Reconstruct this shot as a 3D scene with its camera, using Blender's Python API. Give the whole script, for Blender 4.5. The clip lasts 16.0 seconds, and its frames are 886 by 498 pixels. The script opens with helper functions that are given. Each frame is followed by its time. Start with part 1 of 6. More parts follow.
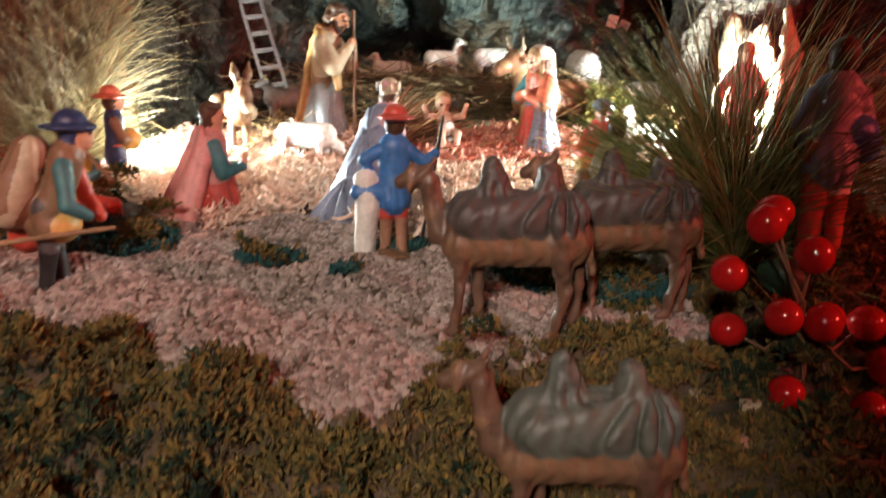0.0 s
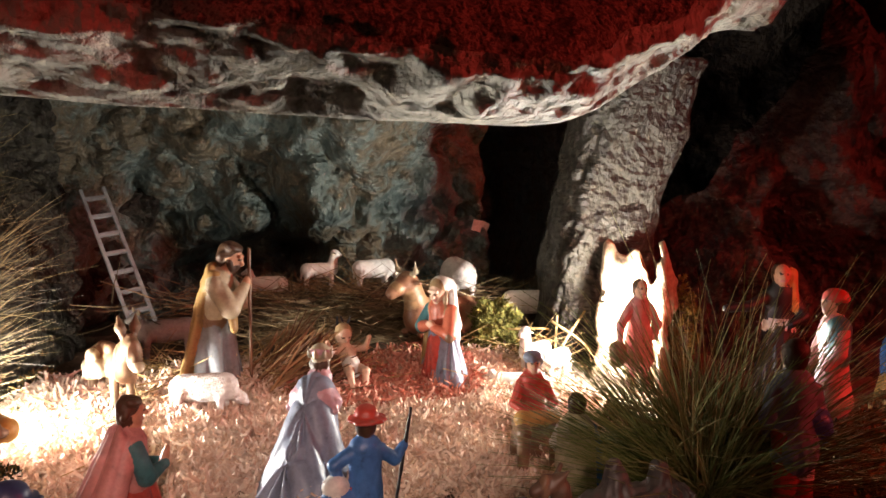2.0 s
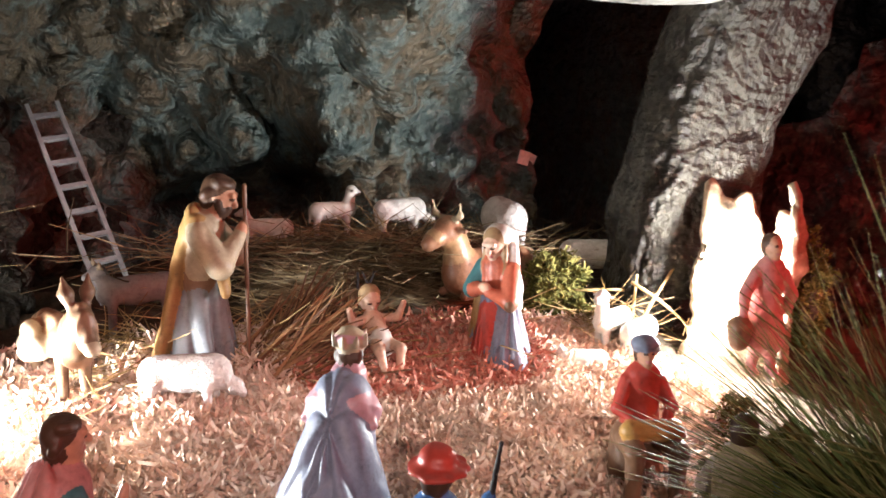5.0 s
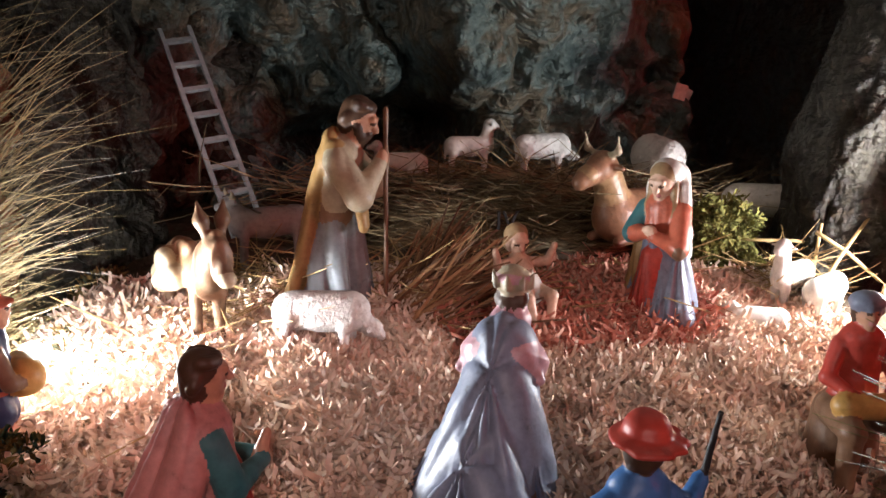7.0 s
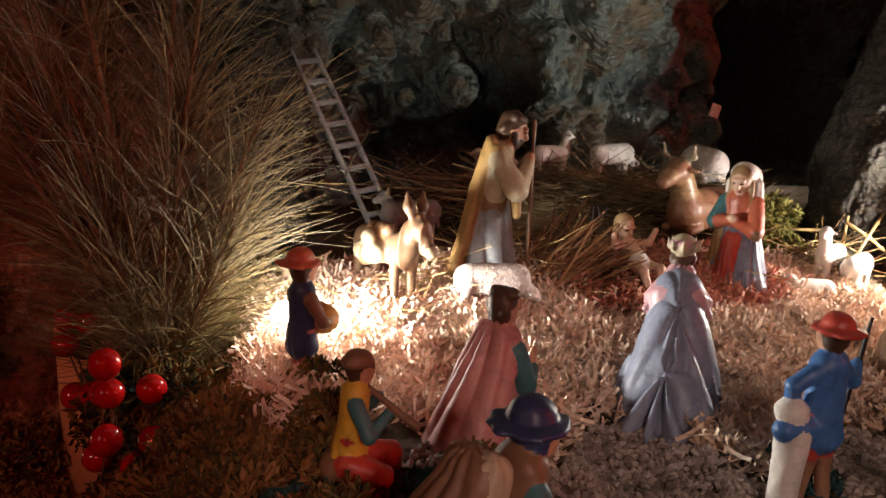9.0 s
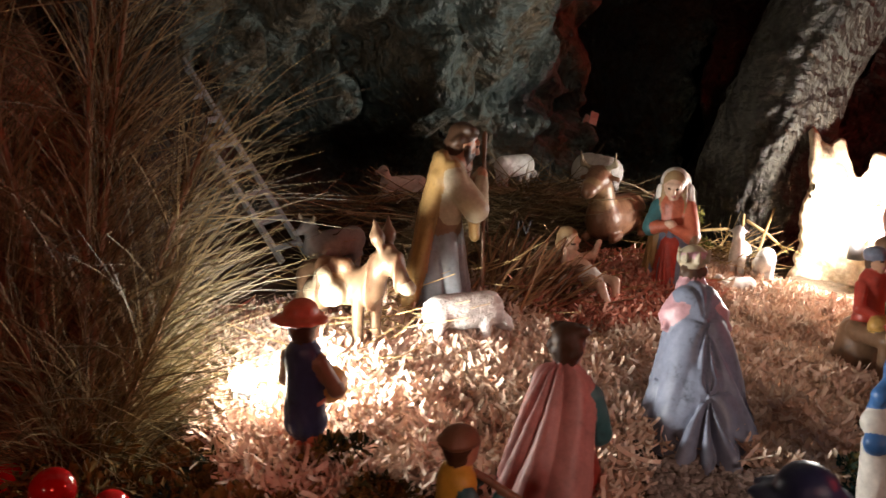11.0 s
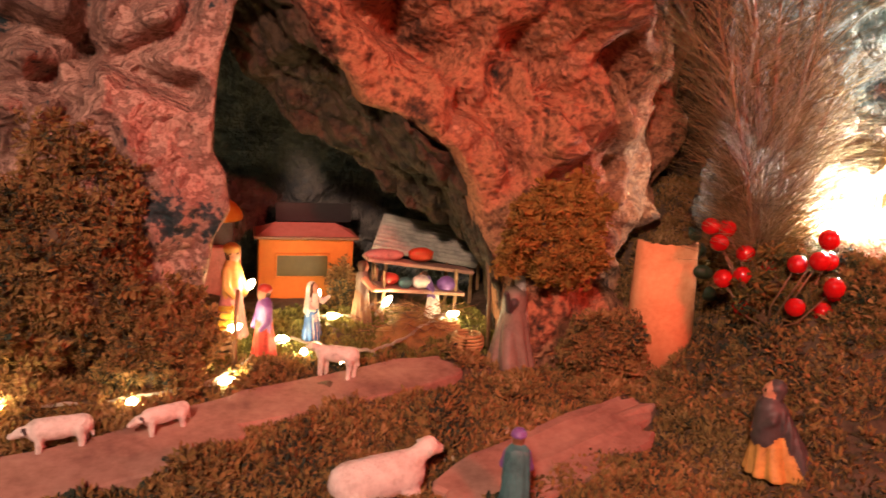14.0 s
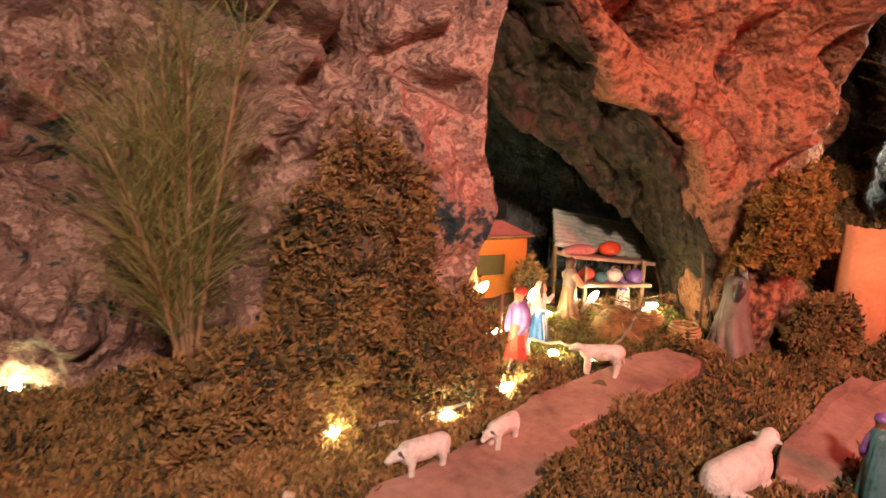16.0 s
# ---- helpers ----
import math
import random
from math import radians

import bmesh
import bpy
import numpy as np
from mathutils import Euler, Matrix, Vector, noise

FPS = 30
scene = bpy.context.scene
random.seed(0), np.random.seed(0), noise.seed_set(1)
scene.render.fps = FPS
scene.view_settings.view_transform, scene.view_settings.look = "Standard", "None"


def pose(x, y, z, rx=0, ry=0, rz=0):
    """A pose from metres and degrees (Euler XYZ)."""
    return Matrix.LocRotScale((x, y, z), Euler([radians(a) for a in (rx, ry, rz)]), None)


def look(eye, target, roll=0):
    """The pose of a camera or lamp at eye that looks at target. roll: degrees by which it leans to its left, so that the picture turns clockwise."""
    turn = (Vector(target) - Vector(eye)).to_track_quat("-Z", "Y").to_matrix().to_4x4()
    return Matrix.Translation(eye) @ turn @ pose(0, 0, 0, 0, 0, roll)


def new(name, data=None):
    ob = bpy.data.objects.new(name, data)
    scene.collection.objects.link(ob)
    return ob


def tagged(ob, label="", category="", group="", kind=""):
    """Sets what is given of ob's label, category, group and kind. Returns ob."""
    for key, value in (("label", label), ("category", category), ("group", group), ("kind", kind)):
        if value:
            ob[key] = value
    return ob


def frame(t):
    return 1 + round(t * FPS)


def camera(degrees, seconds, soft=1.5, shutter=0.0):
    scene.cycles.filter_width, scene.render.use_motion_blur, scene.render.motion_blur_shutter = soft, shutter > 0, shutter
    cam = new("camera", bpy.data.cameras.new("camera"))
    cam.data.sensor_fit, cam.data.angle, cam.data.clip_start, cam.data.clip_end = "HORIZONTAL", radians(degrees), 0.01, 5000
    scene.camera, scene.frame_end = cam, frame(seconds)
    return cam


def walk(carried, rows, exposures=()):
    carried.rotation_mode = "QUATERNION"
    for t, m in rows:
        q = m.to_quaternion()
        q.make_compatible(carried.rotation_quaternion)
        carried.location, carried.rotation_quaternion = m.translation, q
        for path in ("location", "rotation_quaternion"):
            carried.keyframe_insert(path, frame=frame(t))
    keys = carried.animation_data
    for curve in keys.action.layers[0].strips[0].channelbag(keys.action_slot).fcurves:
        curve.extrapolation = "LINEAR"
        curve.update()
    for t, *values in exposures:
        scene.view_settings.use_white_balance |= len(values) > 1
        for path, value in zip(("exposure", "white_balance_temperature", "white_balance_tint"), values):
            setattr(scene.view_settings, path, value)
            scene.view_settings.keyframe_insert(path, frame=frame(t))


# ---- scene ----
cam = camera(61.6, 16.0, 1.5, 0.3)
METRES, EYE, TILT, LEAN, TURN = 1.5, 0.30, -14.0, -1.5, 0.0
ROWS = [
    (0.0, 0.0, 0.0, 0.0, 0.0, 0.0, -0.0),
    (0.5, -0.0148, 0.0177, 0.0229, -7.37, 2.81, 2.69),
    (1.0, -0.0324, 0.019, 0.0381, -12.4, 5.43, 4.78),
    (1.5, -0.0521, 0.0096, 0.0542, -14.32, 8.01, 3.98),
    (2.0, -0.058, 0.0112, 0.061, -15.87, 8.56, 4.76),
    (2.5, -0.0546, 0.0088, 0.0627, -16.5, 8.63, 4.72),
    (3.0, -0.0558, 0.011, 0.0644, -17.56, 8.54, 4.89),
    (3.5, -0.0678, 0.0198, 0.0615, -18.73, 7.09, 5.04),
    (6.0, -0.0486, 0.1451, 0.0852, -10.83, 1.02, 2.58),
    (6.5, -0.0597, 0.1381, 0.0769, -8.12, -0.0, 1.89),
    (7.0, -0.0646, 0.1402, 0.0758, -8.29, 0.14, 1.97),
    (7.5, -0.0683, 0.1423, 0.0744, -8.16, -0.05, 1.25),
    (8.0, -0.0866, 0.1341, 0.073, -8.48, -0.21, 1.43),
    (8.5, -0.1273, 0.1118, 0.0711, -9.18, 0.81, 2.44),
    (9.0, -0.1542, 0.0922, 0.0652, -12.77, 1.11, 2.11),
    (11.5, -0.2377, 0.1558, 0.0779, -31.24, 0.72, 7.8),
    (12.0, -0.2874, 0.1366, 0.0725, -31.7, 0.69, 7.64),
    (12.5, -0.3414, 0.106, 0.0632, -30.68, 1.06, 6.33),
    (13.0, -0.3914, 0.0874, 0.0498, -28.1, 1.47, 5.3),
    (13.5, -0.4539, 0.0669, 0.0406, -22.79, 2.43, 5.04),
    (14.0, -0.4912, 0.0745, 0.0314, -20.96, 2.25, 3.12),
    (14.5, -0.5407, 0.1349, 0.0468, -23.11, 0.78, 6.23),
    (15.0, -0.5677, 0.172, 0.0614, -25.2, 1.01, 5.1),
    (15.5, -0.6107, 0.1665, 0.0596, -28.33, 0.52, 7.2),
    (16.0, -0.6529, 0.1508, 0.0523, -28.0, 0.69, 5.92),
]

walk(cam, [(t, pose(0, 0, EYE, TILT, LEAN, TURN) @ pose(METRES * x, METRES * y, METRES * z, 90 + pitch, roll, yaw)) for t, x, y, z, yaw, pitch, roll in ROWS],
     exposures=[(0.0, 1.4, 5800, -6), (0.6, 0.7, 6200, 4), (1.1, 0.45, 6500, 10), (1.6, 0.6, 6600, 10), (3.7, 0.6, 6500, 10), (5.8, 1.0, 5600, 8), (6.2, 0.75, 5600, 8), (6.7, 0.3, 5700, 9), (7.8, -0.08, 6000, 10), (8.6, -0.15, 6500, 11), (9.2, -0.2, 6700, 11),
                (11.4, -0.4, 6500, 10), (12.0, -0.3, 6800, 12), (12.5, 1.8, 7400, 17), (13.0, 2.65, 7300, 16), (13.5, 3.4, 6900, 13), (14.0, 3.05, 6600, 11), (14.6, 3.05, 6400, 8), (15.2, 3.25, 5900, -5), (16.0, 3.3, 5700, -5)])

# ---- world and lamps ----
world = bpy.data.worlds.new("night_room")
scene.world = world
world.use_nodes = True
world.node_tree.nodes["Background"].inputs[0].default_value = (0.55, 0.7, 1.0, 1)
world.node_tree.nodes["Background"].inputs[1].default_value = 0.02


def lamp(name, kind, place, watts, colour, size=0.02, target=None, cone=60, blend=0.6):
    data = bpy.data.lights.new(name, kind)
    data.energy, data.color = watts, colour
    ob = new(name, data)
    if kind == "AREA":
        data.size = size
    else:
        data.shadow_soft_size = size
    if kind == "SPOT":
        data.spot_size, data.spot_blend = radians(cone), blend
    ob.matrix_world = look(place, target) if target else Matrix.Translation(place)
    return ob


BULB_L, BULB_R = Vector((-0.226, 0.556, 0.232)), Vector((0.230, 0.556, 0.266))
WHITE, RED, WARM = (1.0, 0.96, 0.90), (1.0, 0.20, 0.12), (1.0, 0.68, 0.30)
lamp("bulb_light", "SPOT", BULB_L + Vector((0.008, -0.003, 0.008)), 2.8, WHITE, 0.008, BULB_L + Vector((1.0, -0.06, 0.04)), 100, 0.35)
lamp("bulb_light", "POINT", BULB_L + Vector((0.010, -0.016, 0.014)), 0.40, WHITE, 0.008)
lamp("bulb_light", "POINT", BULB_R + Vector((-0.010, -0.004, 0.012)), 2.35, WHITE, 0.008)
lamp("red_flood_light", "SPOT", (-1.05, -0.25, 0.70), 7.2, (1.0, 0.55, 0.42), 0.06, (-0.62, 0.62, 0.17), 74, 0.9)
lamp("red_flood_light", "SPOT", (0.52, -0.38, 0.62), 16.0, (1.0, 0.07, 0.05), 0.05, (0.40, 0.40, 0.235), 38, 0.9)
lamp("red_flood_light", "SPOT", (1.00, -0.12, 0.64), 12.0, (1.0, 0.07, 0.05), 0.05, (0.20, 0.46, 0.46), 56, 0.8)
lamp("red_flood_light", "SPOT", (-0.36, -0.45, 0.66), 6.0, (1.0, 0.07, 0.05), 0.05, (-0.42, 0.65, 0.24), 40, 0.9)
lamp("pink_flood_light", "SPOT", (-0.16, -0.42, 0.60), 10.5, (1.0, 0.69, 0.59), 0.05, (-0.05, 0.40, 0.127), 29, 0.45)


# ---- materials ----
def mat(name, cols, scale=40.0, rough=0.8, bump=0.3, fine=4.0, dist=0.002, metal=0.0, island=0.0, voronoi=0.0, spec=0.3, sub=0.0):
    """A surface of several colours mixed by noise at two scales, with relief."""
    m = bpy.data.materials.new(name)
    m.use_nodes = True
    nt = m.node_tree
    b = nt.nodes["Principled BSDF"]
    b.inputs["Roughness"].default_value, b.inputs["Metallic"].default_value = rough, metal
    b.inputs["Specular IOR Level"].default_value = spec
    if sub:
        b.inputs["Subsurface Weight"].default_value = sub
        b.inputs["Subsurface Radius"].default_value = (0.004, 0.002, 0.001)
    tc = nt.nodes.new("ShaderNodeTexCoord")
    n1, n2 = nt.nodes.new("ShaderNodeTexNoise"), nt.nodes.new("ShaderNodeTexNoise")
    for n, s in ((n1, scale), (n2, scale * fine)):
        n.inputs["Scale"].default_value, n.inputs["Detail"].default_value, n.inputs["Roughness"].default_value = s, 6.0, 0.62
        nt.links.new(tc.outputs["Object"], n.inputs["Vector"])
    mixv = nt.nodes.new("ShaderNodeMix")
    mixv.inputs[0].default_value = 0.35
    nt.links.new(n1.outputs["Fac"], mixv.inputs[2])
    nt.links.new(n2.outputs["Fac"], mixv.inputs[3])
    value = mixv.outputs[0]
    if island:
        geo, add = nt.nodes.new("ShaderNodeNewGeometry"), nt.nodes.new("ShaderNodeMath")
        add.operation = "MULTIPLY_ADD"
        add.inputs[1].default_value = island
        nt.links.new(geo.outputs["Random Per Island"], add.inputs[0])
        sub_n = nt.nodes.new("ShaderNodeMath")
        sub_n.operation = "SUBTRACT"
        sub_n.inputs[1].default_value = island / 2
        nt.links.new(value, sub_n.inputs[0])
        nt.links.new(sub_n.outputs[0], add.inputs[2])
        value = add.outputs[0]
    ramp = nt.nodes.new("ShaderNodeValToRGB")
    e = ramp.color_ramp.elements
    lo, hi = (0.35, 0.65) if 0 < island < 0.3 else (0.25, 0.75) if island else (0.34, 0.66) if voronoi else (0.32, 0.68)
    for i, c in enumerate(cols):
        at = lo + (hi - lo) * i / max(1, len(cols) - 1)
        el = e[i] if i < 2 else e.new(at)
        el.position = at
        el.color = (*c, 1)
    if len(cols) == 1:
        e[1].position, e[1].color = hi, (*[min(1, v * 1.25) for v in cols[0]], 1)
    nt.links.new(value, ramp.inputs[0])
    nt.links.new(ramp.outputs[0], b.inputs["Base Color"])
    if bump:
        bp = nt.nodes.new("ShaderNodeBump")
        bp.inputs["Strength"].default_value, bp.inputs["Distance"].default_value = bump, dist
        src = n2.outputs["Fac"]
        bp.inputs["Distance"].default_value = dist * (1.6 if voronoi else 1.0)
        if voronoi:
            warp = nt.nodes.new("ShaderNodeMix")
            warp.data_type = "VECTOR"
            warp.inputs[0].default_value = 0.045
            n3 = nt.nodes.new("ShaderNodeTexNoise")
            n3.inputs["Scale"].default_value, n3.inputs["Detail"].default_value = 9.0, 1.0
            nt.links.new(tc.outputs["Object"], n3.inputs["Vector"])
            nt.links.new(tc.outputs["Object"], warp.inputs[4])
            nt.links.new(n3.outputs["Color"], warp.inputs[5])
            for k, amount in ((1.1, 0.55), (2.3, -0.35), (4.5, 0.16)):
                v, ad = nt.nodes.new("ShaderNodeTexVoronoi"), nt.nodes.new("ShaderNodeMath")
                v.inputs["Scale"].default_value, v.distance = voronoi * k, "MANHATTAN"
                nt.links.new(warp.outputs[1], v.inputs["Vector"])
                ad.operation = "MULTIPLY_ADD"
                ad.inputs[1].default_value = amount
                nt.links.new(v.outputs["Distance"], ad.inputs[0])
                nt.links.new(src, ad.inputs[2])
                src = ad.outputs[0]
        nt.links.new(src, bp.inputs["Height"])
        nt.links.new(bp.outputs[0], b.inputs["Normal"])
    return m


def glow(name, colour, strength):
    m = bpy.data.materials.new(name)
    m.use_nodes = True
    b = m.node_tree.nodes["Principled BSDF"]
    b.inputs["Base Color"].default_value = (*colour, 1)
    b.inputs["Emission Color"].default_value, b.inputs["Emission Strength"].default_value = (*colour, 1), strength
    return m


def paint(name, c, rough=0.45, dark=0.55):
    """Hand-painted resin: the colour with darker wash in its grain."""
    return mat(name, [tuple(v * dark * 0.55 for v in c), tuple(v * 0.8 for v in c), c, tuple(min(1, v * 1.2) for v in c)], 75, rough, 0.25, 5, 0.0008, spec=0.4)


PAPER = mat("grotto_paper", [(0.035, 0.052, 0.050), (0.085, 0.112, 0.103), (0.16, 0.19, 0.168), (0.11, 0.09, 0.06), (0.20, 0.155, 0.10), (0.15, 0.17, 0.148)], 13, 0.42, 1.0, 6, 0.006, voronoi=48, spec=0.5)
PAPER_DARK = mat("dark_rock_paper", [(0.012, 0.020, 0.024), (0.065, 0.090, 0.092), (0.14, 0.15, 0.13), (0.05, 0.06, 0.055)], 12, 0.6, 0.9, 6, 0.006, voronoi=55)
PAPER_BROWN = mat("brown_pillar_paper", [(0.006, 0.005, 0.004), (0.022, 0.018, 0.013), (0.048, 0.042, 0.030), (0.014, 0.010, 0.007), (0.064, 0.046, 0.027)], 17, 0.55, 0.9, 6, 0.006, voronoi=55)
PAPER_GREY = mat("grey_rim_paper", [(0.14, 0.13, 0.11), (0.38, 0.36, 0.30), (0.58, 0.55, 0.46)], 16, 0.5, 0.9, 6, 0.006, voronoi=45)
PAPER_TAN = mat("tan_rock_paper", [(0.012, 0.035, 0.04), (0.04, 0.06, 0.065), (0.34, 0.22, 0.17), (0.20, 0.12, 0.095), (0.54, 0.37, 0.29), (0.28, 0.17, 0.13), (0.66, 0.49, 0.40)], 17, 0.7, 0.9, 8, 0.005, voronoi=45)
PAPER_RUST = mat("rust_rock_paper", [(0.010, 0.016, 0.014), (0.15, 0.065, 0.036), (0.46, 0.21, 0.11), (0.22, 0.095, 0.055), (0.56, 0.31, 0.19)], 17, 0.7, 0.9, 8, 0.005, voronoi=45)
# Mottled paper kept near-black: deep shade is included in the base colour.
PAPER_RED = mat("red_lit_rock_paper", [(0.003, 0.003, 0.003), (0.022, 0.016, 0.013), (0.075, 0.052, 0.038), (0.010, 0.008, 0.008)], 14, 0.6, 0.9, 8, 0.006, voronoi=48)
PAPER_TOP = mat("mottled_roof_paper", [(0.02, 0.02, 0.02), (0.14, 0.10, 0.08), (0.42, 0.30, 0.24), (0.08, 0.06, 0.05), (0.30, 0.22, 0.18)], 34, 0.6, 0.9, 8, 0.006, voronoi=55)
# Olive paper darkened so its colour carries the shade under the cave arch.
PAPER_OLIVE = mat("olive_shade_paper", [(0.004, 0.006, 0.006), (0.022, 0.019, 0.012), (0.075, 0.052, 0.030), (0.020, 0.016, 0.010), (0.055, 0.044, 0.026)], 22, 0.65, 0.9, 6, 0.005, voronoi=40)
SOIL = mat("soil", [(0.03, 0.025, 0.015), (0.10, 0.07, 0.045), (0.17, 0.12, 0.08)], 30, 0.95, 0.8, 6, 0.004)
GRAVEL = mat("gravel", [(0.14, 0.108, 0.092), (0.27, 0.215, 0.185), (0.42, 0.35, 0.31)], 60, 0.85, 0.3, 4, 0.001, island=0.5)
MOSS = mat("moss", [(0.005, 0.020, 0.016), (0.025, 0.040, 0.015), (0.19, 0.12, 0.03), (0.040, 0.048, 0.018), (0.28, 0.19, 0.07)], 19, 0.95, 0.2, 6, 0.001, island=0.12)
MOSS_TEAL = mat("teal_moss", [(0.008, 0.035, 0.036), (0.02, 0.075, 0.075), (0.05, 0.12, 0.11)], 30, 0.9, 0.2, 6, 0.001, island=0.3)
MOSS_RUST = mat("rust_moss", [(0.02, 0.035, 0.025), (0.10, 0.07, 0.025), (0.25, 0.14, 0.05), (0.17, 0.12, 0.035), (0.32, 0.20, 0.09)], 12, 0.95, 0.2, 6, 0.001, island=0.24)
MOSS_GREEN = mat("green_moss", [(0.05, 0.05, 0.01), (0.14, 0.13, 0.03), (0.24, 0.21, 0.06)], 30, 0.95, 0.2, 6, 0.001, island=0.35)
SHAVING = mat("wood_shaving", [(0.60, 0.40, 0.29), (0.72, 0.54, 0.42), (0.80, 0.67, 0.54)], 50, 0.75, 0.2, 5, 0.0006, island=0.5, sub=0.0)
STRAW = mat("straw", [(0.20, 0.12, 0.05), (0.40, 0.27, 0.11), (0.55, 0.42, 0.21)], 50, 0.6, 0.15, 5, 0.0005, island=0.5)
# Darker copy of the straw colours, used on the ledge.
STRAW_DARK = mat("dark_straw", [(0.09, 0.065, 0.035), (0.22, 0.16, 0.085), (0.36, 0.28, 0.15)], 50, 0.7, 0.15, 5, 0.0005, island=0.5)
REED = mat("brown_reed", [(0.08, 0.04, 0.02), (0.22, 0.11, 0.05), (0.34, 0.20, 0.09)], 50, 0.6, 0.15, 5, 0.0005, island=0.5)
NEEDLE = mat("needle", [(0.06, 0.09, 0.02), (0.17, 0.19, 0.06), (0.30, 0.28, 0.11)], 30, 0.5, 0.0, island=0.5)
NEEDLE_DRY = mat("dry_needle", [(0.07, 0.052, 0.024), (0.17, 0.13, 0.058), (0.30, 0.24, 0.115)], 30, 0.5, 0.0, island=0.5)
WOOD = mat("wood", [(0.10, 0.06, 0.035), (0.24, 0.15, 0.08), (0.34, 0.23, 0.13)], 60, 0.7, 0.3, 5, 0.0008)
BARK = mat("bark", [(0.06, 0.045, 0.03), (0.30, 0.22, 0.14), (0.55, 0.46, 0.34)], 40, 0.8, 0.6, 5, 0.002)
LADDER = mat("grey_ladder_paint", [(0.22, 0.25, 0.26), (0.40, 0.43, 0.43)], 60, 0.5, 0.2)
TERRACOTTA = mat("terracotta", [(0.60, 0.24, 0.10), (0.72, 0.33, 0.15), (0.78, 0.40, 0.20)], 30, 0.8, 0.2, 8, 0.0006)
SLAB = mat("stone_slab", [(0.17, 0.09, 0.07), (0.31, 0.18, 0.14), (0.42, 0.27, 0.21)], 25, 0.85, 0.4, 6, 0.001)
SKIN = paint("skin_paint", (0.52, 0.28, 0.17), 0.4, 0.8)
SKIN_DARK = paint("tanned_skin_paint", (0.34, 0.18, 0.11), 0.4, 0.7)
HAIR = paint("brown_hair_paint", (0.07, 0.035, 0.018), 0.5)
BLOND = paint("fair_hair_paint", (0.34, 0.22, 0.11), 0.5, 0.6)
ROBE_GREY = paint("grey_brown_robe_paint", (0.20, 0.15, 0.12), 0.5, 0.6)
HAIR_GREY = paint("dark_grey_hair_paint", (0.07, 0.06, 0.06), 0.5)
CREAM = paint("cream_paint", (0.44, 0.37, 0.25), 0.45, 0.7)
OCHRE_DEEP = paint("deep_ochre_paint", (0.36, 0.22, 0.08), 0.45, 0.5)
SKIN_PALE = paint("pale_skin_paint", (0.64, 0.42, 0.30), 0.4, 0.8)
OCHRE = paint("ochre_paint", (0.52, 0.30, 0.08), 0.45, 0.6)
GREYBLUE = paint("grey_blue_robe_paint", (0.20, 0.215, 0.23), 0.45, 0.4)
DONKEY = paint("brown_donkey_paint", (0.15, 0.09, 0.05), 0.45, 0.5)
OXP = paint("dark_ox_paint", (0.26, 0.13, 0.07), 0.4, 0.5)
SLATE = paint("slate_blue_paint", (0.20, 0.225, 0.30), 0.42, 0.45)
PINK = paint("pink_paint", (0.52, 0.30, 0.33), 0.4, 0.75)
SCARLET = paint("scarlet_paint", (0.50, 0.13, 0.07), 0.4, 0.6)
REDP = paint("red_paint", (0.46, 0.06, 0.04), 0.4, 0.6)
ROSE = paint("rose_paint", (0.50, 0.22, 0.20), 0.45, 0.7)
BLUE = paint("blue_paint", (0.06, 0.17, 0.42), 0.4, 0.6)
NAVY = paint("navy_paint", (0.03, 0.04, 0.10), 0.4, 0.6)
YELLOW = paint("yellow_paint", (0.62, 0.40, 0.05), 0.45, 0.7)
WHITEP = paint("white_paint", (0.70, 0.66, 0.60), 0.5, 0.8)
WOOLP = mat("white_wool_paint", [(0.45, 0.41, 0.37), (0.68, 0.64, 0.60), (0.78, 0.75, 0.70)], 120, 0.8, 0.9, 3, 0.002)
GOATP = paint("grey_goat_paint", (0.24, 0.23, 0.22), 0.6, 0.6)
BROWNP = paint("brown_paint", (0.20, 0.11, 0.06), 0.45, 0.6)
TANP = paint("tan_hide_paint", (0.33, 0.20, 0.10), 0.4, 0.55)
CAMELP = paint("camel_hide_paint", (0.14, 0.078, 0.05), 0.4, 0.55)
SADDLE = paint("grey_green_saddle_paint", (0.10, 0.105, 0.085), 0.5, 0.5)
BLANKET = paint("grey_brown_blanket_paint", (0.085, 0.068, 0.06), 0.5, 0.6)
TEAL = paint("teal_paint", (0.05, 0.15, 0.16), 0.5, 0.6)
PURPLE = paint("purple_paint", (0.20, 0.10, 0.33), 0.45, 0.6)
BLACKP = paint("black_paint", (0.02, 0.018, 0.018), 0.5, 0.6)
ORANGE = mat("orange_house_paint", [(0.46, 0.15, 0.02), (0.56, 0.20, 0.03)], 40, 0.6, 0.2)
ROOFPINK = mat("pink_roof_paint", [(0.42, 0.16, 0.13), (0.55, 0.24, 0.20)], 40, 0.7, 0.3)
TIN = mat("corrugated_card", [(0.18, 0.22, 0.19), (0.34, 0.38, 0.32), (0.44, 0.46, 0.38)], 30, 0.6, 0.3)
BERRY = mat("red_berry", [(0.30, 0.004, 0.006), (0.50, 0.012, 0.012)], 60, 0.12, 0.0, spec=0.6)
LEAF = mat("dark_leaf", [(0.012, 0.03, 0.016), (0.03, 0.06, 0.03)], 60, 0.5, 0.2)
CABLE = mat("clear_cable", [(0.22, 0.20, 0.16), (0.36, 0.33, 0.27)], 60, 0.3, 0.0, spec=0.6)
ROOM = mat("dark_room_plaster", [(0.05, 0.045, 0.045), (0.07, 0.065, 0.06)], 3, 0.9, 0.2)
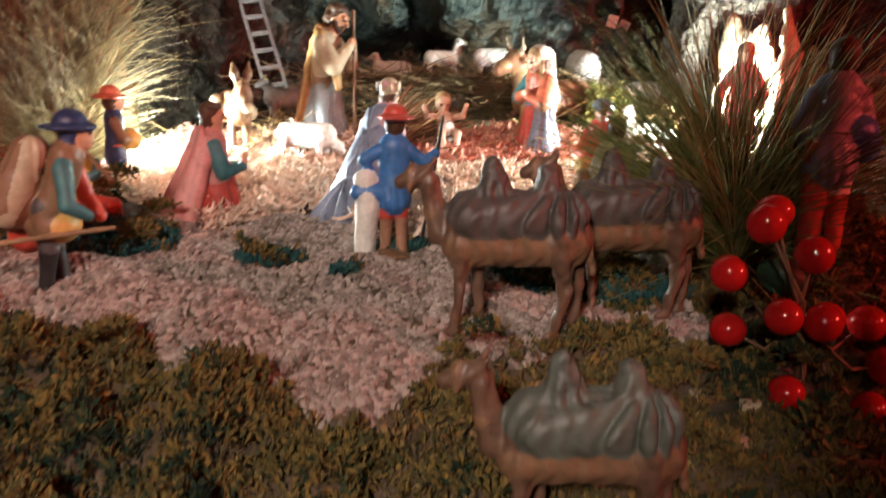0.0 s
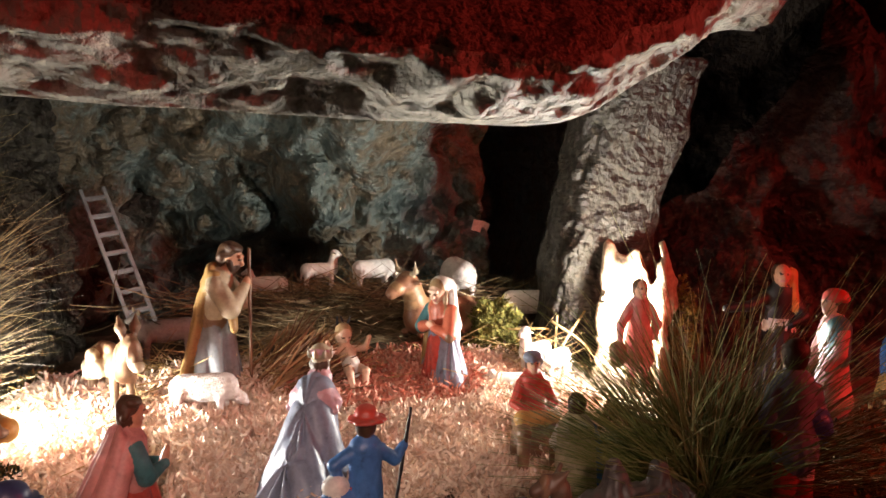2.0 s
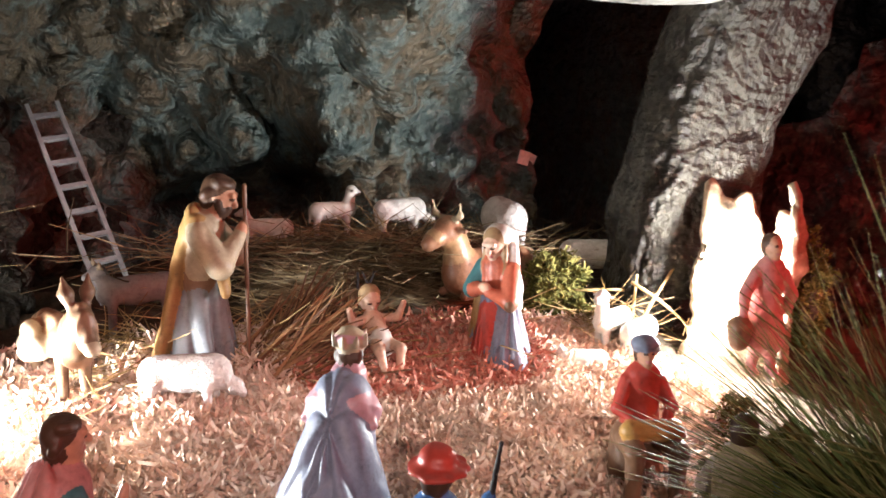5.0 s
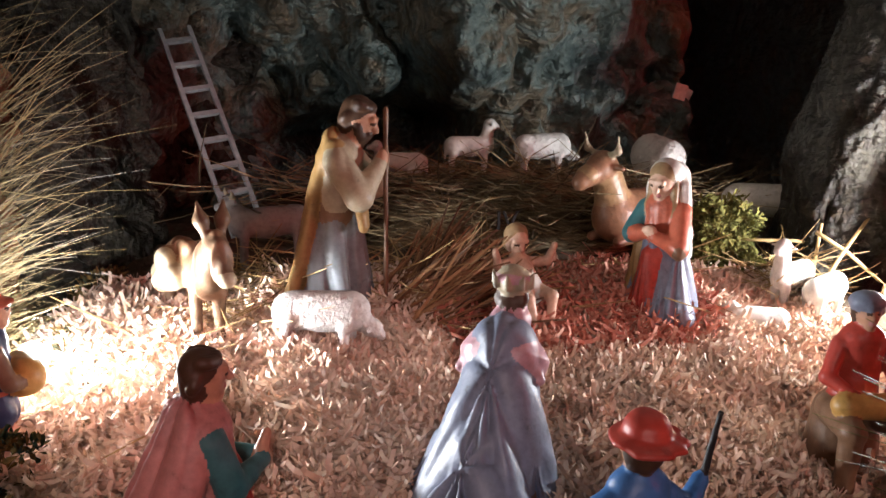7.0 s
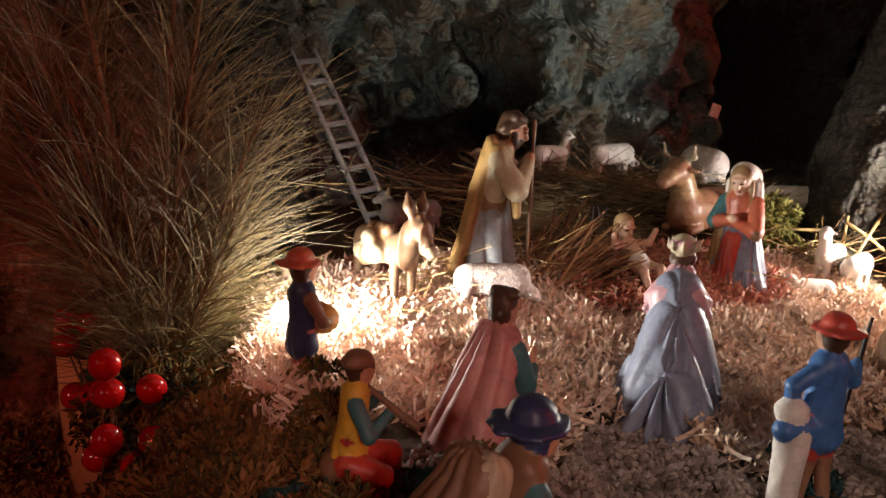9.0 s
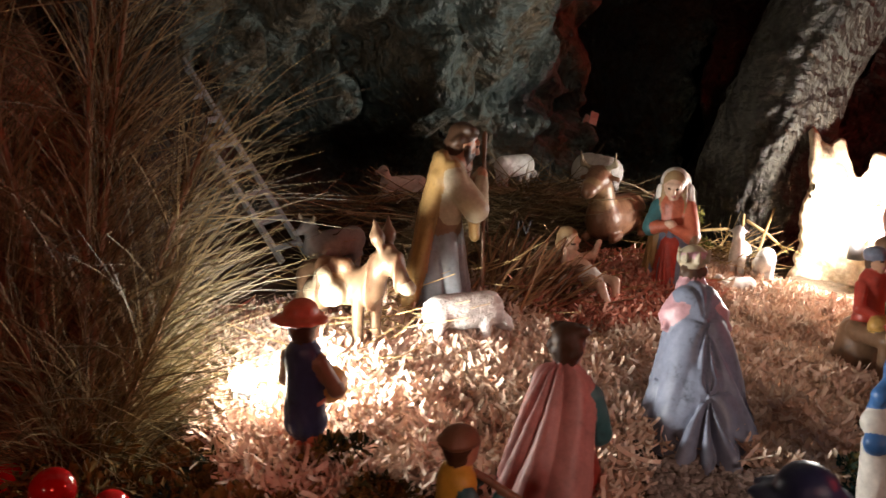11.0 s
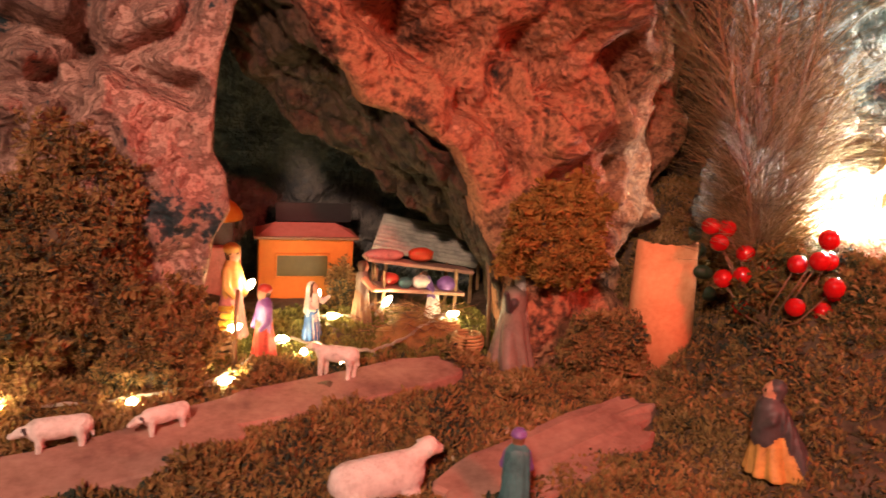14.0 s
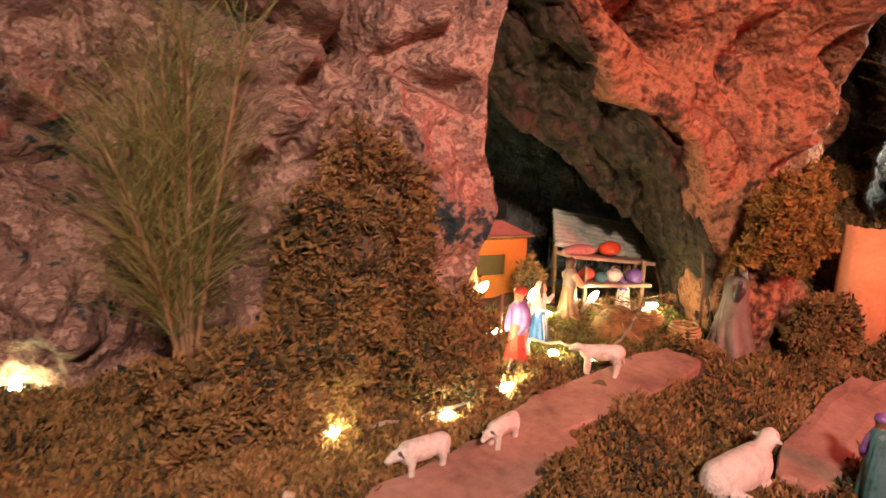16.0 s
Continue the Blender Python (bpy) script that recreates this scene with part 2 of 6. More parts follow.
CLOTH = mat("dark_table_cloth", [(0.03, 0.02, 0.02), (0.05, 0.03, 0.03)], 20, 0.9, 0.3)
LIT_BULB = glow("lit_bulb", (1.0, 0.92, 0.78), 90.0)
LIT_FAIRY = glow("lit_fairy_bulb", (1.0, 0.80, 0.42), 14.0)


# ---- builders ----
def mesh(name, verts, faces, mats, parent=None, label="", smooth=True, index=None):
    me = bpy.data.meshes.new(name)
    me.from_pydata([tuple(v) for v in verts], [], [tuple(f) for f in faces])
    for m in mats if isinstance(mats, (list, tuple)) else [mats]:
        me.materials.append(m)
    if index is not None:
        me.polygons.foreach_set("material_index", np.asarray(index, dtype=np.int32))
    me.polygons.foreach_set("use_smooth", np.full(len(me.polygons), smooth))
    me.update()
    ob = new(name, me)
    if parent:
        ob.parent = parent
    if label:
        ob["label"] = label
    return ob


def part(name, bm, material, parent=None, label="", smooth=False):
    """Link a bmesh as one mesh object."""
    me = bpy.data.meshes.new(name)
    bm.to_mesh(me)
    bm.free()
    me.materials.append(material)
    me.polygons.foreach_set("use_smooth", np.full(len(me.polygons), smooth))
    ob = new(name, me)
    if parent:
        ob.parent = parent
    if label:
        ob["label"] = label
    return ob


def box_bm(size, centre=(0, 0, 0), bevel=0.0, turn=None):
    bm = bmesh.new()
    bmesh.ops.create_cube(bm, size=1.0)
    bmesh.ops.scale(bm, vec=size, verts=bm.verts)
    if bevel:
        bmesh.ops.bevel(bm, geom=bm.edges[:] + bm.verts[:], offset=bevel, segments=2, affect="EDGES", profile=0.5)
    if turn:
        bmesh.ops.rotate(bm, cent=(0, 0, 0), matrix=turn.to_3x3(), verts=bm.verts)
    bmesh.ops.translate(bm, vec=centre, verts=bm.verts)
    return bm


def tube(points, radii, sides=6):
    """Vertices and faces of a tapered tube along points."""
    pts = [Vector(p) for p in points]
    verts, faces = [], []
    for i, p in enumerate(pts):
        d = (pts[min(i + 1, len(pts) - 1)] - pts[max(i - 1, 0)]).normalized()
        u = d.orthogonal().normalized()
        w = d.cross(u)
        for s in range(sides):
            a = 2 * math.pi * s / sides
            verts.append(p + (u * math.cos(a) + w * math.sin(a)) * radii[i])
    for i in range(len(pts) - 1):
        for s in range(sides):
            a, b = i * sides + s, i * sides + (s + 1) % sides
            faces.append((a, b, b + sides, a + sides))
    faces.append(tuple(range(sides))[::-1])
    faces.append(tuple((len(pts) - 1) * sides + s for s in range(sides)))
    return verts, faces


def joined(pieces):
    verts, faces = [], []
    for v, f in pieces:
        k = len(verts)
        verts += list(v)
        faces += [tuple(i + k for i in q) for q in f]
    return verts, faces


def empty(name, place=(0, 0, 0)):
    ob = new(name)
    ob.location = place
    ob.empty_display_size = 0.02
    return ob


def step(a, b, x):
    t = np.clip((np.asarray(x, dtype=float) - a) / (b - a), 0, 1)
    return t * t * (3 - 2 * t)


def waves(x, y, seed, count=7, freq=1.0):
    """Smooth uneven relief, about -1 to 1."""
    r = np.random.RandomState(seed)
    out = 0
    for i in range(count):
        a, k = r.uniform(0, 6.28), freq * r.uniform(0.6, 2.2)
        out = out + np.sin((x * np.cos(a) + y * np.sin(a)) * k * 6.28 + r.uniform(0, 6.28)) / count * 2
    return out


def facets(x, y, seed, cell):
    """Creased paper at one size: flat tilted triangles that meet in straight folds, about -1 to 1."""
    r = np.random.RandomState(seed)
    table = r.uniform(-1, 1, (64, 64))
    u, v = (np.asarray(x, float) + 0.577 * np.asarray(y, float)) / cell, 1.155 * np.asarray(y, float) / cell
    iu, iv = np.floor(u).astype(int), np.floor(v).astype(int)
    a, b = u - iu, v - iv

    def corner(p, q):
        return table[(iu + p) % 64, (iv + q) % 64]
    h0, h3 = corner(0, 0), corner(1, 1)
    return np.where(a > b, h0 * (1 - a) + corner(1, 0) * (a - b) + h3 * b, h0 * (1 - b) + corner(0, 1) * (b - a) + h3 * a)


def crumple(x, y, seed, cell=0.07):
    """Creased-paper relief at five sizes, each skewed by the folds of another."""
    out = 0
    for k, (c, amp, long) in enumerate(((1.7, 0.70, 1.5), (0.95, 0.74, 1.7), (0.50, 0.66, 1.5), (0.27, 0.42, 1.4), (0.15, 0.24, 1.2))):
        turn = 1.1 * k + seed
        p, q = (x * np.cos(turn) - y * np.sin(turn) + 5) / long, x * np.sin(turn) + y * np.cos(turn) + 5
        w = cell * c
        out = out + amp * facets(p + 0.42 * w * facets(p, q, seed * 10 + k + 5, 1.4 * w), q + 0.42 * w * facets(p, q, seed * 10 + k + 7, 1.3 * w), seed * 10 + k, w)
    return out


def groove(x, z, points, width):
    """1 along a line of points, falling off to 0 at the given width: a deep fold in the paper."""
    x, z = np.asarray(x, float), np.asarray(z, float)
    best = np.full(np.broadcast(x, z).shape, 9.0)
    for (x0, z0), (x1, z1) in zip(points, points[1:]):
        dx, dz = x1 - x0, z1 - z0
        t = np.clip(((x - x0) * dx + (z - z0) * dz) / (dx * dx + dz * dz), 0, 1)
        best = np.minimum(best, np.hypot(x - x0 - t * dx, z - z0 - t * dz))
    return np.clip(1 - best / width, 0, 1)


def sheet(fx, nu, nv, keep=None):
    """A grid surface from a vectorised function of u, v in 0..1; keep(u, v) drops cells."""
    u, v = np.meshgrid(np.linspace(0, 1, nu), np.linspace(0, 1, nv), indexing="ij")
    x, y, z = fx(u, v)
    verts = np.stack([x + 0 * u, y + 0 * u, z + 0 * u], -1).reshape(-1, 3)
    i, j = np.meshgrid(np.arange(nu - 1), np.arange(nv - 1), indexing="ij")
    if keep is not None:
        ok = keep(verts.reshape(nu, nv, 3))
        i, j = i[ok], j[ok]
    a = (i * nv + j).ravel()
    return verts, np.stack([a, a + nv, a + nv + 1, a + 1], -1)


def surface_nets(field, origin, h):
    s = field < 0
    nx, ny, nz = (n - 1 for n in field.shape)
    acc, cnt = np.zeros((nx, ny, nz, 3)), np.zeros((nx, ny, nz))
    eye = np.eye(3, dtype=int)
    for ax in range(3):
        for p in (0, 1):
            for q in (0, 1):
                o = np.roll(np.array([0, p, q]), ax)
                e = o + eye[ax]
                f0 = field[o[0]:o[0] + nx, o[1]:o[1] + ny, o[2]:o[2] + nz]
                f1 = field[e[0]:e[0] + nx, e[1]:e[1] + ny, e[2]:e[2] + nz]
                m = (f0 < 0) != (f1 < 0)
                t = f0[m] / (f0[m] - f1[m])
                acc[m] += o + t[:, None] * eye[ax]
                cnt[m] += 1
    act = cnt > 0
    idx = np.full(act.shape, -1)
    idx[act] = np.arange(act.sum())
    verts = (np.argwhere(act) + acc[act] / cnt[act][:, None]) * h + origin
    quads = []
    for order in ((0, 1, 2), (1, 2, 0), (2, 0, 1)):
        st, it = s.transpose(order), idx.transpose(order)
        m = st[:-1, 1:-1, 1:-1] != st[1:, 1:-1, 1:-1]
        q = np.stack([it[:, :-1, :-1][m], it[:, 1:, :-1][m], it[:, 1:, 1:][m], it[:, :-1, 1:][m]], -1)
        inside = st[:-1, 1:-1, 1:-1][m]
        quads.append(np.where(inside[:, None], q, q[:, ::-1]))
    return verts, np.concatenate(quads)


def C(a, b, ra, rb, m, sx=1.0, sy=1.0, fold=0.0, n=9, ph=0.0):
    return ("c", np.array(a, float), np.array(b, float), ra, rb, m, sx, sy, fold, n, ph)


def E(c, r, m):
    return ("e", np.array(c, float), np.array(r, float), m)


def shape_field(p, g):
    if g[0] == "e":
        return (np.linalg.norm((p - g[1]) / g[2], axis=-1) - 1) * g[2].min()
    _, a, b, ra, rb, _, sx, sy, fold, n, ph = g
    q, d = p - a, b - a
    t = np.clip((q @ d) / max(d @ d, 1e-9), 0, 1)
    v = (q - t[..., None] * d) / np.array([sx, sy, 1.0])
    r = ra + (rb - ra) * t
    if fold:
        ang = np.arctan2(q[..., 1], q[..., 0])
        r = r * (1 + fold * (1 - 0.75 * t) * (2 * np.abs(np.sin(0.5 * n * ang + ph + 1.2 * np.sin(2 * ang + ph) + 1.5 * t)) - 1.1))
    return (np.linalg.norm(v, axis=-1) - r) * min(sx, sy, 1.0)


def moulded(name, prims, scale, place, yaw, label, category, group="", res=56, blend=0.012, floor=0.0, tilt=0.0, grain=0.0, wrinkle=0.0):
    """One cast figurine: the shapes run smoothly into one another; heights in units of `scale` metres, front towards local +x."""
    mats, lo, hi = [], np.full(3, 9.0), np.full(3, -9.0)
    for g in prims:
        mm = g[3] if g[0] == "e" else g[5]
        if mm not in mats:
            mats.append(mm)
        ends = ((g[1] - g[2], g[1] + g[2]) if g[0] == "e" else
                (np.minimum(g[1] - g[3] * max(g[6], g[7], 1) * 1.15, g[2] - g[4] * max(g[6], g[7], 1) * 1.15), np.maximum(g[1] + g[3] * max(g[6], g[7], 1) * 1.15, g[2] + g[4] * max(g[6], g[7], 1) * 1.15)))
        lo, hi = np.minimum(lo, ends[0]), np.maximum(hi, ends[1])
    lo[2] = max(lo[2], floor - 0.02)
    h = (hi - lo).max() / res
    lo, hi = lo - 3 * h, hi + 3 * h
    axes = [np.arange(lo[i], hi[i] + h, h) for i in range(3)]
    p = np.stack(np.meshgrid(*axes, indexing="ij"), -1)
    f = None
    for g in prims:
        d = shape_field(p, g)
        if f is None:
            f = d
        else:
            k = np.clip(0.5 + 0.5 * (f - d) / blend, 0, 1)
            f = f * (1 - k) + d * k - blend * k * (1 - k)
    if grain:
        f = f + grain * np.sin(p[..., 0] * 95 + 2 * np.sin(p[..., 2] * 40)) * np.sin(p[..., 1] * 88 + 1.3) * np.sin(p[..., 2] * 80)
    if wrinkle:
        f = f + wrinkle * np.sin(p[..., 0] * 38 + p[..., 2] * 9 + 3 * np.sin(p[..., 1] * 14 + p[..., 2] * 11)) * np.sin(p[..., 1] * 31 - p[..., 2] * 12 + 2 * np.sin(p[..., 0] * 17 + p[..., 2] * 5))
    f = np.maximum(f, floor - p[..., 2])
    verts, quads = surface_nets(f, lo, h)
    mid = verts[quads].mean(1)
    owner = np.argmin(np.stack([shape_field(mid, g) for g in prims]), 0)
    index = np.array([mats.index(g[3] if g[0] == "e" else g[5]) for g in prims])[owner]
    ob = mesh(name, verts * scale, quads, mats, index=index)
    ob.matrix_world = Matrix.Translation(place) @ pose(0, 0, 0, 0, 0, yaw) @ pose(0, 0, 0, 0, tilt, 0)
    return tagged(ob, label, category, group)


def scatter(name, verts, faces, places, turns, material, parent=None, label="", smooth=False, index=None):
    """Many small pieces joined into one mesh: one template, a 3 x 3 turn and a place for each."""
    tv, n = np.asarray(verts, float), len(places)
    out = np.einsum("nij,vj->nvi", turns, tv) + np.asarray(places)[:, None, :]
    k = len(tv)
    me = bpy.data.meshes.new(name)
    flat = [np.asarray([f for f in faces if len(f) == m]) for m in (3, 4)]
    polys = []
    for fs in flat:
        if len(fs):
            polys += (fs[None] + (np.arange(n) * k)[:, None, None]).reshape(-1, fs.shape[1]).tolist()
    me.from_pydata(out.reshape(-1, 3).tolist(), [], polys)
    me.materials.append(material)
    me.polygons.foreach_set("use_smooth", np.full(len(me.polygons), smooth))
    ob = new(name, me)
    if parent:
        ob.parent = parent
    if label:
        ob["label"] = label
    return ob


def turns_of(n, rng, size, flat=1.0, tilt=3.14, stretch=0.0):
    """Random 3 x 3 turns: any yaw, tilted up to `tilt`, sizes from the range."""
    a, b, c = rng.uniform(0, 6.283, n), rng.uniform(-tilt, tilt, n), rng.uniform(-tilt, tilt, n)
    z, x, y = np.zeros((n, 3, 3)), np.zeros((n, 3, 3)), np.zeros((n, 3, 3))
    z[:, 0, 0], z[:, 0, 1], z[:, 1, 0], z[:, 1, 1], z[:, 2, 2] = np.cos(a), -np.sin(a), np.sin(a), np.cos(a), 1
    x[:, 1, 1], x[:, 1, 2], x[:, 2, 1], x[:, 2, 2], x[:, 0, 0] = np.cos(b), -np.sin(b), np.sin(b), np.cos(b), 1
    y[:, 0, 0], y[:, 0, 2], y[:, 2, 0], y[:, 2, 2], y[:, 1, 1] = np.cos(c), np.sin(c), -np.sin(c), np.cos(c), 1
    s = rng.uniform(size[0], size[1], n)
    d = np.stack([s * rng.uniform(1, 1 + stretch, n), s, s * flat], -1)
    return z @ x @ y * d[:, None, :]


# ---- ground ----
def gz(x, y, rough=True):
    x, y = np.asarray(x, float), np.asarray(y, float)
    stable = np.interp(y, [-0.2, 0.0, 0.17, 0.30, 0.40, 0.47, 0.56, 0.62, 0.70, 1.0], [0.09, 0.11, 0.145, 0.190, 0.203, 0.210, 0.221, 0.234, 0.242, 0.246])
    stable = stable + 0.036 * step(0.13, 0.175, x) * step(0.275, 0.315, y) * (1 - step(0.36, 0.46, y) * (1 - step(0.21, 0.25, x) * (1 - step(0.42, 0.5, y))))
    cave = np.interp(y, [-0.2, 0.2, 0.45, 0.51, 0.58, 0.65, 0.70, 0.80, 1.0], [0.02, 0.03, 0.062, 0.068, 0.080, 0.090, 0.098, 0.108, 0.115])
    k = step(-0.39, -0.22, x + 0.02 * np.sin(y * 17))
    z = cave * (1 - k) + stable * k
    if rough:
        z = z + 0.0035 * waves(x, y, 3, 7, 9) + 0.002 * waves(x, y, 5, 7, 25)
    return z


def on(x, y, dz=0.0):
    return (x, y, float(gz(x, y)) + dz)


gv, gf = sheet(lambda u, v: (-1.45 + 2.25 * u, -0.12 + 1.22 * v, gz(-1.45 + 2.25 * u, -0.12 + 1.22 * v)), 300, 170)
ground = tagged(mesh("ground", gv, gf, SOIL), "uneven brown soil and card base of the scene", "ground", kind="structure")
tagged(part("table", box_bm((2.25, 1.22, 0.03), (-0.325, 0.49, -0.02)), CLOTH), "dark cloth-covered table under the miniature scene", "table", kind="structure")
for nm, sz, c in (("floor", (5, 5, 0.05), (-0.3, 0.3, -0.80)), ("ceiling", (5, 5, 0.05), (-0.3, 0.3, 1.80)), ("wall_north", (5, 0.05, 2.6), (-0.3, 2.0, 0.5)),
                  ("wall_south", (5, 0.05, 2.6), (-0.3, -2.0, 0.5)), ("wall_east", (0.05, 4, 2.6), (2.1, 0.0, 0.5)), ("wall_west", (0.05, 4, 2.6), (-2.7, 0.0, 0.5))):
    tagged(part(nm, box_bm(sz, c), ROOM), "dark unlit plaster of the surrounding room", nm.split("_")[0], kind="structure")


# ---- rock faces of creased painted paper ----
def rock(name, fx, nu, nv, material, label, keep=None, thick=0.004):
    v, f = sheet(fx, nu, nv, keep)
    ob = mesh(name, v, f, material)
    mod = ob.modifiers.new("thickness", "SOLIDIFY")
    mod.thickness, mod.offset = thick, 0
    return tagged(ob, label, "rock face", kind="structure")


FOLDS = [([(-0.045, 0.405), (-0.032, 0.369), (-0.011, 0.343), (0.01, 0.330), (0.045, 0.325)], 0.016, 0.045), ([(0.000, 0.432), (0.027, 0.399), (0.046, 0.374), (0.043, 0.355)], 0.011, 0.038),
         ([(0.072, 0.362), (0.080, 0.345), (0.088, 0.330)], 0.012, 0.032), ([(0.128, 0.430), (0.140, 0.405), (0.160, 0.385)], 0.013, 0.028), ([(-0.085, 0.420), (-0.053, 0.388), (-0.027, 0.351)], 0.020, 0.055),
         ([(0.105, 0.400), (0.112, 0.375), (0.104, 0.352)], 0.008, 0.020), ([(-0.13, 0.415), (-0.115, 0.375), (-0.085, 0.345)], 0.013, 0.035)]


def back_wall(u, v):
    x, z = -0.40 + 0.74 * u, 0.215 + 0.30 * v
    y = 0.81 - 0.045 * np.exp(-((x - 0.045) / 0.085) ** 2) + 0.26 * step(0.185, 0.220, x) * (1 - step(0.29, 0.33, x))
    y = y + 0.030 * step(-0.02, -0.10, x + 0.3 * (z - 0.36)) + 0.13 * step(0.350, 0.318, z + 0.3 * np.abs(x + 0.035) + 0.008 * facets(x, z, 18, 0.03)) * step(0.03, -0.01, x) * step(-0.17, -0.10, x) - 0.06 * step(-0.20, -0.28, x)
    for points, width, depth in FOLDS:
        y = y + 0.6 * depth * groove(x + 0.006 * facets(x, z, 19, 0.02), z, points, 1.25 * width)
    return x, y + 0.037 * crumple(x, z, 11, 0.080) - 0.05 * step(0.40, 0.5, z), z


rock("wall_grotto_back", back_wall, 470, 200, PAPER, "creased slate-green and brown painted paper rock")


def left_wall(u, v):
    z = 0.18 + 0.33 * v
    k = [0, 0.2, 0.4, 0.6, 0.8, 1.0]
    x = np.interp(u, k, [-0.262, -0.240, -0.215, -0.245, -0.245, -0.15]) - 0.02 * (v - 0.3) + 0.020 * crumple(u * 0.4, z, 21, 0.07)
    y = np.interp(u, k, [0.665, 0.675, 0.71, 0.78, 0.85, 0.875]) + 0.016 * crumple(u * 0.4 + 2, z, 22, 0.07)
    return x, y, z


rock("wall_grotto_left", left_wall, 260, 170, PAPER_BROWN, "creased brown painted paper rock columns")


def pillar(u, v):
    a = u * 2 * math.pi
    z = 0.225 + 0.26 * v
    cx, cy = np.cos(a), np.sin(a)
    c = crumple(a * 0.05, z, 31, 0.06) * np.sin(u * math.pi) ** 0.25
    r = 1 + 0.10 * (1 - v) ** 2 + 0.15 * c
    return 0.234 + 0.044 * r * np.sign(cx) * np.abs(cx) ** 0.55, 0.660 - 0.02 * v - 0.075 * v * v + 0.036 * r * np.sign(cy) * np.abs(cy) ** 0.55, z


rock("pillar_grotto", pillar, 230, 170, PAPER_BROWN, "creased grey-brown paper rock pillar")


def rim(u, v):
    # a rolled paper edge: v runs from the underside round the front to the sloping top
    x = -0.55 + 0.85 * u
    lift = 0.421 + 0.085 * step(0.07, 0.29, x) ** 1.2 + 0.014 * step(-0.05, -0.4, x)
    front = 0.420 + 0.08 * step(0.07, 0.29, x) + 0.03 * step(-0.1, -0.5, x)
    c = crumple(x, v * 0.36, 41, 0.052) * (0.10 + 0.90 * step(0.40, 0.50, v))
    y = front - 0.006 + np.interp(v, [0, 0.30, 0.42, 0.50, 0.58, 0.68, 1.0], [0.36, 0.07, 0.030, 0.012, -0.010, -0.012, 0.15]) + 0.009 * c
    z = lift + np.interp(v, [0, 0.30, 0.42, 0.50, 0.58, 0.68, 1.0], [0.055, 0.010, 0.0, 0.008, 0.026, 0.046, 0.26]) + 0.006 * c
    return x, y, z


rv, rf = sheet(rim, 330, 190)
ru, rw = np.meshgrid(np.linspace(0, 1, 329), np.linspace(0, 1, 189), indexing="ij")
torn = rw + 0.022 * waves(ru, rw * 0.3, 43, 7, 5) > 0.655
rim_ob = mesh("ceiling_grotto", rv, rf, [PAPER_GREY, PAPER_TOP], index=torn.ravel())
rim_ob.modifiers.new("thickness", "SOLIDIFY").thickness = 0.004
tagged(rim_ob, "creased paper roof of the grotto with a rolled grey edge", "rock face", kind="structure")


def red_rock(u, v):
    x = 0.262 + 0.62 * u
    top = np.interp(x, [0.262, 0.30, 0.335, 0.370, 0.400, 0.425, 0.470, 0.90], [0.335, 0.352, 0.385, 0.425, 0.452, 0.500, 0.580, 0.68])
    z = 0.20 + (top - 0.20) * v
    c = crumple(x, z, 51, 0.085)
    return x, 0.615 - 0.17 * u + 0.030 * c + 0.05 * v ** 3 + 0.10 * groove(x, z, [(0.425, 0.345), (0.47, 0.30)], 0.06), z + 0.014 * c * step(0.85, 1.0, v)


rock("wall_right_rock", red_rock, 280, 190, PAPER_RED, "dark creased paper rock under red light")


def right_back(u, v):
    x, z = 0.315 + 0.62 * u, 0.20 + 0.50 * v
    return x, 0.760 - 0.10 * u + 0.030 * crumple(x, z, 56, 0.09), z


# The near-black colour stands in for the shade behind the red rock.
rock("wall_right_back", right_back, 200, 150, PAPER_RED, "dark brown creased paper rock, deep shade put into its colour")

OUTER = [(-0.66, 0.40), (-0.625, 0.362), (-0.601, 0.332), (-0.579, 0.310), (-0.543, 0.293), (-0.51, 0.273), (-0.488, 0.243), (-0.474, 0.204), (-0.452, 0.165), (-0.436, 0.03)]
INNER = [(-0.72, 0.385), (-0.668, 0.331), (-0.629, 0.292), (-0.576, 0.264), (-0.535, 0.238), (-0.495, 0.208), (-0.462, 0.180), (-0.435, 0.150), (-0.420, 0.11), (-0.415, 0.03)]
ARCH = OUTER + [(-0.699, 0.03), (-0.702, 0.15), (-0.697, 0.195), (-0.685, 0.221), (-0.687, 0.244), (-0.697, 0.266), (-0.695, 0.288), (-0.691, 0.33), (-0.680, 0.375)]


def inside_arch(x, z):
    hit = np.zeros(x.shape, bool)
    for (x0, z0), (x1, z1) in zip(ARCH, ARCH[1:] + ARCH[:1]):
        m = (z0 > z) != (z1 > z)
        hit ^= m & (x < (x1 - x0) * (z - z0) / ((z1 - z0) or 1e-9) + x0)
    return hit


def to_arch(x, z):
    best, place = 9.0, (x, z)
    for (x0, z0), (x1, z1) in zip(ARCH, ARCH[1:] + ARCH[:1]):
        dx, dz = x1 - x0, z1 - z0
        t = min(1, max(0, ((x - x0) * dx + (z - z0) * dz) / (dx * dx + dz * dz)))
        d = math.hypot(x - x0 - t * dx, z - z0 - t * dz)
        if d < best:
            best, place = d, (x0 + t * dx, z0 + t * dz)
    return place


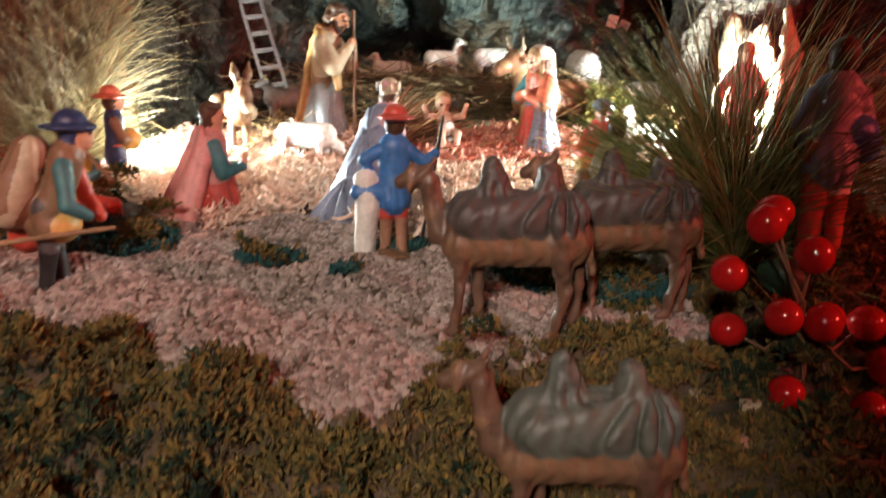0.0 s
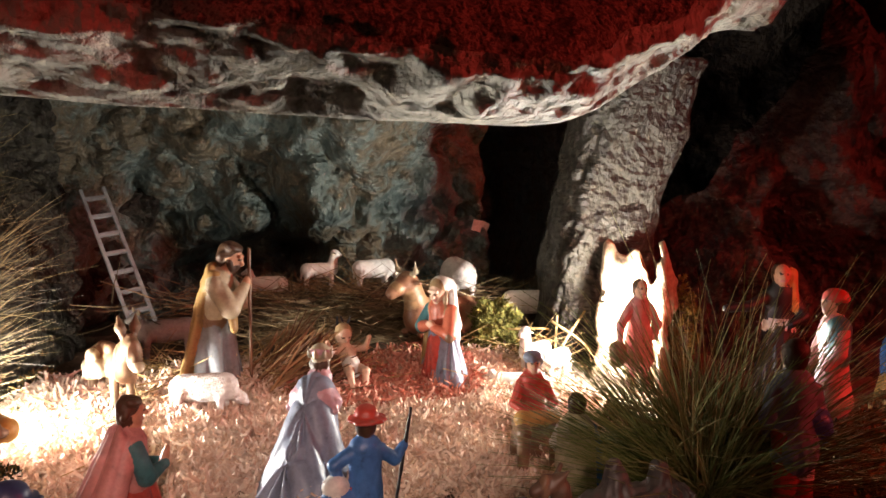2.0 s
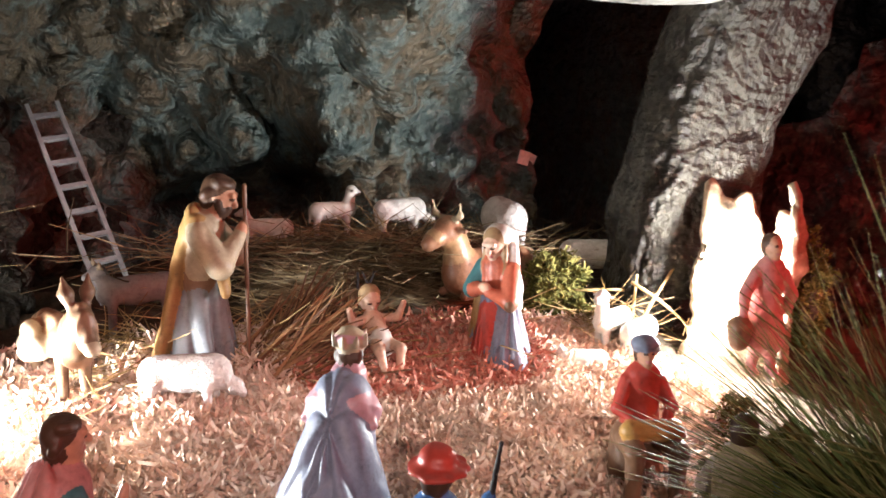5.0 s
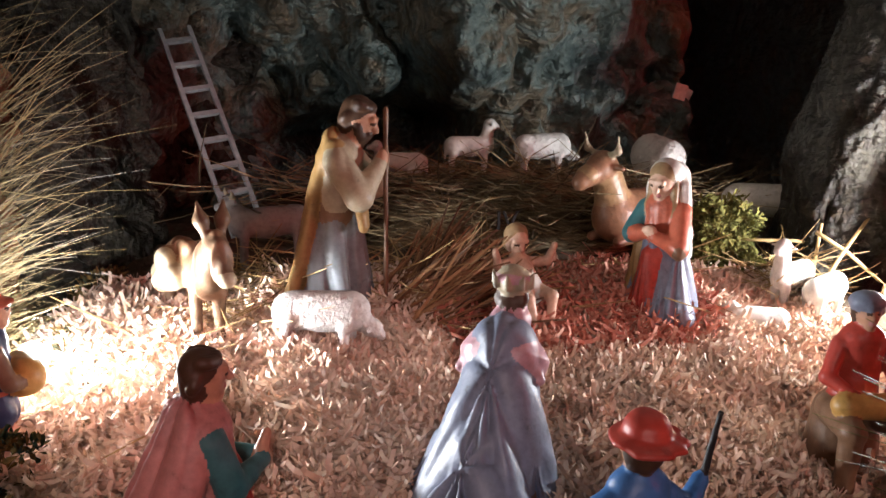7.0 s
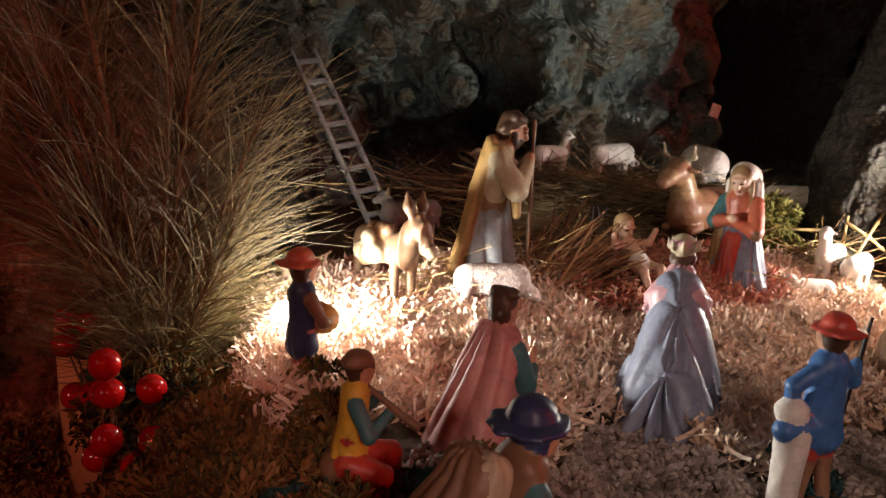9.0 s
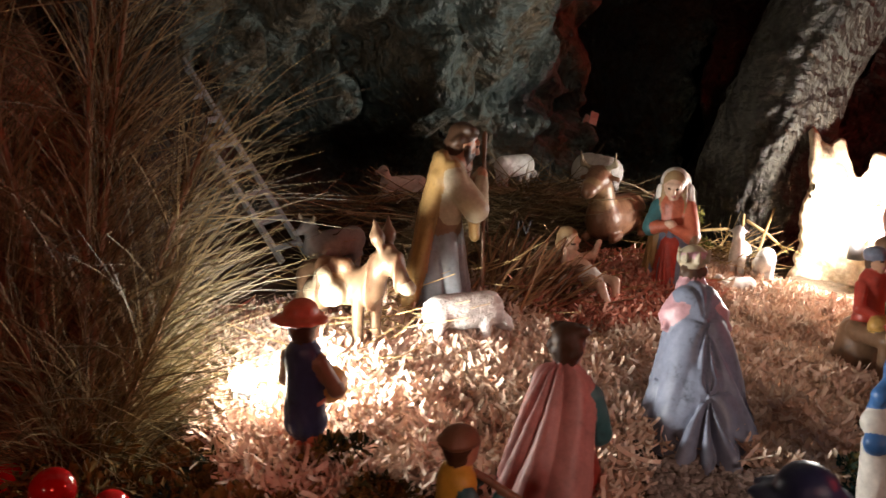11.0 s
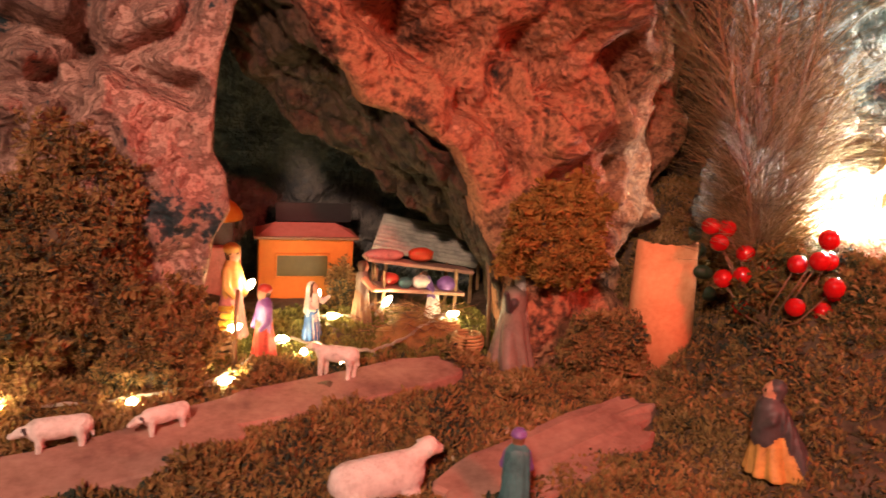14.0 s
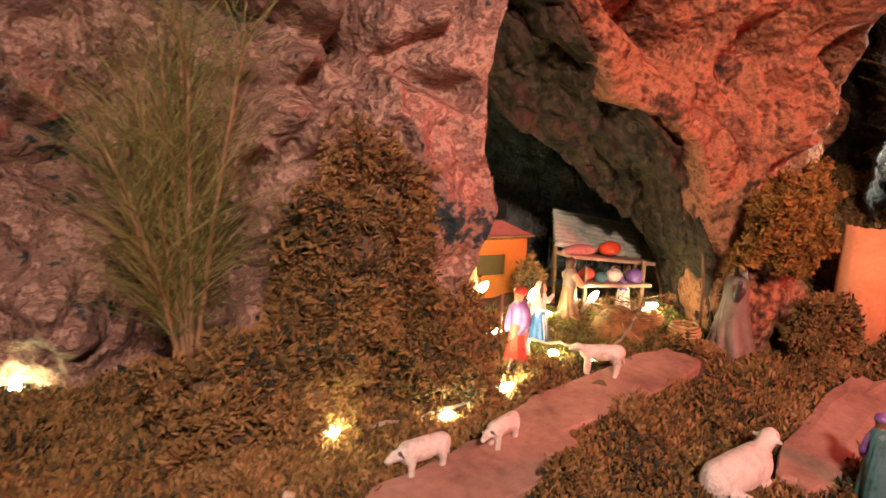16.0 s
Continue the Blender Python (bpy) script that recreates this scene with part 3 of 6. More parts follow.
def arch_gap(x, z):
    x, z = np.asarray(x, float), np.asarray(z, float)
    best = np.full(np.broadcast(x, z).shape, 9.0)
    for (x0, z0), (x1, z1) in zip(ARCH, ARCH[1:] + ARCH[:1]):
        dx, dz = x1 - x0, z1 - z0
        t = np.clip(((x - x0) * dx + (z - z0) * dz) / (dx * dx + dz * dz), 0, 1)
        best = np.minimum(best, np.hypot(x - x0 - t * dx, z - z0 - t * dz))
    return best


CLEFTS = [([(-0.776, 0.336), (-0.752, 0.318), (-0.712, 0.306)], 0.014, 0.036), ([(-0.776, 0.331), (-0.783, 0.297), (-0.798, 0.282)], 0.009, 0.028), ([(-0.85, 0.309), (-0.796, 0.304)], 0.011, 0.030),
          ([(-0.783, 0.40), (-0.783, 0.352), (-0.787, 0.325), (-0.800, 0.309)], 0.012, 0.034), ([(-0.755, 0.331), (-0.716, 0.351), (-0.70, 0.40)], 0.009, 0.022), ([(-0.90, 0.37), (-0.84, 0.345), (-0.80, 0.338)], 0.014, 0.034),
          ([(-1.02, 0.26), (-0.96, 0.235), (-0.90, 0.21)], 0.016, 0.036), ([(-0.56, 0.42), (-0.545, 0.36), (-0.515, 0.335)], 0.012, 0.030), ([(-0.47, 0.36), (-0.44, 0.325), (-0.415, 0.315)], 0.012, 0.030),
          ([(-0.50, 0.310), (-0.478, 0.290), (-0.462, 0.262)], 0.010, 0.024), ([(-0.38, 0.36), (-0.36, 0.31), (-0.35, 0.26)], 0.012, 0.028), ([(-0.42, 0.30), (-0.40, 0.265)], 0.008, 0.018)]


def facade_y(x, z):
    base = np.interp(x, [-1.5, -0.95, -0.80, -0.70, -0.66, -0.50, -0.42, -0.34, -0.25], [0.80, 0.77, 0.72, 0.70, 0.695, 0.68, 0.662, 0.68, 0.73])
    return base - 0.10 * np.clip(z - 0.38, 0, 1) + 0.044 * crumple(x, z, 61, 0.090) * (0.30 + 0.70 * step(0.0, 0.07, arch_gap(x, z))) + 0.008 * waves(x, z, 65, 5, 4) + sum(1.15 * d * groove(x + 0.007 * facets(x, z, 69, 0.025), z + 0.005 * facets(x, z, 68, 0.03), p, 1.2 * w) for p, w, d in CLEFTS)


def facade(lo, hi):
    def fx(u, v):
        x, z = lo + (hi - lo) * u, 0.03 + 0.62 * v
        return x, facade_y(x, z), z
    return fx


def outside(p):
    c = (p[:-1, :-1] + p[1:, 1:]) / 2
    return ~inside_arch(c[..., 0], c[..., 2])


def rock_front(name, lo, hi, nu, material, label):
    v, f = sheet(facade(lo, hi), nu, 270, outside)
    bm = bmesh.new()
    vs = [bm.verts.new(p) for p in v]
    for q in f:
        bm.faces.new([vs[i] for i in q])
    bmesh.ops.delete(bm, geom=[w for w in bm.verts if not w.link_faces], context="VERTS")
    near = [e for e in bm.edges if e.is_boundary and all(lo + 0.004 < w.co.x < hi - 0.004 and 0.034 < w.co.z < 0.60 for w in e.verts)]
    for w in {w for e in near for w in e.verts}:
        w.co.x, w.co.z = to_arch(w.co.x, w.co.z)
    for dy, grow in ((0.012, -0.004), (0.03, 0.004), (0.08, 0.03)):
        r = bmesh.ops.extrude_edge_only(bm, edges=near)
        for w in (g for g in r["geom"] if isinstance(g, bmesh.types.BMVert)):
            out = (w.co - Vector((-0.60, w.co.y, 0.18))).normalized()
            w.co += Vector((0, dy, 0)) + out * grow + Vector((0, 0.01, 0.006)) * noise.noise(w.co * 25)
        near = [g for g in r["geom"] if isinstance(g, bmesh.types.BMEdge)]
    bmesh.ops.recalc_face_normals(bm, faces=bm.faces)
    return tagged(part(name, bm, material, smooth=True), label, "rock face", kind="structure")


rock_front("wall_rock_left", -1.50, -0.645, 370, PAPER_TAN, "creased tan and rose paper rock with dark hollows")
rock_front("wall_rock_right", -0.645, -0.248, 190, PAPER_RUST, "creased rust-brown paper rock beside the cave mouth")


def overhang(u, v):
    k = np.linspace(0, 1, len(OUTER))
    xo, zo = (np.interp(u, k, [p[i] for p in OUTER]) for i in (0, 1))
    xi, zi = (np.interp(u, k, [p[i] for p in INNER]) for i in (0, 1))
    c = crumple(u * 0.5, v * 0.14, 81, 0.06)
    return xo + (xi - xo) * v + 0.007 * c, 0.690 + 0.085 * v + 0.014 * c, zo + (zi - zo) * v + 0.008 * c


rock("wall_cave_arch", overhang, 260, 90, PAPER_OLIVE, "underside of the paper rock arch, olive paper coloured dark for shade")


def cave_back(u, v):
    x, z = -0.95 + 0.75 * u, 0.06 + 0.46 * v
    return x, 0.97 - 0.06 * np.abs(u - 0.5) * 2 + 0.025 * crumple(x, z, 71, 0.08) - 0.18 * np.clip(v - 0.5, 0, 1), z


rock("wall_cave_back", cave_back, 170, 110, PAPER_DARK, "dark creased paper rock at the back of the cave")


# ---- figurines ----
def person(name, label, place, yaw, H, top, bottom, hair=HAIR, skin=SKIN, arms=None, hat=None, hat_mat=None, robe=True, cape=None, legs=None, lean=0.0,
           kneel=False, beard=None, extra=(), category="figurine", res=60, width=1.0, apron=None, size=None):
    """A cast resin figurine, one mesh, H metres high, looking along yaw."""
    p = []
    bx = 0.30 * lean
    if kneel:
        p += [C((-0.10, 0, 0.03), (0.0, 0, 0.42), 0.24 * width, 0.13 * width, bottom, 1.25, 1.0, 0.15, 11), C((-0.30, 0, 0.02), (-0.06, 0, 0.28), 0.14, 0.13, bottom, 1, 1.1, 0.08, 7),
              C((0.02, 0, 0.36), (0.03 + bx, 0, 0.66), 0.15 * width, 0.13 * width, top)]
        zs, zh = 0.66, 0.83
    elif robe:
        p += [C((0, 0, 0.0), (0, 0, 0.52), 0.170 * width, 0.105 * width, bottom, 0.95, 1.0, 0.15, 10), C((0, 0, 0.46), (bx, 0, 0.76), 0.105 * width, 0.10 * width, top, 0.85, 1.05, 0.03, 6)]
        zs, zh = 0.76, 0.905
    else:
        lm = legs or bottom
        for s, f in ((1, 0.03), (-1, -0.03)):
            p += [C((f, s * 0.055, 0.05), (0.005, s * 0.05, 0.28), 0.036, 0.048, lm), C((0.005, s * 0.05, 0.28), (0, s * 0.045, 0.50), 0.050, 0.066, bottom), E((f + 0.03, s * 0.06, 0.022), (0.065, 0.036, 0.03), lm if legs else HAIR)]
        p += [C((0, 0, 0.40), (0.3 * bx, 0, 0.52), 0.115 * width, 0.10 * width, top, 0.9, 1.05, 0.06, 7), C((0.3 * bx, 0, 0.50), (bx, 0, 0.75), 0.095 * width, 0.098 * width, top, 0.85, 1.1)]
        zs, zh = 0.75, 0.905
    hx = bx * 1.35 + 0.01
    zs, zh = zs - 0.10 * lean * lean, zh - 0.26 * lean * lean
    hs = size or (1.45 if kneel else 1.14)

    def hE(c, r, m):
        return E((hx + c[0] * hs, c[1] * hs, zh + c[2] * hs), tuple(v * hs for v in r), m)
    p += [C((bx, 0, zs), (hx, 0, zh - 0.05), 0.05, 0.04 * hs, skin), hE((0.012, 0, 0), (0.056, 0.050, 0.070), skin), hE((0.064, 0, -0.005), (0.014, 0.011, 0.017), skin), hE((0.044, 0, -0.050), (0.020, 0.024, 0.020), skin)]
    p += [hE((0.060, k * 0.021, 0.012), (0.009, 0.010, 0.007), HAIR) for k in (1, -1)] + [hE((0.060, 0, -0.032), (0.010, 0.016, 0.006), ROSE)]
    if hat != "veil":
        p += [hE((-0.018, 0, 0.020), (0.062, 0.060, 0.064), hair), hE((-0.022, 0, -0.020), (0.045, 0.056, 0.05), hair)]
    if beard:
        p += [hE((0.042, 0, -0.055), (0.030, 0.036, 0.045), beard), hE((0.015, 0, -0.045), (0.045, 0.050, 0.030), beard)]
    if hat == "brim":
        p += [hE((-0.03, 0, 0.035), (0.115, 0.11, 0.022), hat_mat), hE((-0.02, 0, 0.06), (0.07, 0.068, 0.055), hat_mat)]
    elif hat == "cap":
        p += [hE((-0.01, 0, 0.045), (0.072, 0.070, 0.050), hat_mat), hE((-0.02, 0, 0.03), (0.078, 0.076, 0.02), hat_mat)]
    elif hat == "turban":
        p += [hE((-0.01, 0, 0.05), (0.082, 0.080, 0.055), hat_mat), hE((-0.02, 0.03, 0.02), (0.05, 0.06, 0.05), hat_mat)]
    elif hat == "veil":
        p += [hE((-0.006, 0, 0.012), (0.060, 0.060, 0.066), hair), C((hx + 0.02, 0.045 * hs, zh), (bx + 0.04, 0.075, zs - 0.08), 0.026 * hs, 0.022, hair), C((hx + 0.02, -0.045 * hs, zh), (bx + 0.04, -0.075, zs - 0.08), 0.026 * hs, 0.022, hair),
              hE((-0.034, 0, 0.020), (0.066, 0.070, 0.072), hat_mat), C((hx - 0.05 * hs, 0, zh - 0.01), (bx - 0.10, 0, zs - 0.26), 0.055 * hs, 0.070, hat_mat, 0.8, 1.3, 0.12, 9)]
    for side, am in zip((1, -1), arms or (((0.03, 0.14, 0.58), (0.10, 0.10, 0.48)), ((0.03, -0.14, 0.58), (0.10, -0.10, 0.48)))):
        sh = (bx, side * 0.10 * width, zs - 0.025)
        el, hd = am[0], am[1]
        sleeve = am[2] if len(am) > 2 else top
        p += [C(sh, el, 0.047, 0.042, sleeve), C(el, hd, 0.042, 0.030, sleeve), E(hd, (0.024, 0.022, 0.026), skin)]
    if cape:
        p += [C((bx - 0.06, 0, zs - 0.03), ((-0.34 if kneel else -0.16), 0, 0.03), 0.095, 0.17 if kneel else 0.13, cape, 0.75, 1.3, 0.16, 13, 1.0), C((bx - 0.02, 0, zs - 0.02), (bx - 0.04, 0, zs - 0.06), 0.11, 0.11, cape, 0.9, 1.15)]
    if apron:
        p += [C((0.09, 0, 0.12), (0.075, 0, 0.46), 0.09, 0.06, apron, 0.6, 1.1)]
    p += list(extra)
    return moulded(name, p, H, place, yaw, label, category, "nativity figurines", res, wrinkle=0.0025)


def head(c, s, pitch, skin, hair, beard=None, turn=0.0, curls=True, bald=False):
    """Shapes of one figurine's head, looking along +x and bent down by pitch degrees."""
    m = np.array((pose(0, 0, 0, 0, pitch, 0) if not turn else pose(0, 0, 0, 0, 0, turn) @ pose(0, 0, 0, 0, pitch, 0)).to_3x3())

    def at(u, v, w):
        return np.array(c) + s * (m @ np.array([u, v, w]))
    p = [E(at(0, 0, 0), (0.050 * s, 0.045 * s, 0.057 * s), skin), C(at(0.010, 0, -0.03), at(0.024, 0, -0.050), 0.036 * s, 0.025 * s, skin), C(at(0.046, 0, 0.012), at(0.061, 0, -0.012), 0.007 * s, 0.011 * s, skin),
         C(at(0.044, -0.024, 0.020), at(0.044, 0.024, 0.020), 0.009 * s, 0.009 * s, skin), C(at(0.047, 0, -0.034), at(0.047, 0.002, -0.034), 0.008 * s, 0.008 * s, ROSE)]
    p += [E(at(0.047, k * 0.019, 0.006), (0.007 * s, 0.008 * s, 0.005 * s), HAIR) for k in (1, -1)]
    if not bald:
        p += [E(at(-0.016, 0, 0.018), (0.051 * s, 0.051 * s, 0.052 * s), hair), E(at(-0.026, 0, -0.024), (0.036 * s, 0.047 * s, 0.042 * s), hair)]
    if curls and not bald:
        for k in range(9):
            a = -2.0 + k * 0.5
            p += [E(at(0.030 * math.cos(a) - 0.008, 0.047 * math.sin(a), 0.046), (0.017 * s,) * 3, hair), E(at(-0.034 - 0.012 * math.cos(a), 0.046 * math.sin(a), 0.004 - 0.012 * (k % 3)), (0.016 * s,) * 3, hair)]
    if beard:
        p += [C(at(0.030, 0, -0.044), at(0.034, 0, -0.078), 0.028 * s, 0.013 * s, beard), C(at(0.012, 0.036, -0.018), at(0.030, 0.012, -0.055), 0.014 * s, 0.016 * s, beard), C(at(0.012, -0.036, -0.018), at(0.030, -0.012, -0.055), 0.014 * s, 0.016 * s, beard),
              C(at(0.050, -0.014, -0.026), at(0.050, 0.014, -0.026), 0.006 * s, 0.006 * s, beard)]
    return p


def cast(name, prims, H, place, yaw, label, res=110, blend=0.012, wrinkle=0.002):
    return moulded(name, prims, H, place, yaw, label, "figurine", "nativity figurines", res, blend, wrinkle=wrinkle)


# the stable's own figures
cast("standing_figurine", [C((-0.03, 0, 0.0), (0.0, 0, 0.52), 0.150, 0.092, GREYBLUE, 0.95, 1.0, 0.24, 9), C((0.07, 0.02, 0.0), (0.03, 0, 0.46), 0.095, 0.070, GREYBLUE, 1, 1, 0.18, 5), C((-0.06, -0.05, 0.0), (-0.01, -0.02, 0.46), 0.095, 0.062, GREYBLUE, 1, 1, 0.2, 7, 0.6),
      C((0, 0, 0.49), (0, 0, 0.525), 0.104, 0.102, BROWNP, 0.9, 1.05), C((0, 0, 0.53), (0.02, 0, 0.72), 0.102, 0.106, CREAM, 0.85, 1.1, 0.05, 7), C((0.025, -0.085, 0.73), (0.025, 0.085, 0.73), 0.062, 0.062, CREAM),
      C((0.03, -0.115, 0.71), (0.125, -0.135, 0.575), 0.060, 0.064, CREAM, 1, 1, 0.06, 6), C((0.125, -0.135, 0.575), (0.185, -0.025, 0.695), 0.060, 0.034, CREAM), C((0.03, 0.115, 0.71), (0.13, 0.12, 0.585), 0.060, 0.060, CREAM), C((0.13, 0.12, 0.585), (0.185, 0.025, 0.71), 0.058, 0.034, CREAM),
      E((0.195, -0.012, 0.725), (0.026, 0.026, 0.036), SKIN), E((0.195, 0.02, 0.735), (0.024, 0.024, 0.034), SKIN), C((0.125, -0.10, 0.55), (0.135, -0.09, 0.445), 0.045, 0.036, OCHRE_DEEP, 0.7, 1.1), C((0.05, 0, 0.76), (0.08, 0, 0.84), 0.052, 0.048, SKIN)]
     + head((0.095, 0, 0.885), 1.36, 24, SKIN, HAIR, HAIR)
     + [C((-0.02, -0.02, 0.79), (-0.085, -0.03, 0.55), 0.060, 0.066, OCHRE_DEEP, 0.65, 1.35, 0.10, 7), C((-0.085, -0.03, 0.55), (-0.135, -0.035, 0.30), 0.066, 0.068, OCHRE_DEEP, 0.6, 1.35, 0.10, 7), C((-0.135, -0.035, 0.30), (-0.215, -0.04, 0.0), 0.068, 0.078, OCHRE_DEEP, 0.55, 1.35, 0.14, 7), C((0.02, -0.10, 0.775), (-0.03, -0.06, 0.72), 0.035, 0.05, OCHRE_DEEP),
        C((0.215, 0.01, 0.0), (0.205, 0.01, 0.93), 0.011, 0.011, BROWNP)], 0.117, (-0.094, 0.610, 0.229), -16, "bearded figurine in grey robe and ochre cloak, hands raised", 126)
cast("kneeling_woman_figurine", [C((-0.02, 0, 0), (0, 0, 0.42), 0.19, 0.115, SLATE, 1.1, 1.0, 0.2, 9), C((0.12, -0.03, 0), (0.08, 0, 0.38), 0.095, 0.075, REDP, 1, 1, 0.16, 7), C((0.03, 0.13, 0), (0.0, 0.08, 0.47), 0.145, 0.065, SLATE, 1, 1, 0.22, 7), C((0.10, 0.10, 0), (0.05, 0.07, 0.34), 0.10, 0.05, SLATE, 1, 1, 0.2, 5, 0.4),
      C((0.02, -0.13, 0.03), (0.02, -0.10, 0.44), 0.09, 0.065, OCHRE_DEEP, 1, 1, 0.14, 7), C((0, 0, 0.40), (0.02, 0, 0.67), 0.118, 0.105, SCARLET, 0.9, 1.1, 0.06, 7), C((0.02, -0.11, 0.65), (0.10, -0.15, 0.50), 0.062, 0.062, TEAL), C((0.10, -0.15, 0.50), (0.165, -0.02, 0.53), 0.060, 0.036, SCARLET),
      C((0.02, 0.11, 0.65), (0.10, 0.15, 0.46), 0.062, 0.068, SCARLET), C((0.10, 0.15, 0.46), (0.165, 0.03, 0.51), 0.062, 0.036, SCARLET), E((0.175, 0, 0.545), (0.034, 0.045, 0.034), SKIN_PALE), E((0.12, 0.17, 0.44), (0.05, 0.04, 0.055), BROWNP), C((0.02, 0, 0.66), (0.05, 0, 0.76), 0.05, 0.048, SKIN_PALE)]
     + head((0.065, 0, 0.825), 1.62, 22, SKIN_PALE, BLOND, None, 0, False)
     + [C((0.050, k * 0.072, 0.82), (0.075, k * 0.085, 0.62), 0.022, 0.016, BLOND) for k in (1, -1)]
     + [E((0.026, 0, 0.872), (0.090, 0.098, 0.088), WHITEP), C((-0.03, 0, 0.85), (-0.09, 0.02, 0.50), 0.088, 0.10, WHITEP, 0.8, 1.2, 0.12, 9), C((0.0, 0.10, 0.80), (-0.03, 0.13, 0.40), 0.040, 0.045, WHITEP, 1, 1, 0.1, 5), C((0.0, -0.095, 0.80), (-0.04, -0.11, 0.60), 0.036, 0.04, WHITEP)],
     0.088, (0.076, 0.594, 0.232), -142, "kneeling woman figurine, white veil, red dress and grey cloak", 118)
moulded("infant_figurine", [C((-0.30, 0, 0.24), (0.08, 0, 0.20), 0.155, 0.150, SKIN_PALE), C((0.06, 0, 0.20), (0.20, 0, 0.18), 0.160, 0.150, WHITEP), C((-0.38, 0, 0.28), (-0.46, 0, 0.36), 0.08, 0.08, SKIN_PALE),
                            C((-0.28, 0.14, 0.28), (-0.20, 0.34, 0.34), 0.07, 0.058, SKIN_PALE), C((-0.20, 0.34, 0.34), (-0.24, 0.40, 0.56), 0.056, 0.044, SKIN_PALE), C((-0.28, -0.14, 0.28), (-0.18, -0.34, 0.32), 0.07, 0.058, SKIN_PALE), C((-0.18, -0.34, 0.32), (-0.20, -0.42, 0.54), 0.056, 0.044, SKIN_PALE),
                            C((0.20, 0.09, 0.20), (0.44, 0.14, 0.32), 0.10, 0.075, SKIN_PALE), C((0.44, 0.14, 0.32), (0.62, 0.10, 0.10), 0.07, 0.050, SKIN_PALE), C((0.20, -0.09, 0.20), (0.42, -0.15, 0.28), 0.10, 0.075, SKIN_PALE), C((0.42, -0.15, 0.28), (0.64, -0.12, 0.10), 0.07, 0.050, SKIN_PALE)]
        + head((-0.50, 0, 0.46), 3.1, -8, SKIN_PALE, BLOND, None, 0, False),
        0.042, (0.003, 0.600, 0.243), -80, "bare infant figurine lying on straw with raised arms", "figurine", "nativity figurines", 60, 0.03, -0.1, tilt=24)
cast("crowned_figurine", [C((-0.08, 0, 0), (0.09, 0, 0.66), 0.290, 0.125, SLATE, 1.0, 1.0, 0.17, 8), C((-0.27, 0.03, 0), (-0.05, 0, 0.42), 0.19, 0.10, SLATE, 1, 1.2, 0.22, 7, 0.7), C((-0.08, -0.20, 0), (0.05, -0.07, 0.50), 0.12, 0.08, SLATE, 1, 1, 0.2, 5), C((-0.08, 0.20, 0), (0.05, 0.07, 0.50), 0.12, 0.08, SLATE, 1, 1, 0.2, 5, 0.9),
      C((-0.09, 0, -0.01), (-0.09, 0, 0.008), 0.285, 0.275, BROWNP), C((0.165, 0, 0.735), (0.100, 0, 0.625), 0.078, 0.158, PINK, 0.85, 1.12, 0.09, 8), C((0.07, 0.13, 0.60), (0.050, 0.16, 0.56), 0.03, 0.022, PINK), C((0.07, -0.13, 0.60), (0.050, -0.16, 0.56), 0.03, 0.022, PINK),
      C((0.17, 0.07, 0.60), (0.30, 0.05, 0.50), 0.05, 0.036, SLATE), C((0.17, -0.07, 0.60), (0.30, -0.05, 0.50), 0.05, 0.036, SLATE), E((0.35, 0, 0.51), (0.03, 0.05, 0.03), SKIN)]
     + head((0.2, 0, 0.825), 1.15, 22, SKIN, HAIR, HAIR)
     + [C((0.19, 0, 0.870), (0.180, 0, 0.895), 0.062, 0.070, CREAM), E((0.174, 0, 0.915), (0.064, 0.064, 0.030), PINK)] + [C((0.178 + 0.074 * math.cos(k * 0.785), 0.074 * math.sin(k * 0.785), 0.885), (0.174 + 0.082 * math.cos(k * 0.785), 0.082 * math.sin(k * 0.785), 0.938), 0.013, 0.006, CREAM) for k in range(8)],
     0.091, (-0.042, 0.466, 0.203), 60, "kneeling crowned figurine in slate-blue cape with pink collar", 126)
cast("kneeling_red_figurine", [C((0.0, 0, 0), (0.01, 0, 0.42), 0.215, 0.125, REDP, 1.2, 1.0, 0.16, 9), C((0.02, 0, 0.38), (0.02, 0, 0.64), 0.135, 0.115, ROSE, 0.9, 1.1, 0.06, 7), C((-0.04, 0, 0.665), (-0.27, 0, 0.02), 0.095, 0.185, ROSE, 0.85, 1.3, 0.20, 9, 1.0), C((-0.02, -0.12, 0.60), (-0.20, -0.20, 0.04), 0.05, 0.07, ROSE, 1, 1, 0.16, 5), C((-0.02, 0.12, 0.60), (-0.20, 0.20, 0.04), 0.05, 0.07, ROSE, 1, 1, 0.16, 5),
      C((0.0, -0.09, 0.65), (0.0, 0.09, 0.65), 0.065, 0.065, ROSE), C((0.02, -0.13, 0.62), (0.08, -0.15, 0.43), 0.060, 0.062, TEAL), C((0.08, -0.15, 0.43), (0.235, -0.03, 0.45), 0.058, 0.034, TEAL), C((0.02, 0.13, 0.62), (0.08, 0.15, 0.43), 0.060, 0.062, TEAL), C((0.08, 0.15, 0.43), (0.235, 0.03, 0.45), 0.058, 0.034, TEAL),
      C((0.235, 0, 0.44), (0.265, 0, 0.55), 0.034, 0.022, SKIN), C((0.02, 0, 0.66), (0.03, 0, 0.76), 0.055, 0.05, SKIN)]
     + head((0.035, 0, 0.845), 1.55, 4, SKIN, HAIR), 0.078, (-0.138, 0.445, 0.201), 22, "kneeling figurine in rose-red cloak with folded hands", 116)
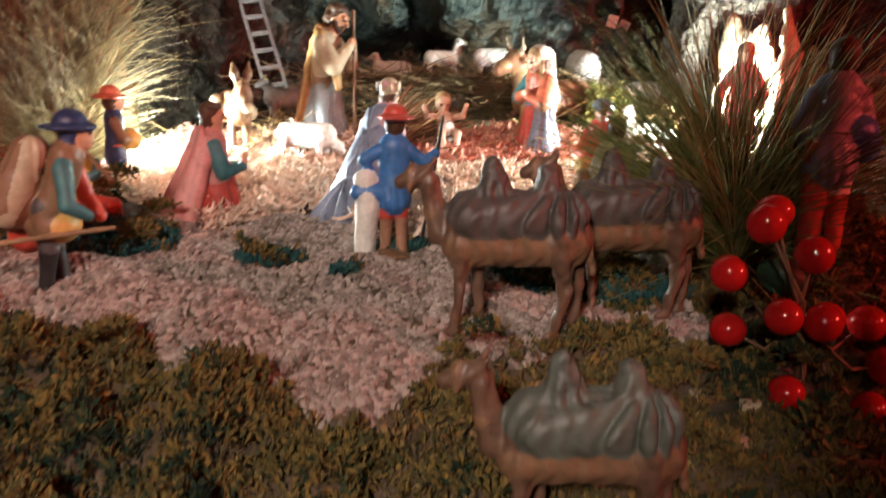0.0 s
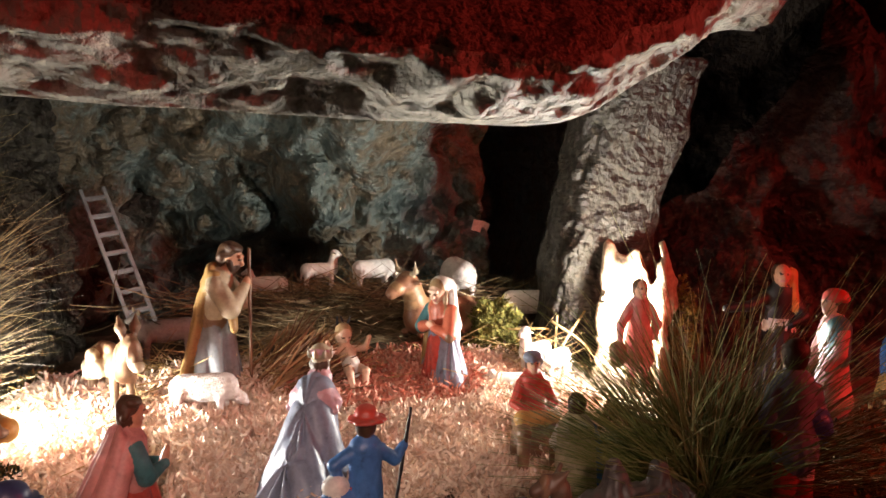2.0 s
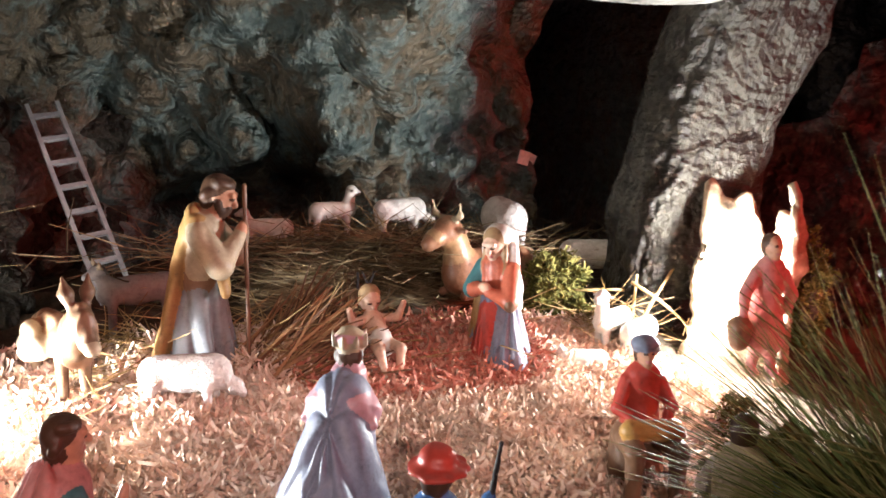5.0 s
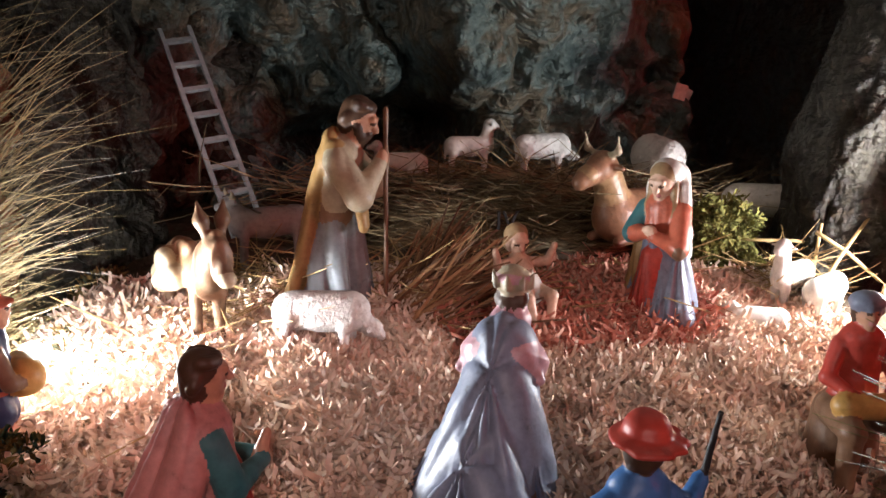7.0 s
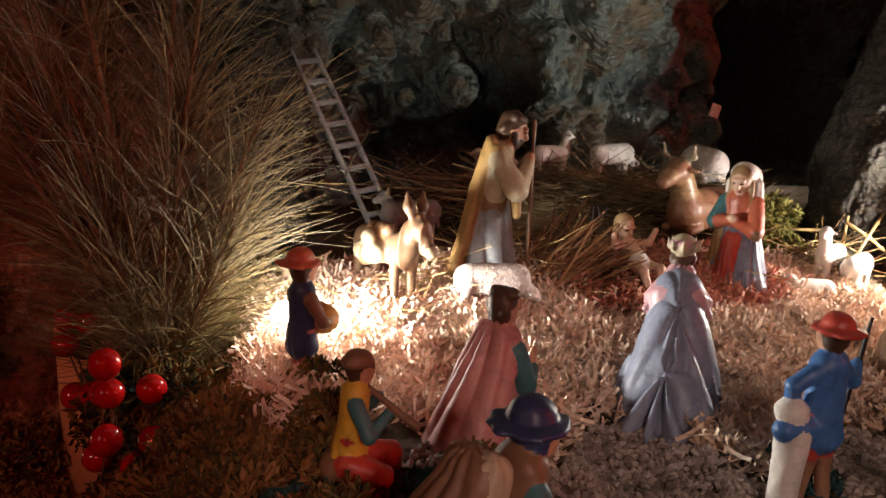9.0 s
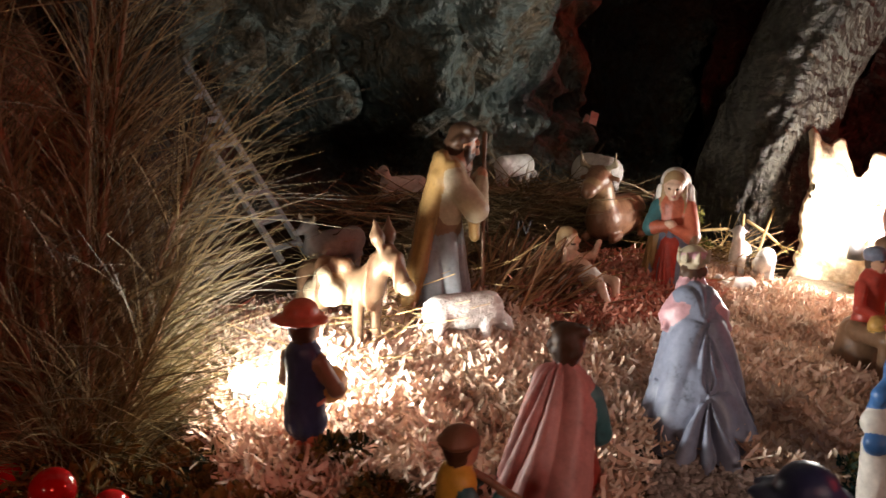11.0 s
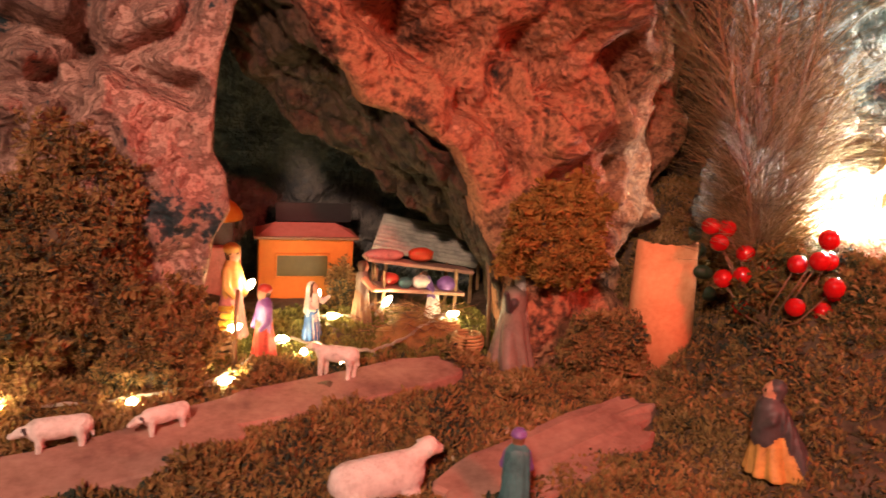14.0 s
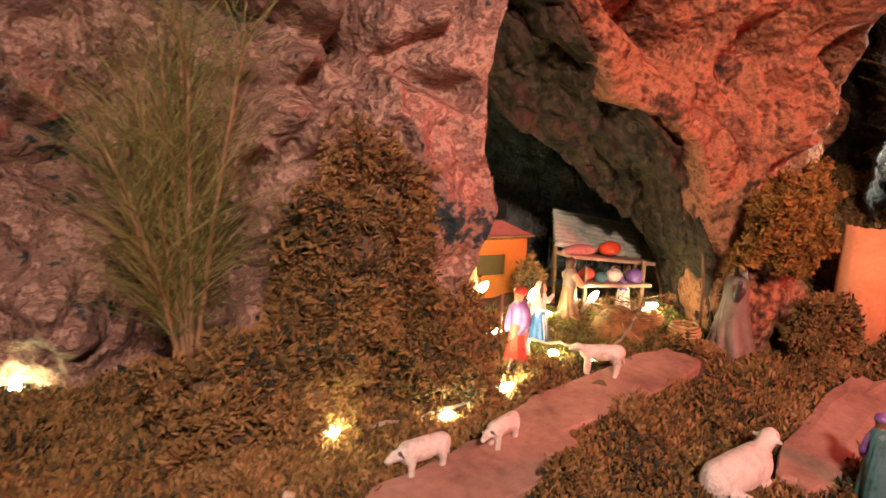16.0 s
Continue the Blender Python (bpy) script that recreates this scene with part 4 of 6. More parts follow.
person("shepherd_boy_figurine", "boy figurine with red hat, blue coat and staff", (-0.024, 0.386, 0.200), 100, 0.077, BLUE, REDP, hat="brim", hat_mat=REDP, robe=False, legs=SKIN_DARK, res=100,
       arms=(((0.02, 0.20, 0.66), (0.08, 0.13, 0.50), BLUE), ((0.02, -0.21, 0.64), (0.07, -0.29, 0.70), BLUE)),
       extra=(C((0.10, -0.20, 0.0), (0.06, -0.34, 0.95), 0.012, 0.012, BLACKP), C((0.0, 0.20, 0.02), (0.0, 0.18, 0.40), 0.07, 0.085, WHITEP), E((0.02, 0.19, 0.52), (0.08, 0.085, 0.075), WHITEP), C((0, 0.13, 0.44), (0, 0.24, 0.44), 0.075, 0.06, BLUE), E((0, 0, 0.01), (0.16, 0.13, 0.04), BROWNP)))
person("drummer_figurine", "dark drummer figurine with a broad hat and drum", (-0.218, 0.500, 0.205), 30, 0.072, NAVY, SCARLET, hat="brim", hat_mat=SCARLET, robe=False, legs=SKIN, res=90, size=1.3,
       arms=(((0.05, 0.17, 0.58), (0.14, 0.10, 0.55), BROWNP), ((0.05, -0.17, 0.58), (0.14, -0.10, 0.55), BROWNP)), extra=(C((0.13, -0.06, 0.56), (0.13, 0.06, 0.56), 0.10, 0.10, OCHRE), E((0, 0, 0.01), (0.15, 0.13, 0.03), BROWNP)))
person("flute_player_figurine", "seated flute player figurine in yellow and red", (-0.204, 0.416, 0.193), -5, 0.067, YELLOW, REDP, hat="cap", hat_mat=BROWNP, robe=False, res=96, lean=0.10,
       arms=(((0.08, 0.14, 0.60), (0.16, 0.03, 0.72), TEAL), ((0.10, -0.15, 0.56), (0.22, -0.05, 0.66), TEAL)),
       extra=(C((0.09, -0.01, 0.80), (0.36, -0.12, 0.60), 0.018, 0.024, BROWNP), C((0.0, 0.08, 0.36), (0.24, 0.10, 0.34), 0.085, 0.07, REDP), C((0.24, 0.10, 0.34), (0.26, 0.10, 0.05), 0.07, 0.05, REDP), C((0.0, -0.08, 0.36), (0.18, -0.10, 0.30), 0.085, 0.07, REDP), C((-0.05, 0, 0), (-0.05, 0, 0.30), 0.15, 0.13, BROWNP)))
person("stooping_figurine", "old figurine with dark hat carrying a striped sack", (-0.177, 0.330, 0.190), 12, 0.087, BROWNP, HAIR_GREY, hat="brim", hat_mat=NAVY, robe=False, legs=BLACKP, res=100, lean=0.40, hair=NAVY,
       arms=(((0.16, 0.14, 0.52), (0.24, 0.08, 0.42), REDP), ((0.14, -0.15, 0.52), (0.22, -0.10, 0.46), TEAL)), extra=(C((0.34, -0.12, 0.40), (-0.50, -0.18, 0.30), 0.014, 0.014, WOOD), C((-0.05, 0.0, 0.76), (-0.16, 0.02, 0.52), 0.10, 0.15, BROWNP, 0.9, 1.2, 0.10, 9), C((-0.02, -0.07, 0.79), (-0.17, -0.08, 0.50), 0.07, 0.10, CREAM, 0.9, 0.8, 0.10, 9),
              C((-0.10, 0.10, 0.60), (-0.14, 0.12, 0.32), 0.08, 0.10, REDP), E((0.06, 0, 0.40), (0.10, 0.12, 0.10), OCHRE)))
person("seated_boy_figurine", "seated boy figurine in red shirt with a basket", (0.100, 0.470, 0.209), -100, 0.071, REDP, BROWNP, hat="turban", hat_mat=SLATE, robe=False, res=90, width=1.1,
       arms=(((0.06, 0.18, 0.56), (0.20, 0.08, 0.50), REDP), ((0.06, -0.18, 0.56), (0.20, -0.08, 0.50), REDP)),
       extra=(C((0.0, 0.1, 0.36), (0.30, 0.14, 0.36), 0.085, 0.07, BROWNP), C((0.30, 0.14, 0.36), (0.30, 0.14, 0.05), 0.06, 0.05, BROWNP), C((0.0, -0.1, 0.36), (0.30, -0.14, 0.36), 0.085, 0.07, BROWNP), C((0.30, -0.14, 0.36), (0.30, -0.14, 0.05), 0.06, 0.05, BROWNP),
              C((0.20, -0.14, 0.46), (0.20, 0.14, 0.46), 0.07, 0.07, OCHRE), C((-0.04, 0, 0), (-0.04, 0, 0.30), 0.20, 0.17, BROWNP)))
person("water_carrier_figurine", "small woman figurine in white and blue dress", (0.092, 0.392, 0.203), 60, 0.073, WHITEP, BLUE, hair=HAIR, res=58, cape=CREAM, arms=(((0.03, 0.16, 0.60), (0.10, 0.13, 0.50), WHITEP), ((0.03, -0.16, 0.60), (0.08, -0.16, 0.46), BLUE)),
       extra=(C((0.02, -0.17, 0.02), (0.03, -0.13, 0.50), 0.06, 0.07, BLUE),))
person("boy_with_bucket_figurine", "boy figurine in rose tunic carrying a bucket", (0.203, 0.514, 0.240), -95, 0.080, ROSE, ROSE, robe=False, legs=ROSE, res=60,
       arms=(((0.02, 0.17, 0.58), (0.04, 0.14, 0.46), ROSE), ((0.02, -0.19, 0.58), (0.06, -0.21, 0.44), ROSE)), extra=(C((0.06, -0.23, 0.27), (0.06, -0.23, 0.36), 0.07, 0.085, BROWNP), C((0, 0, 0.28), (0, 0, 0.5), 0.14, 0.10, ROSE, 0.85, 1.05, 0.06, 7)))
person("pointing_woman_figurine", "dark-dressed woman figurine with long hair, one arm stretched out", (0.312, 0.497, 0.232), -115, 0.100, BLACKP, BLACKP, robe=True, res=60,
       arms=(((0.06, 0.16, 0.60), (0.10, 0.06, 0.55), BLACKP), ((0.12, -0.24, 0.68), (0.16, -0.42, 0.66), BLACKP)), extra=(C((0.01, 0.07, 0.92), (0.05, 0.09, 0.66), 0.045, 0.03, OCHRE), C((0, 0, 0.5), (0, 0, 0.53), 0.11, 0.11, WHITEP, 0.9, 1.05)))
person("red_robed_figurine", "figurine in red tunic with teal hood, back turned", (0.268, 0.400, 0.236), 165, 0.089, ROSE, ROSE, hat="cap", hat_mat=REDP, robe=False, legs=SKIN_DARK, res=60,
       extra=(C((0, 0, 0.24), (0, 0, 0.5), 0.15, 0.10, ROSE, 0.85, 1.05, 0.06, 7), C((0, 0.06, 0.55), (0, 0.06, 0.75), 0.08, 0.08, TEAL), E((0, 0, 0.01), (0.14, 0.12, 0.03), BROWNP)))
person("blue_shirt_figurine", "figurine in grey-blue shirt with brown hair, back turned", (0.166, 0.316, 0.226), 75, 0.090, SLATE, WHITEP, robe=False, legs=REDP, res=92, lean=0.12,
       extra=(C((0.02, -0.10, 0.56), (0.08, -0.14, 0.50), 0.09, 0.09, BLUE), C((0.0, 0.05, 0.05), (0, 0.05, 0.48), 0.05, 0.07, REDP)))
person("crouching_figurine", "crouching figurine in blue at the rock's foot", (0.385, 0.46, 0.232), 180, 0.062, BLUE, OCHRE, kneel=True, hair=REDP, res=48)


def beast(name, label, place, yaw, H, hide, head=(0.62, 0.0, 0.95), neck_r=0.11, body=(0.30, 0.20), length=0.42, leg=0.05, ears=0.0, horns=False, hair=None, belly=None, extra=(), lying=False, snout=0.2, down=0.06, category="animal figurine", res=54, grain=0.0, tail=True):
    """A cast animal figurine, one mesh; shoulder height H, head along +x."""
    zb = 0.28 if lying else 0.72
    p = [C((-length, 0, zb), (length, 0, zb), body[0] * 0.78, body[1] * 1.05, hide, 1, 0.85), C((0, 0, zb - 0.02), (0.1, 0, zb - 0.02), body[0] * 0.78, body[0] * 0.75, belly or hide, 1, 0.9)]
    p += [C((length, 0, zb + 0.04), head, neck_r * 1.35, neck_r * 0.9, hair or hide, 1, 0.85)]
    hx, hy, hz = head
    p += [E((hx + 0.02, hy, hz), (neck_r * 1.05, neck_r * 0.9, neck_r * 1.0), hide), C((hx + 0.04, hy, hz - 0.01), (hx + snout, hy, hz - down), neck_r * 0.80, neck_r * 0.55, hide)]
    for s in (1, -1):
        if lying:
            p += [C((length * 0.9, s * body[1] * 0.7, 0.08), (length * 1.35, s * body[1] * 0.7, 0.05), leg * 1.2, leg, hide), C((-length, s * body[1] * 0.9, 0.14), (-length * 0.4, s * body[1] * 1.1, 0.06), leg * 2, leg * 1.2, hide)]
        else:
            p += [C((length * 0.92 + s * 0.03, s * body[1] * 0.55, zb - 0.08), (length * 0.95 + s * 0.05, s * body[1] * 0.55, 0.03), leg * 1.5, leg, hide), C((-length * 0.95 + s * 0.03, s * body[1] * 0.55, zb - 0.05), (-length * 1.08 + s * 0.05, s * body[1] * 0.55, 0.36), leg * 2.1, leg * 1.1, hide),
                  C((-length * 1.08 + s * 0.05, s * body[1] * 0.55, 0.36), (-length * 1.0 + s * 0.05, s * body[1] * 0.55, 0.03), leg * 1.1, leg, hide)]
        if ears:
            p += [C((hx - 0.02, hy + s * neck_r * 0.55, hz + neck_r * 0.6), (hx - 0.05, hy + s * neck_r * 0.85, hz + neck_r * 0.6 + ears * 0.55), 0.035, 0.062, hide), C((hx - 0.05, hy + s * neck_r * 0.85, hz + neck_r * 0.6 + ears * 0.55), (hx - 0.07, hy + s * neck_r * 1.05, hz + neck_r * 0.6 + ears * 1.1), 0.062, 0.012, hide)]
        else:
            p += [C((hx - 0.01, hy + s * neck_r * 0.7, hz + 0.02), (hx - 0.03, hy + s * neck_r * 1.5, hz + 0.0), 0.035, 0.028, hide)]
        if horns:
            p += [C((hx, hy + s * neck_r * 0.5, hz + neck_r * 0.7), (hx + 0.03, hy + s * neck_r * 1.35, hz + neck_r * 1.1), 0.034, 0.026, CREAM), C((hx + 0.03, hy + s * neck_r * 1.35, hz + neck_r * 1.1), (hx + 0.06, hy + s * neck_r * 1.45, hz + neck_r * 2.1), 0.026, 0.010, CREAM)]
    if tail:
        p += [C((-length - 0.16, 0, zb + 0.05), (-length - 0.22, 0, zb - 0.28), 0.03, 0.035, hair or hide)]
    return moulded(name, p + list(extra), H, place, yaw, label, category, "animal figurines", res, 0.05, 0.0, grain=grain)


beast("donkey_figurine", "brown donkey figurine with cream panniers and harness", (-0.164, 0.594, 0.225), -60, 0.051, DONKEY, head=(0.56, 0, 1.02), neck_r=0.115, ears=0.30, snout=0.24, down=0.26, belly=TANP, length=0.34, body=(0.26, 0.17), res=116, leg=0.045,
      extra=(C((-0.14, 0.22, 0.66), (0.08, 0.22, 0.66), 0.13, 0.13, CREAM), C((-0.14, -0.22, 0.66), (0.08, -0.22, 0.66), 0.13, 0.13, CREAM), E((-0.02, -0.26, 0.83), (0.10, 0.08, 0.09), CREAM), C((-0.02, -0.27, 0.62), (-0.02, -0.19, 0.90), 0.125, 0.05, BROWNP, 0.16, 1.0),
             C((-0.16, -0.06, 0.90), (0.10, -0.06, 0.92), 0.09, 0.08, BROWNP), C((0.42, 0, 0.90), (0.40, 0, 0.62), 0.165, 0.15, BROWNP, 0.16, 0.95), C((0.60, 0, 1.14), (0.36, 0, 0.92), 0.04, 0.04, BROWNP), E((0.80, 0, 0.77), (0.075, 0.078, 0.065), CREAM), C((0.66, 0, 1.05), (0.74, 0, 0.90), 0.045, 0.035, BROWNP, 1.0, 0.8),
             C((0.71, 0.0, 0.93), (0.70, 0.0, 0.80), 0.095, 0.09, BROWNP, 0.16, 1.0)))
beast("goat_figurine", "grey horned goat figurine standing in shade", (-0.134, 0.676, 0.238), 205, 0.040, GOATP, head=(0.56, 0, 1.05), horns=True, leg=0.05, res=48)
beast("ox_figurine", "brown ox figurine with horns lying on straw", (0.099, 0.671, 0.256), 205, 0.060, OXP, head=(0.66, 0, 0.80), neck_r=0.155, horns=True, lying=True, body=(0.34, 0.26), res=96, hair=TANP, grain=0.006, snout=0.30, down=0.14, extra=(E((0.88, 0, 0.73), (0.09, 0.11, 0.085), TANP), C((0.50, 0, 0.40), (0.56, 0, 0.66), 0.15, 0.13, CREAM)))
beast("goat_figurine", "white goat figurine sitting on the straw ledge", (0.000, 0.752, 0.284), 15, 0.030, WHITEP, head=(0.50, 0, 1.22), neck_r=0.14, res=44, leg=0.06)
beast("goat_figurine", "white goat figurine lying on the straw ledge", (-0.050, 0.745, 0.286), 175, 0.030, WHITEP, head=(0.52, 0, 0.66), lying=True, res=44)
beast("sheep_figurine", "white sheep figurine grazing on the straw ledge", (0.050, 0.742, 0.284), 15, 0.032, WOOLP, head=(0.76, 0, 0.50), body=(0.34, 0.28), leg=0.06, res=46, grain=0.012)
beast("sheep_figurine", "fluffy white sheep figurine seen from behind", (0.135, 0.735, 0.272), 100, 0.040, WOOLP, head=(0.45, 0, 0.80), body=(0.44, 0.38), length=0.26, leg=0.06, res=46, grain=0.02)
beast("sheep_figurine", "grey-white sheep figurine lying behind the moss heap", (0.190, 0.690, 0.252), -20, 0.036, WOOLP, head=(0.76, 0, 0.66), body=(0.38, 0.30), leg=0.06, res=46, grain=0.015)
beast("sheep_figurine", "woolly white sheep figurine grazing on the shavings", (-0.103, 0.572, 0.223), -8, 0.030, WOOLP, head=(0.80, 0, 0.46), neck_r=0.145, body=(0.40, 0.32), length=0.46, leg=0.065, res=62, grain=0.022, snout=0.16, down=0.12)
beast("lamb_figurine", "white lamb figurine standing with raised head", (0.160, 0.603, 0.229), -150, 0.030, WHITEP, head=(0.46, 0, 1.30), neck_r=0.15, leg=0.065, res=48)
beast("lamb_figurine", "white lamb figurine standing beside another", (0.172, 0.590, 0.227), 30, 0.026, WHITEP, head=(0.52, 0, 0.70), neck_r=0.14, body=(0.36, 0.30), leg=0.065, res=46)
beast("lamb_figurine", "white lamb figurine lying on the shavings", (0.128, 0.580, 0.226), 165, 0.024, WHITEP, head=(0.58, 0, 0.55), lying=True, body=(0.34, 0.26), res=46)


def camel(place, yaw, H, hide, blanket, label):
    p = [C((-0.34, 0, 0.70), (0.30, 0, 0.68), 0.15, 0.155, hide, 1, 0.9), C((-0.30, 0, 0.80), (0.26, 0, 0.78), 0.165, 0.165, blanket, 1, 1.12, 0.14, 15),
         C((-0.22, 0, 0.82), (-0.20, 0, 1.07), 0.16, 0.06, blanket, 1, 0.85, 0.14, 11), C((0.12, 0, 0.82), (0.14, 0, 1.11), 0.165, 0.06, blanket, 1, 0.85, 0.14, 11), C((-0.36, 0, 0.64), (0.30, 0, 0.61), 0.155, 0.155, BROWNP, 1, 1.0),
         C((0.30, 0, 0.66), (0.46, 0, 0.68), 0.11, 0.085, hide), C((0.46, 0, 0.68), (0.54, 0, 0.98), 0.082, 0.062, hide), E((0.57, 0, 1.03), (0.085, 0.062, 0.07), hide), C((0.60, 0, 1.03), (0.72, 0, 0.985), 0.052, 0.042, hide), C((0.66, 0, 1.02), (0.66, 0, 0.97), 0.058, 0.05, BROWNP, 0.35, 1.0),
         C((0.50, 0, 0.80), (0.44, 0, 0.66), 0.075, 0.06, BROWNP), C((-0.47, 0, 0.72), (-0.52, 0, 0.45), 0.022, 0.028, BROWNP)]
    for s in (1, -1):
        p += [C((0.27 + s * 0.04, s * 0.085, 0.62), (0.26 + s * 0.06, s * 0.085, 0.32), 0.065, 0.036, hide), C((0.26 + s * 0.06, s * 0.085, 0.32), (0.27 + s * 0.08, s * 0.085, 0.03), 0.038, 0.03, hide), E((0.29 + s * 0.08, s * 0.085, 0.025), (0.05, 0.036, 0.03), hide),
              C((-0.33 + s * 0.04, s * 0.085, 0.66), (-0.40 + s * 0.05, s * 0.085, 0.34), 0.095, 0.042, hide), C((-0.40 + s * 0.05, s * 0.085, 0.34), (-0.36 + s * 0.07, s * 0.085, 0.03), 0.04, 0.03, hide), E((-0.34 + s * 0.07, s * 0.085, 0.025), (0.05, 0.036, 0.03), hide),
              C((0.54, s * 0.04, 1.08), (0.51, s * 0.06, 1.13), 0.022, 0.012, hide)]
    return moulded("camel_figurine", p, H, place, yaw, label, "animal figurine", "animal figurines", 104, 0.03, wrinkle=0.010)


camel((0.030, 0.296, 0.190), 176, 0.064, CAMELP, BLANKET, "brown camel figurine with grey-brown saddle cloth")
camel((0.083, 0.320, 0.192), 178, 0.064, CAMELP, BLANKET, "reddish brown camel figurine with dark saddle cloth")
camel((0.046, 0.205, 0.149), 178, 0.060, CAMELP, SADDLE, "brown camel figurine with grey-green saddle cloth")

# the cave's figures
person("bread_seller_figurine", "woman figurine in brown dress at the stall", (-0.560, 0.757, 0.103), 10, 0.063, ROBE_GREY, BROWNP, res=60, arms=(((0.10, 0.14, 0.60), (0.26, 0.10, 0.56), SKIN), ((0.10, -0.14, 0.60), (0.26, -0.10, 0.56), SKIN)))
person("waving_woman_figurine", "woman figurine in white and blue, arm raised", (-0.610, 0.732, 0.100), -60, 0.053, WHITEP, BLUE, res=50, hat="veil", hat_mat=WHITEP, apron=WHITEP, arms=(((0.06, 0.16, 0.66), (0.10, 0.26, 0.74), WHITEP), ((0.06, -0.14, 0.60), (0.12, -0.06, 0.56), WHITEP)))
person("market_woman_figurine", "figurine in purple bodice and red skirt", (-0.655, 0.698, 0.094), 200, 0.066, PURPLE, REDP, res=50, hat="cap", hat_mat=REDP)
person("seated_market_figurine", "figurine in ochre headscarf beside the crates", (-0.676, 0.742, 0.104), -40, 0.080, OCHRE, ROSE, res=48, hat="turban", hat_mat=OCHRE)
person("fruit_buyer_figurine", "stooping figurine in purple shirt at the stall", (-0.487, 0.765, 0.105), 160, 0.050, PURPLE, WHITEP, res=46, lean=0.5)
person("pointing_elder_figurine", "grey-robed figurine with raised arm beside a basket", (-0.452, 0.664, 0.092), 150, 0.078, ROBE_GREY, ROBE_GREY, res=70, width=1.55, hat="veil", hat_mat=WHITEP, arms=(((0.05, 0.16, 0.66), (0.08, 0.30, 0.86), HAIR_GREY), ((0.03, -0.14, 0.58), (0.10, -0.12, 0.46), HAIR_GREY)))
person("resting_shepherd_figurine", "seated shepherd figurine in grey and ochre", (-0.372, 0.456, 0.085), 150, 0.066, HAIR_GREY, OCHRE, kneel=True, res=52, hair=HAIR_GREY, cape=HAIR_GREY)
person("walking_figurine", "figurine in dark green cloak and purple hood", (-0.540, 0.478, 0.067), 60, 0.056, PURPLE, TEAL, res=50, hair=BROWNP, cape=TEAL, hat="cap", hat_mat=PURPLE)
beast("lamb_figurine", "white lamb figurine standing on the slab", (-0.606, 0.655, 0.095), 150, 0.027, WHITEP, head=(0.70, 0, 0.86), leg=0.07, res=46)
beast("sheep_figurine", "white sheep figurine with a dark face walking on the path", (-0.790, 0.594, 0.080), 190, 0.028, WOOLP, head=(0.74, 0, 0.72), body=(0.30, 0.24), leg=0.06, res=60, grain=0.014, extra=(E((0.92, 0, 0.66), (0.07, 0.06, 0.055), HAIR_GREY), C((0.70, 0.10, 0.80), (0.66, 0.20, 0.74), 0.035, 0.022, HAIR_GREY), C((0.70, -0.10, 0.80), (0.66, -0.20, 0.74), 0.035, 0.022, HAIR_GREY)))
beast("sheep_figurine", "white lamb figurine with a dark face following on the path", (-0.730, 0.602, 0.082), 205, 0.025, WOOLP, head=(0.74, 0, 0.70), body=(0.28, 0.22), leg=0.06, res=56, grain=0.014, extra=(E((0.92, 0, 0.64), (0.07, 0.06, 0.055), HAIR_GREY), C((0.70, 0.10, 0.78), (0.66, 0.20, 0.72), 0.035, 0.022, HAIR_GREY), C((0.70, -0.10, 0.78), (0.66, -0.20, 0.72), 0.035, 0.022, HAIR_GREY)))
beast("sheep_figurine", "large cream sheep figurine lying in the moss", (-0.612, 0.520, 0.069), 8, 0.042, WOOLP, head=(0.80, 0, 0.62), lying=True, neck_r=0.15, body=(0.40, 0.32), res=60, grain=0.015)


# ---- loose ground cover ----
rng = np.random.RandomState(5)


def curl(n=5, bend=2.2, w=0.22, wid=0.5):
    """A curled strip of wood, about one unit long."""
    v, f = [], []
    for i in range(n):
        a = bend * (i / (n - 1) - 0.5)
        for s in (-1, 1):
            v.append((math.sin(a) / bend * 1.6, s * w * (1 - 0.5 * abs(i / (n - 1) - 0.5)), (1 - math.cos(a)) / bend * 1.6 + 0.1 * s))
    for i in range(n - 1):
        f.append((2 * i, 2 * i + 1, 2 * i + 3, 2 * i + 2))
    return v, f


def shaving_bed(n, inside, name, label, size, material, seed, lift=0.006, tilt=1.2):
    r = np.random.RandomState(seed)
    x, y = r.uniform(-0.25, 0.20, n * 4), r.uniform(0.39, 0.67, n * 4)
    ok = inside(x, y, r.uniform(0, 1, n * 4))
    x, y = x[ok][:n], y[ok][:n]
    z = gz(x, y) + r.uniform(0.0, 1.0, len(x)) ** 1.5 * lift
    k = len(x) // 3
    top = empty(name)
    for i, (bend, w) in enumerate(((2.6, 0.10), (1.4, 0.06), (4.2, 0.085))):
        sl = slice(i * k, (i + 1) * k)
        v, f = curl(5, bend, w)
        scatter("shaving", v, f, np.stack([x[sl], y[sl], z[sl]], -1), turns_of(k, r, size, tilt=tilt, stretch=0.8), material, top)
    return tagged(top, label, "wood shavings", kind="stuff")


def bed(x, y, k):
    front = np.interp(x, [-0.25, -0.19, -0.12, -0.06, 0.0, 0.08, 0.13, 0.2], [0.505, 0.455, 0.445, 0.440, 0.415, 0.425, 0.46, 0.55])
    return (y > front + 0.02 * np.sin(x * 60) + 0.03 * (k - 0.5)) & (y < 0.655 - 0.03 * k) & (x > -0.248) & (x < 0.19)


